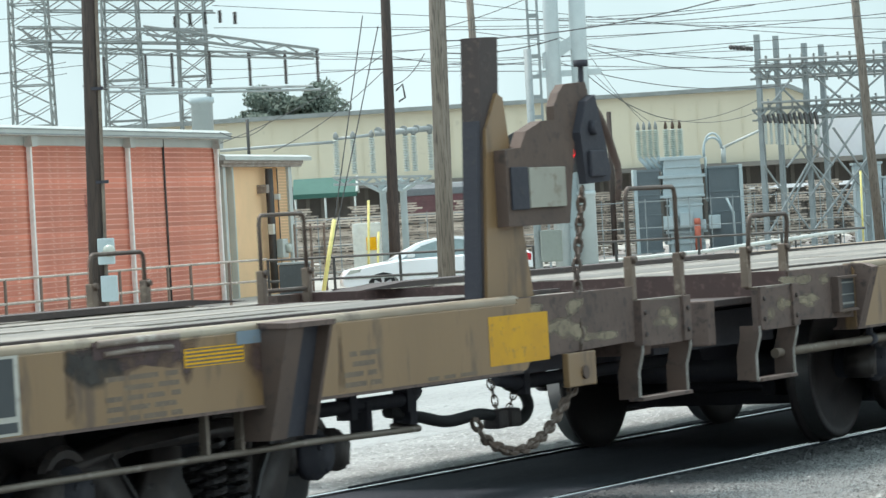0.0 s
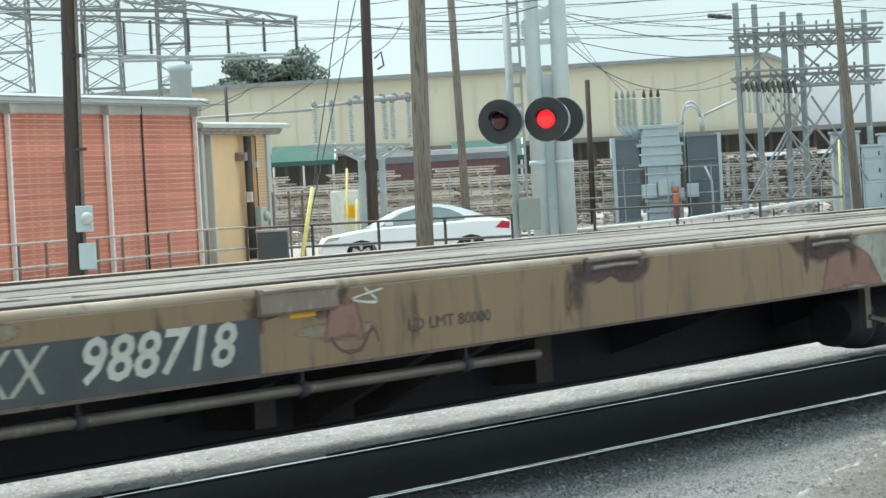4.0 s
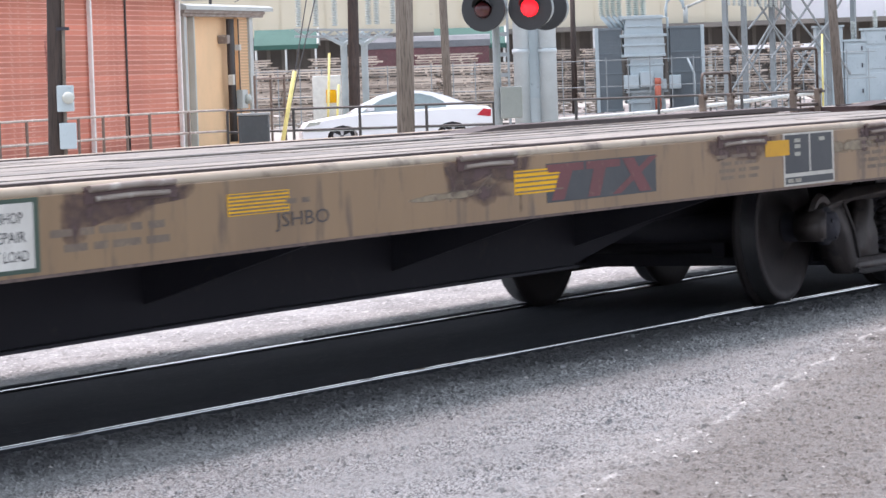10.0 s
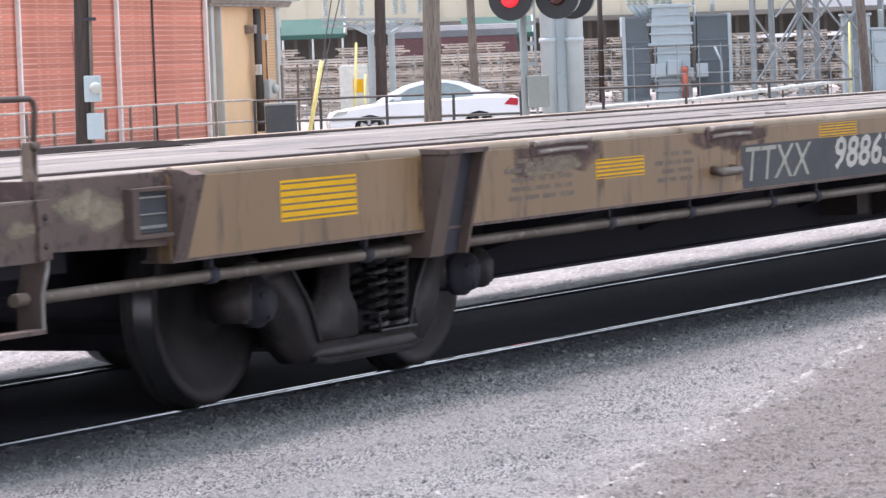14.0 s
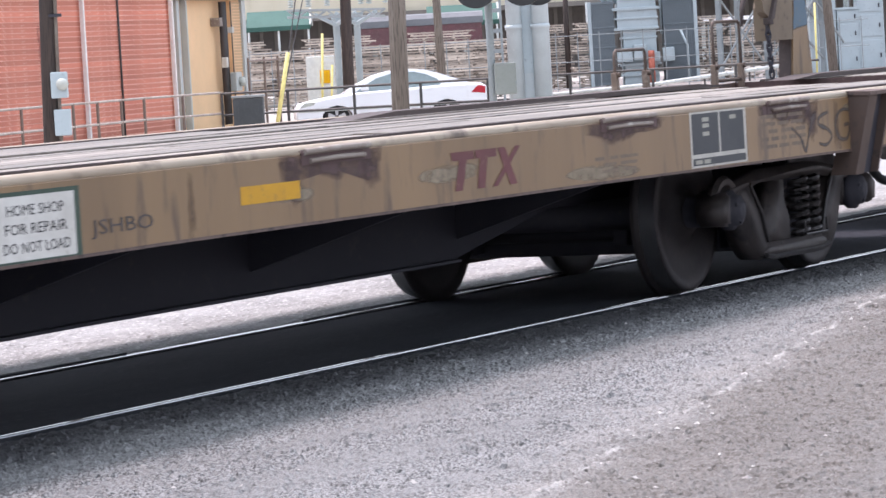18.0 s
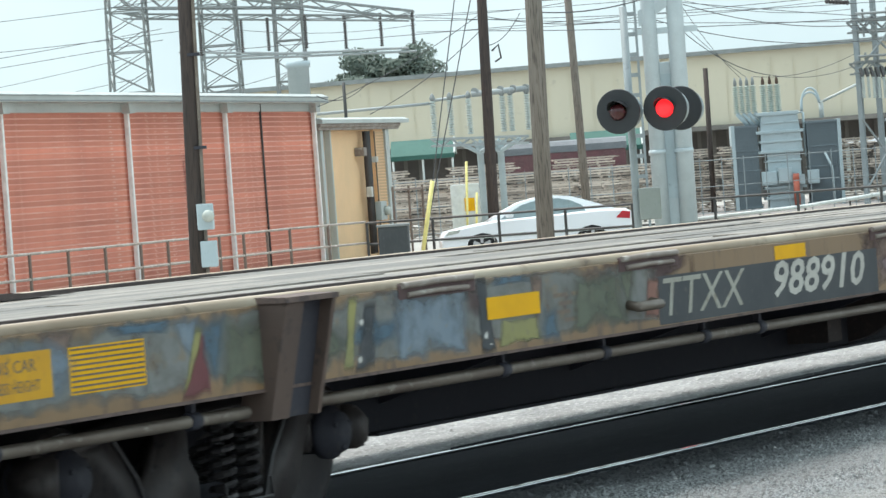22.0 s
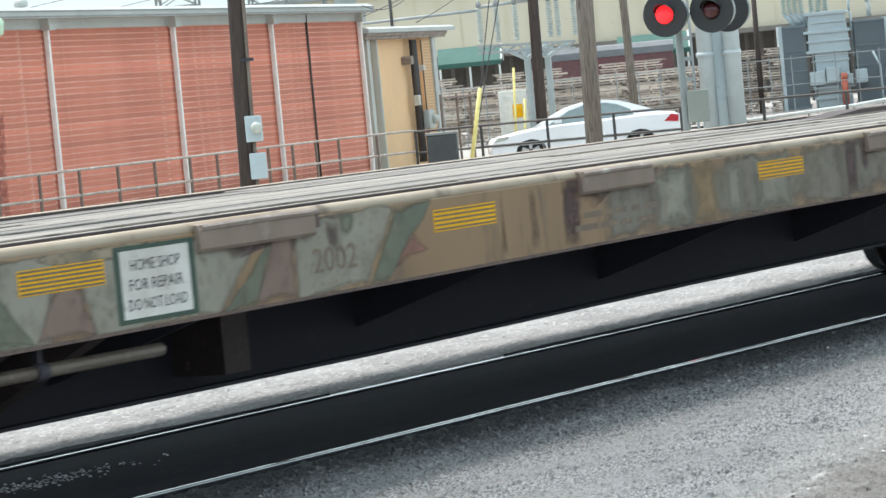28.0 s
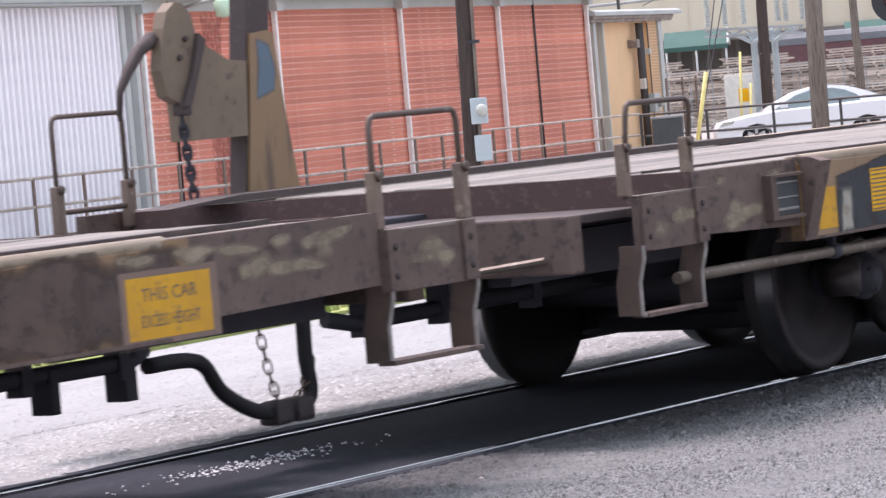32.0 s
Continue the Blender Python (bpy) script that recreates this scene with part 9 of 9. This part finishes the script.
    decal(c4, "rust_bloom", [(0.72, 0.965), (1.3, 0.968), (1.46, 0.9), (1.5, 0.84), (1.34, 0.815), (1.2, 0.86), (1.0, 0.85), (0.74, 0.87)], SOOT, "black smear over the film", 0.02)
    logo_box(c4, 7.58, 8.35, 0.745, 0.925, None, MAROON)
    decal(c4, "reflective_film", rect(7.1, 7.5, 0.855, 0.93), YELLOW, "yellow film")
    curl(c4, [(6.86, 0.74), (6.8, 0.86), (6.76, 0.94)], 0.03, SLATE, "dark slanting sprayed stroke")
    curl(c4, [(5.7, 0.9), (5.95, 0.9), (5.8, 0.76)], 0.02, STENCIL, "brown scrawl")
    curl(c4, [(6.5, 0.9), (6.2, 0.9), (6.35, 0.78)], 0.02, STENCIL, "brown scrawl")
    striped_film(c4, 9.76, 10.24, 0.845, 0.925, 5)
    for v0, v1, paint in ((8.4, 9.5, DRAB), (9.3, 10.4, DRAB), (10.2, 11.2, DRAB), (10.9, 11.75, DRAB), (10.66, 10.92, OCHRE), (10.42, 10.58, DUSTY), (10.92, 11.3, DUSTY), (9.9, 10.3, DUSTY), (9.15, 9.3, MAROONSTAIN), (11.95, 12.1, RUST)):
        decal(c4, "colour_wash", [(v0, 0.69), (v1, 0.69), (v1, 0.972), (v0, 0.972)], paint, "faded sprayed upright band", 0.0015)
    stencil_lines(c4, 11.25, 12.03, 0.74, 0.84, 2, 25)
    striped_film(c4, 12.65, 13.13, 0.84, 0.925, 5)
    decal(c4, "pale_shape", [(13.63, 0.68), (14.15, 0.67), (14.14, 0.94), (13.95, 0.975), (13.5, 0.98), (13.4, 0.96)], DUSTY, "pale sprayed shape with a rounded top", 0.001)
    decal(c4, "green_shape", [(13.5, 0.68), (13.64, 0.68), (13.42, 0.97), (13.12, 0.975), (13.2, 0.9)], GREENGREY, "green sprayed curve", 0.0015)
    decal(c4, "brown_shape", [(13.18, 0.78), (13.48, 0.72), (13.5, 0.83), (13.3, 0.87)], BROWNPINK, "faint brown cloud", 0.0005)
    decal(c4, "green_shape", blob(13.76, 0.93, 0.07, 0.05, 5), GREENGREY, "green sprayed drop", 0.003)
    decal(c4, "brown_shape", [(14.13, 0.675), (14.42, 0.68), (14.26, 0.95), (14.12, 0.96)], TANBROWN, "brown sprayed upright", 0.0015)
    decal(c4, "green_shape", [(14.4, 0.67), (14.64, 0.665), (14.3, 0.9), (14.24, 0.9)], GREENGREY, "green slanting stripe", 0.002)
    decal(c4, "pale_shape", [(14.62, 0.665), (15.4, 0.67), (15.5, 0.965), (14.34, 0.965), (14.36, 0.9)], DUSTY, "pale sprayed shape")
    decal(c4, "brown_shape", [(15.36, 0.67), (15.72, 0.675), (15.6, 0.86), (15.5, 0.95), (15.44, 0.86)], TANBROWN, "brown sprayed hump", 0.003)
    decal(c4, "green_shape", [(15.7, 0.67), (16.0, 0.67), (15.95, 0.9), (15.88, 0.86)], GREENGREY, "green sprayed wedge", 0.002)
    decal(c4, "pale_shape", [(15.6, 0.67), (16.7, 0.67), (16.8, 0.965), (15.55, 0.965)], DUSTY, "pale sprayed shape", -0.0005)
    for v0, v1 in ((13.19, 13.22), (13.24, 13.28), (13.3, 13.33), (13.35, 13.39)):
        bm = B()
        box(bm, -v1, -v0, -0.432, -0.42, 0.385, 0.42)
        part("stencil_bar", bm, PIPE, c4, "pale stencilled bar on the centre sill")
    words(c4, "2002", 13.86, 0.80, 0.13, STENCIL, 0.004, 0, 1.2)
    repair_sign(c4, 14.8, 15.21, 0.71, 0.94)
    striped_film(c4, 15.3, 15.78, 0.84, 0.925, 6)
    number_box(c4, "988764", 17.4, 19.83)
    decal(c4, "reflective_film", rect(18.2, 18.65, 0.88, 0.955), YELLOW, "yellow film", 0.003)
    striped_film(c4, 20.69, 21.17, 0.82, 0.905, 6)
    stencil_lines(c4, 21.6, 22.2, 0.72, 0.86, 5, 27)
    stencil_lines(c4, 20.5, 20.7, 0.75, 0.83, 2, 28)
    decal(c4, "slate_panel", [(22.75, 0.67), (24.72, 0.66), (24.7, 0.9), (24.2, 0.97), (22.75, 0.972)], NAVY, "dark navy sprayed panel")
    for wedge in ([(23.83, 0.965), (23.68, 0.965), (23.73, 0.9), (23.79, 0.66), (23.85, 0.66)], [(23.37, 0.96), (23.32, 0.96), (23.49, 0.655), (23.6, 0.655)], [(23.1, 0.93), (23.04, 0.93), (23.21, 0.655), (23.3, 0.655)],
                  [(22.9, 0.965), (22.75, 0.965), (22.96, 0.68), (23.08, 0.68)], [(24.67, 0.65), (24.55, 0.65), (24.55, 0.86), (24.65, 0.86)], [(24.18, 0.66), (24.1, 0.66), (24.06, 0.74), (24.12, 0.74)]):
        decal(c4, "pale_shape", wedge, PALE, "pale sprayed wedge", 0.003)
    striped_film(c4, 23.85, 24.38, 0.73, 0.91, 10)
    decal(c4, "excess_height_sign", rect(24.7, 24.86, 0.69, 0.86), YELLOW_FADED, "faded yellow sign")
    for v0, v1 in ((8.4, 9.05), (11.3, 11.95), (14.0, 14.75), (19.5, 20.2), (21.4, 22.2)):
        lashing_flap(c4, v0, v1, 0.09)
    # --- fifth car
    for v0, v1 in ((0.82, 1.5), (1.25, 1.9), (1.7, 2.7), (0.82, 1.6), (1.3, 2.2), (1.9, 2.8)):
        decal(c5, "colour_wash", [(v0, 0.66), (v1, 0.66), (v1, 0.985), (v0, 0.985)], BRACKET, "rust-brown worn paint", -0.0006)
    decal(c5, "rust_patch", [(1.33, 0.74), (2.28, 0.72), (2.28, 0.9), (1.33, 0.9)], surf("orange_rust", (0.38, 0.15, 0.05), (0.3, 0.12, 0.05), (0.2, 0.1, 0.06), 0.8), "orange rusted sign patch")
    decal(c5, "sign_edge", rect(0.66, 1.16, 0.672, 0.905), TANBROWN, "brown edge round the sign", -0.0022)
    excess_sign(c5, 0.7, 1.13, 0.69, 0.885)
    for v, z, rx, rz in ((1.08, 0.94, 0.1, 0.04), (0.78, 0.94, 0.13, 0.035), (0.52, 0.86, 0.05, 0.03), (0.3, 0.94, 0.07, 0.03), (0.06, 0.9, 0.08, 0.05)):
        decal(c5, "flaked_paint", blob(v, z, rx, rz, int(100 * v), 18, 0.3), FLAKE, "flaked pale paint", 0.001)
    # end panels with flaked paint on every car
    for i, car in enumerate(cars):
        rnd = random.Random(90 + i)
        for k in range(10):
            v = rnd.uniform(-0.15, 0.85) if k % 2 else rnd.uniform(25.0, 25.75)
            decal(car, "flaked_paint", [(a, z) for a, z in blob(v, rnd.uniform(0.78, 0.95), rnd.uniform(0.07, 0.2), rnd.uniform(0.03, 0.07), i * 9 + k, 18, 0.3)], FLAKE, "flaked tan paint", -0.048)


proto = build_car()
CARS = [proto] + [copy_thing(proto, Matrix()) for k in range(5)]
WHEELSETS = []
for car in CARS:
    for v in AXLES:
        WHEELSETS.append((None if WHEELSETS else wheelset(car, v), car, v))
first_set = WHEELSETS[0][0]


def wheelset_copy(car, v):
    base = again(first_set, pose(-v, 0, WHEEL_R), car)
    for w in first_set.children:
        c = again(w, Matrix(), base)
        for t in w.children:
            again(t, Matrix(), c)
    return base


WHEELSETS = [(w or wheelset_copy(car, v), v) for w, car, v in WHEELSETS]
for car in CARS:
    grab_iron(car, 0.31, 0.85, -HALF + 0.04, 0.92, 1.44 if car is CARS[1] else 1.32, 0.93)
near_stanchion(CARS[1], -0.80, -1.3)
for k, q, patch in ((2, 0.56, [(0.05, 0.33, 0.33, 0.56, DUSKBLUE, "grey-blue sprayed band")]),
                    (3, 0.81, [(0.2, 0.27, 0.25, 0.34, PALE, "pale chipped spot"), (0.12, 0.26, 0.4, 0.48, SMOKE, "grey smudge")]),
                    (4, 0.636, [(0.12, 0.27, 0.42, 0.68, DUSKBLUE, "grey-blue sprayed patch")])):
    stanchion(CARS[k], -LEN + q, 1.2, patch)
joint_hose(CARS[1], [(0.3, 0.45), (0.63, 0.4), (0.9, 0.36), (1.25, 0.37), (1.5, 0.33), (1.68, 0.31), (1.78, 0.37), (1.72, 0.45), (1.55, 0.5)], 4)
joint_hose(CARS[2], [(0.3, 0.47), (0.6, 0.46), (0.66, 0.34), (0.78, 0.28), (0.98, 0.28), (1.2, 0.32), (1.3, 0.4), (1.35, 0.52)], 4)
joint_hose(CARS[3], [(0.3, 0.47), (0.68, 0.44), (0.9, 0.345), (1.18, 0.312), (1.44, 0.305), (1.68, 0.28), (1.72, 0.35), (1.62, 0.42), (1.5, 0.5)], 4)
joint_hose(CARS[4], [(0.4, 0.46), (0.93, 0.46), (1.17, 0.34), (1.44, 0.246), (1.69, 0.2), (1.88, 0.235), (1.91, 0.32), (1.8, 0.41), (1.79, 0.56)], 4)
joint_hose(CARS[5], [(0.62, 0.47), (0.93, 0.455), (1.07, 0.32), (1.28, 0.225), (1.48, 0.205), (1.61, 0.235), (1.63, 0.3), (1.615, 0.4), (1.62, 0.58)], 4)
dress_cars(CARS)
brake_gear(CARS[1])
bm = B()
tube(bm, [(-9.5, -1.34, 0.5), (-4.5, -1.35, 0.515), (-2.6, -1.35, 0.51), (-1.6, -1.3, 0.49), (-1.1, -0.9, 0.47)], 0.014, 8)
rod = part("handbrake_rod", bm, PIPE, CARS[1], "thin pale brake rod")
for v in (3.1, 3.35, 6.4, 6.6, 8.85, 9.1):
    bm = B()
    box(bm, -v - 0.012, -v + 0.012, -1.36, -1.33, 0.5, 0.7)
    part("rod_hanger", bm, PIPE, rod)


def rolled(t):
    i = min(int(t * 2), len(ROLLED) - 2)
    f = t * 2 - i
    return ROLLED[i] * (1 - f) + ROLLED[i + 1] * f


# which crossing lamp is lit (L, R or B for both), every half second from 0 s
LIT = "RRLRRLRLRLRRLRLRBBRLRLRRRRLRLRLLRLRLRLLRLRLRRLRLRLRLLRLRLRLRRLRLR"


def motions():
    for car, lead in zip(CARS, LEAD):
        walk(car, [(0.5 * i, pose(lead + s, 0, 0)) for i, s in enumerate(ROLLED)])
    for ws, v in WHEELSETS:
        walk(ws, [(0.2 * i, pose(-v, 0, WHEEL_R, 0, math.degrees(rolled(0.2 * i) / WHEEL_R), 0)) for i in range(161)])
    # the crossing lamps blink in turn: each added drum turns its lit or its dark face forward
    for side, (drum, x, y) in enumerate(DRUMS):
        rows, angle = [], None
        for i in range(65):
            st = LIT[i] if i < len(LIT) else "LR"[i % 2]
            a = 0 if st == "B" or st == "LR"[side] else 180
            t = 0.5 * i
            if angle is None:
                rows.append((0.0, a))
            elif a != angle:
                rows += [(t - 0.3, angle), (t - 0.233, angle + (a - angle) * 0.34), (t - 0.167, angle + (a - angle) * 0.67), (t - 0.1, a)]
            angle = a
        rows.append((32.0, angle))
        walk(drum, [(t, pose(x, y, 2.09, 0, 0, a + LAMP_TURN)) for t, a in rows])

motions()
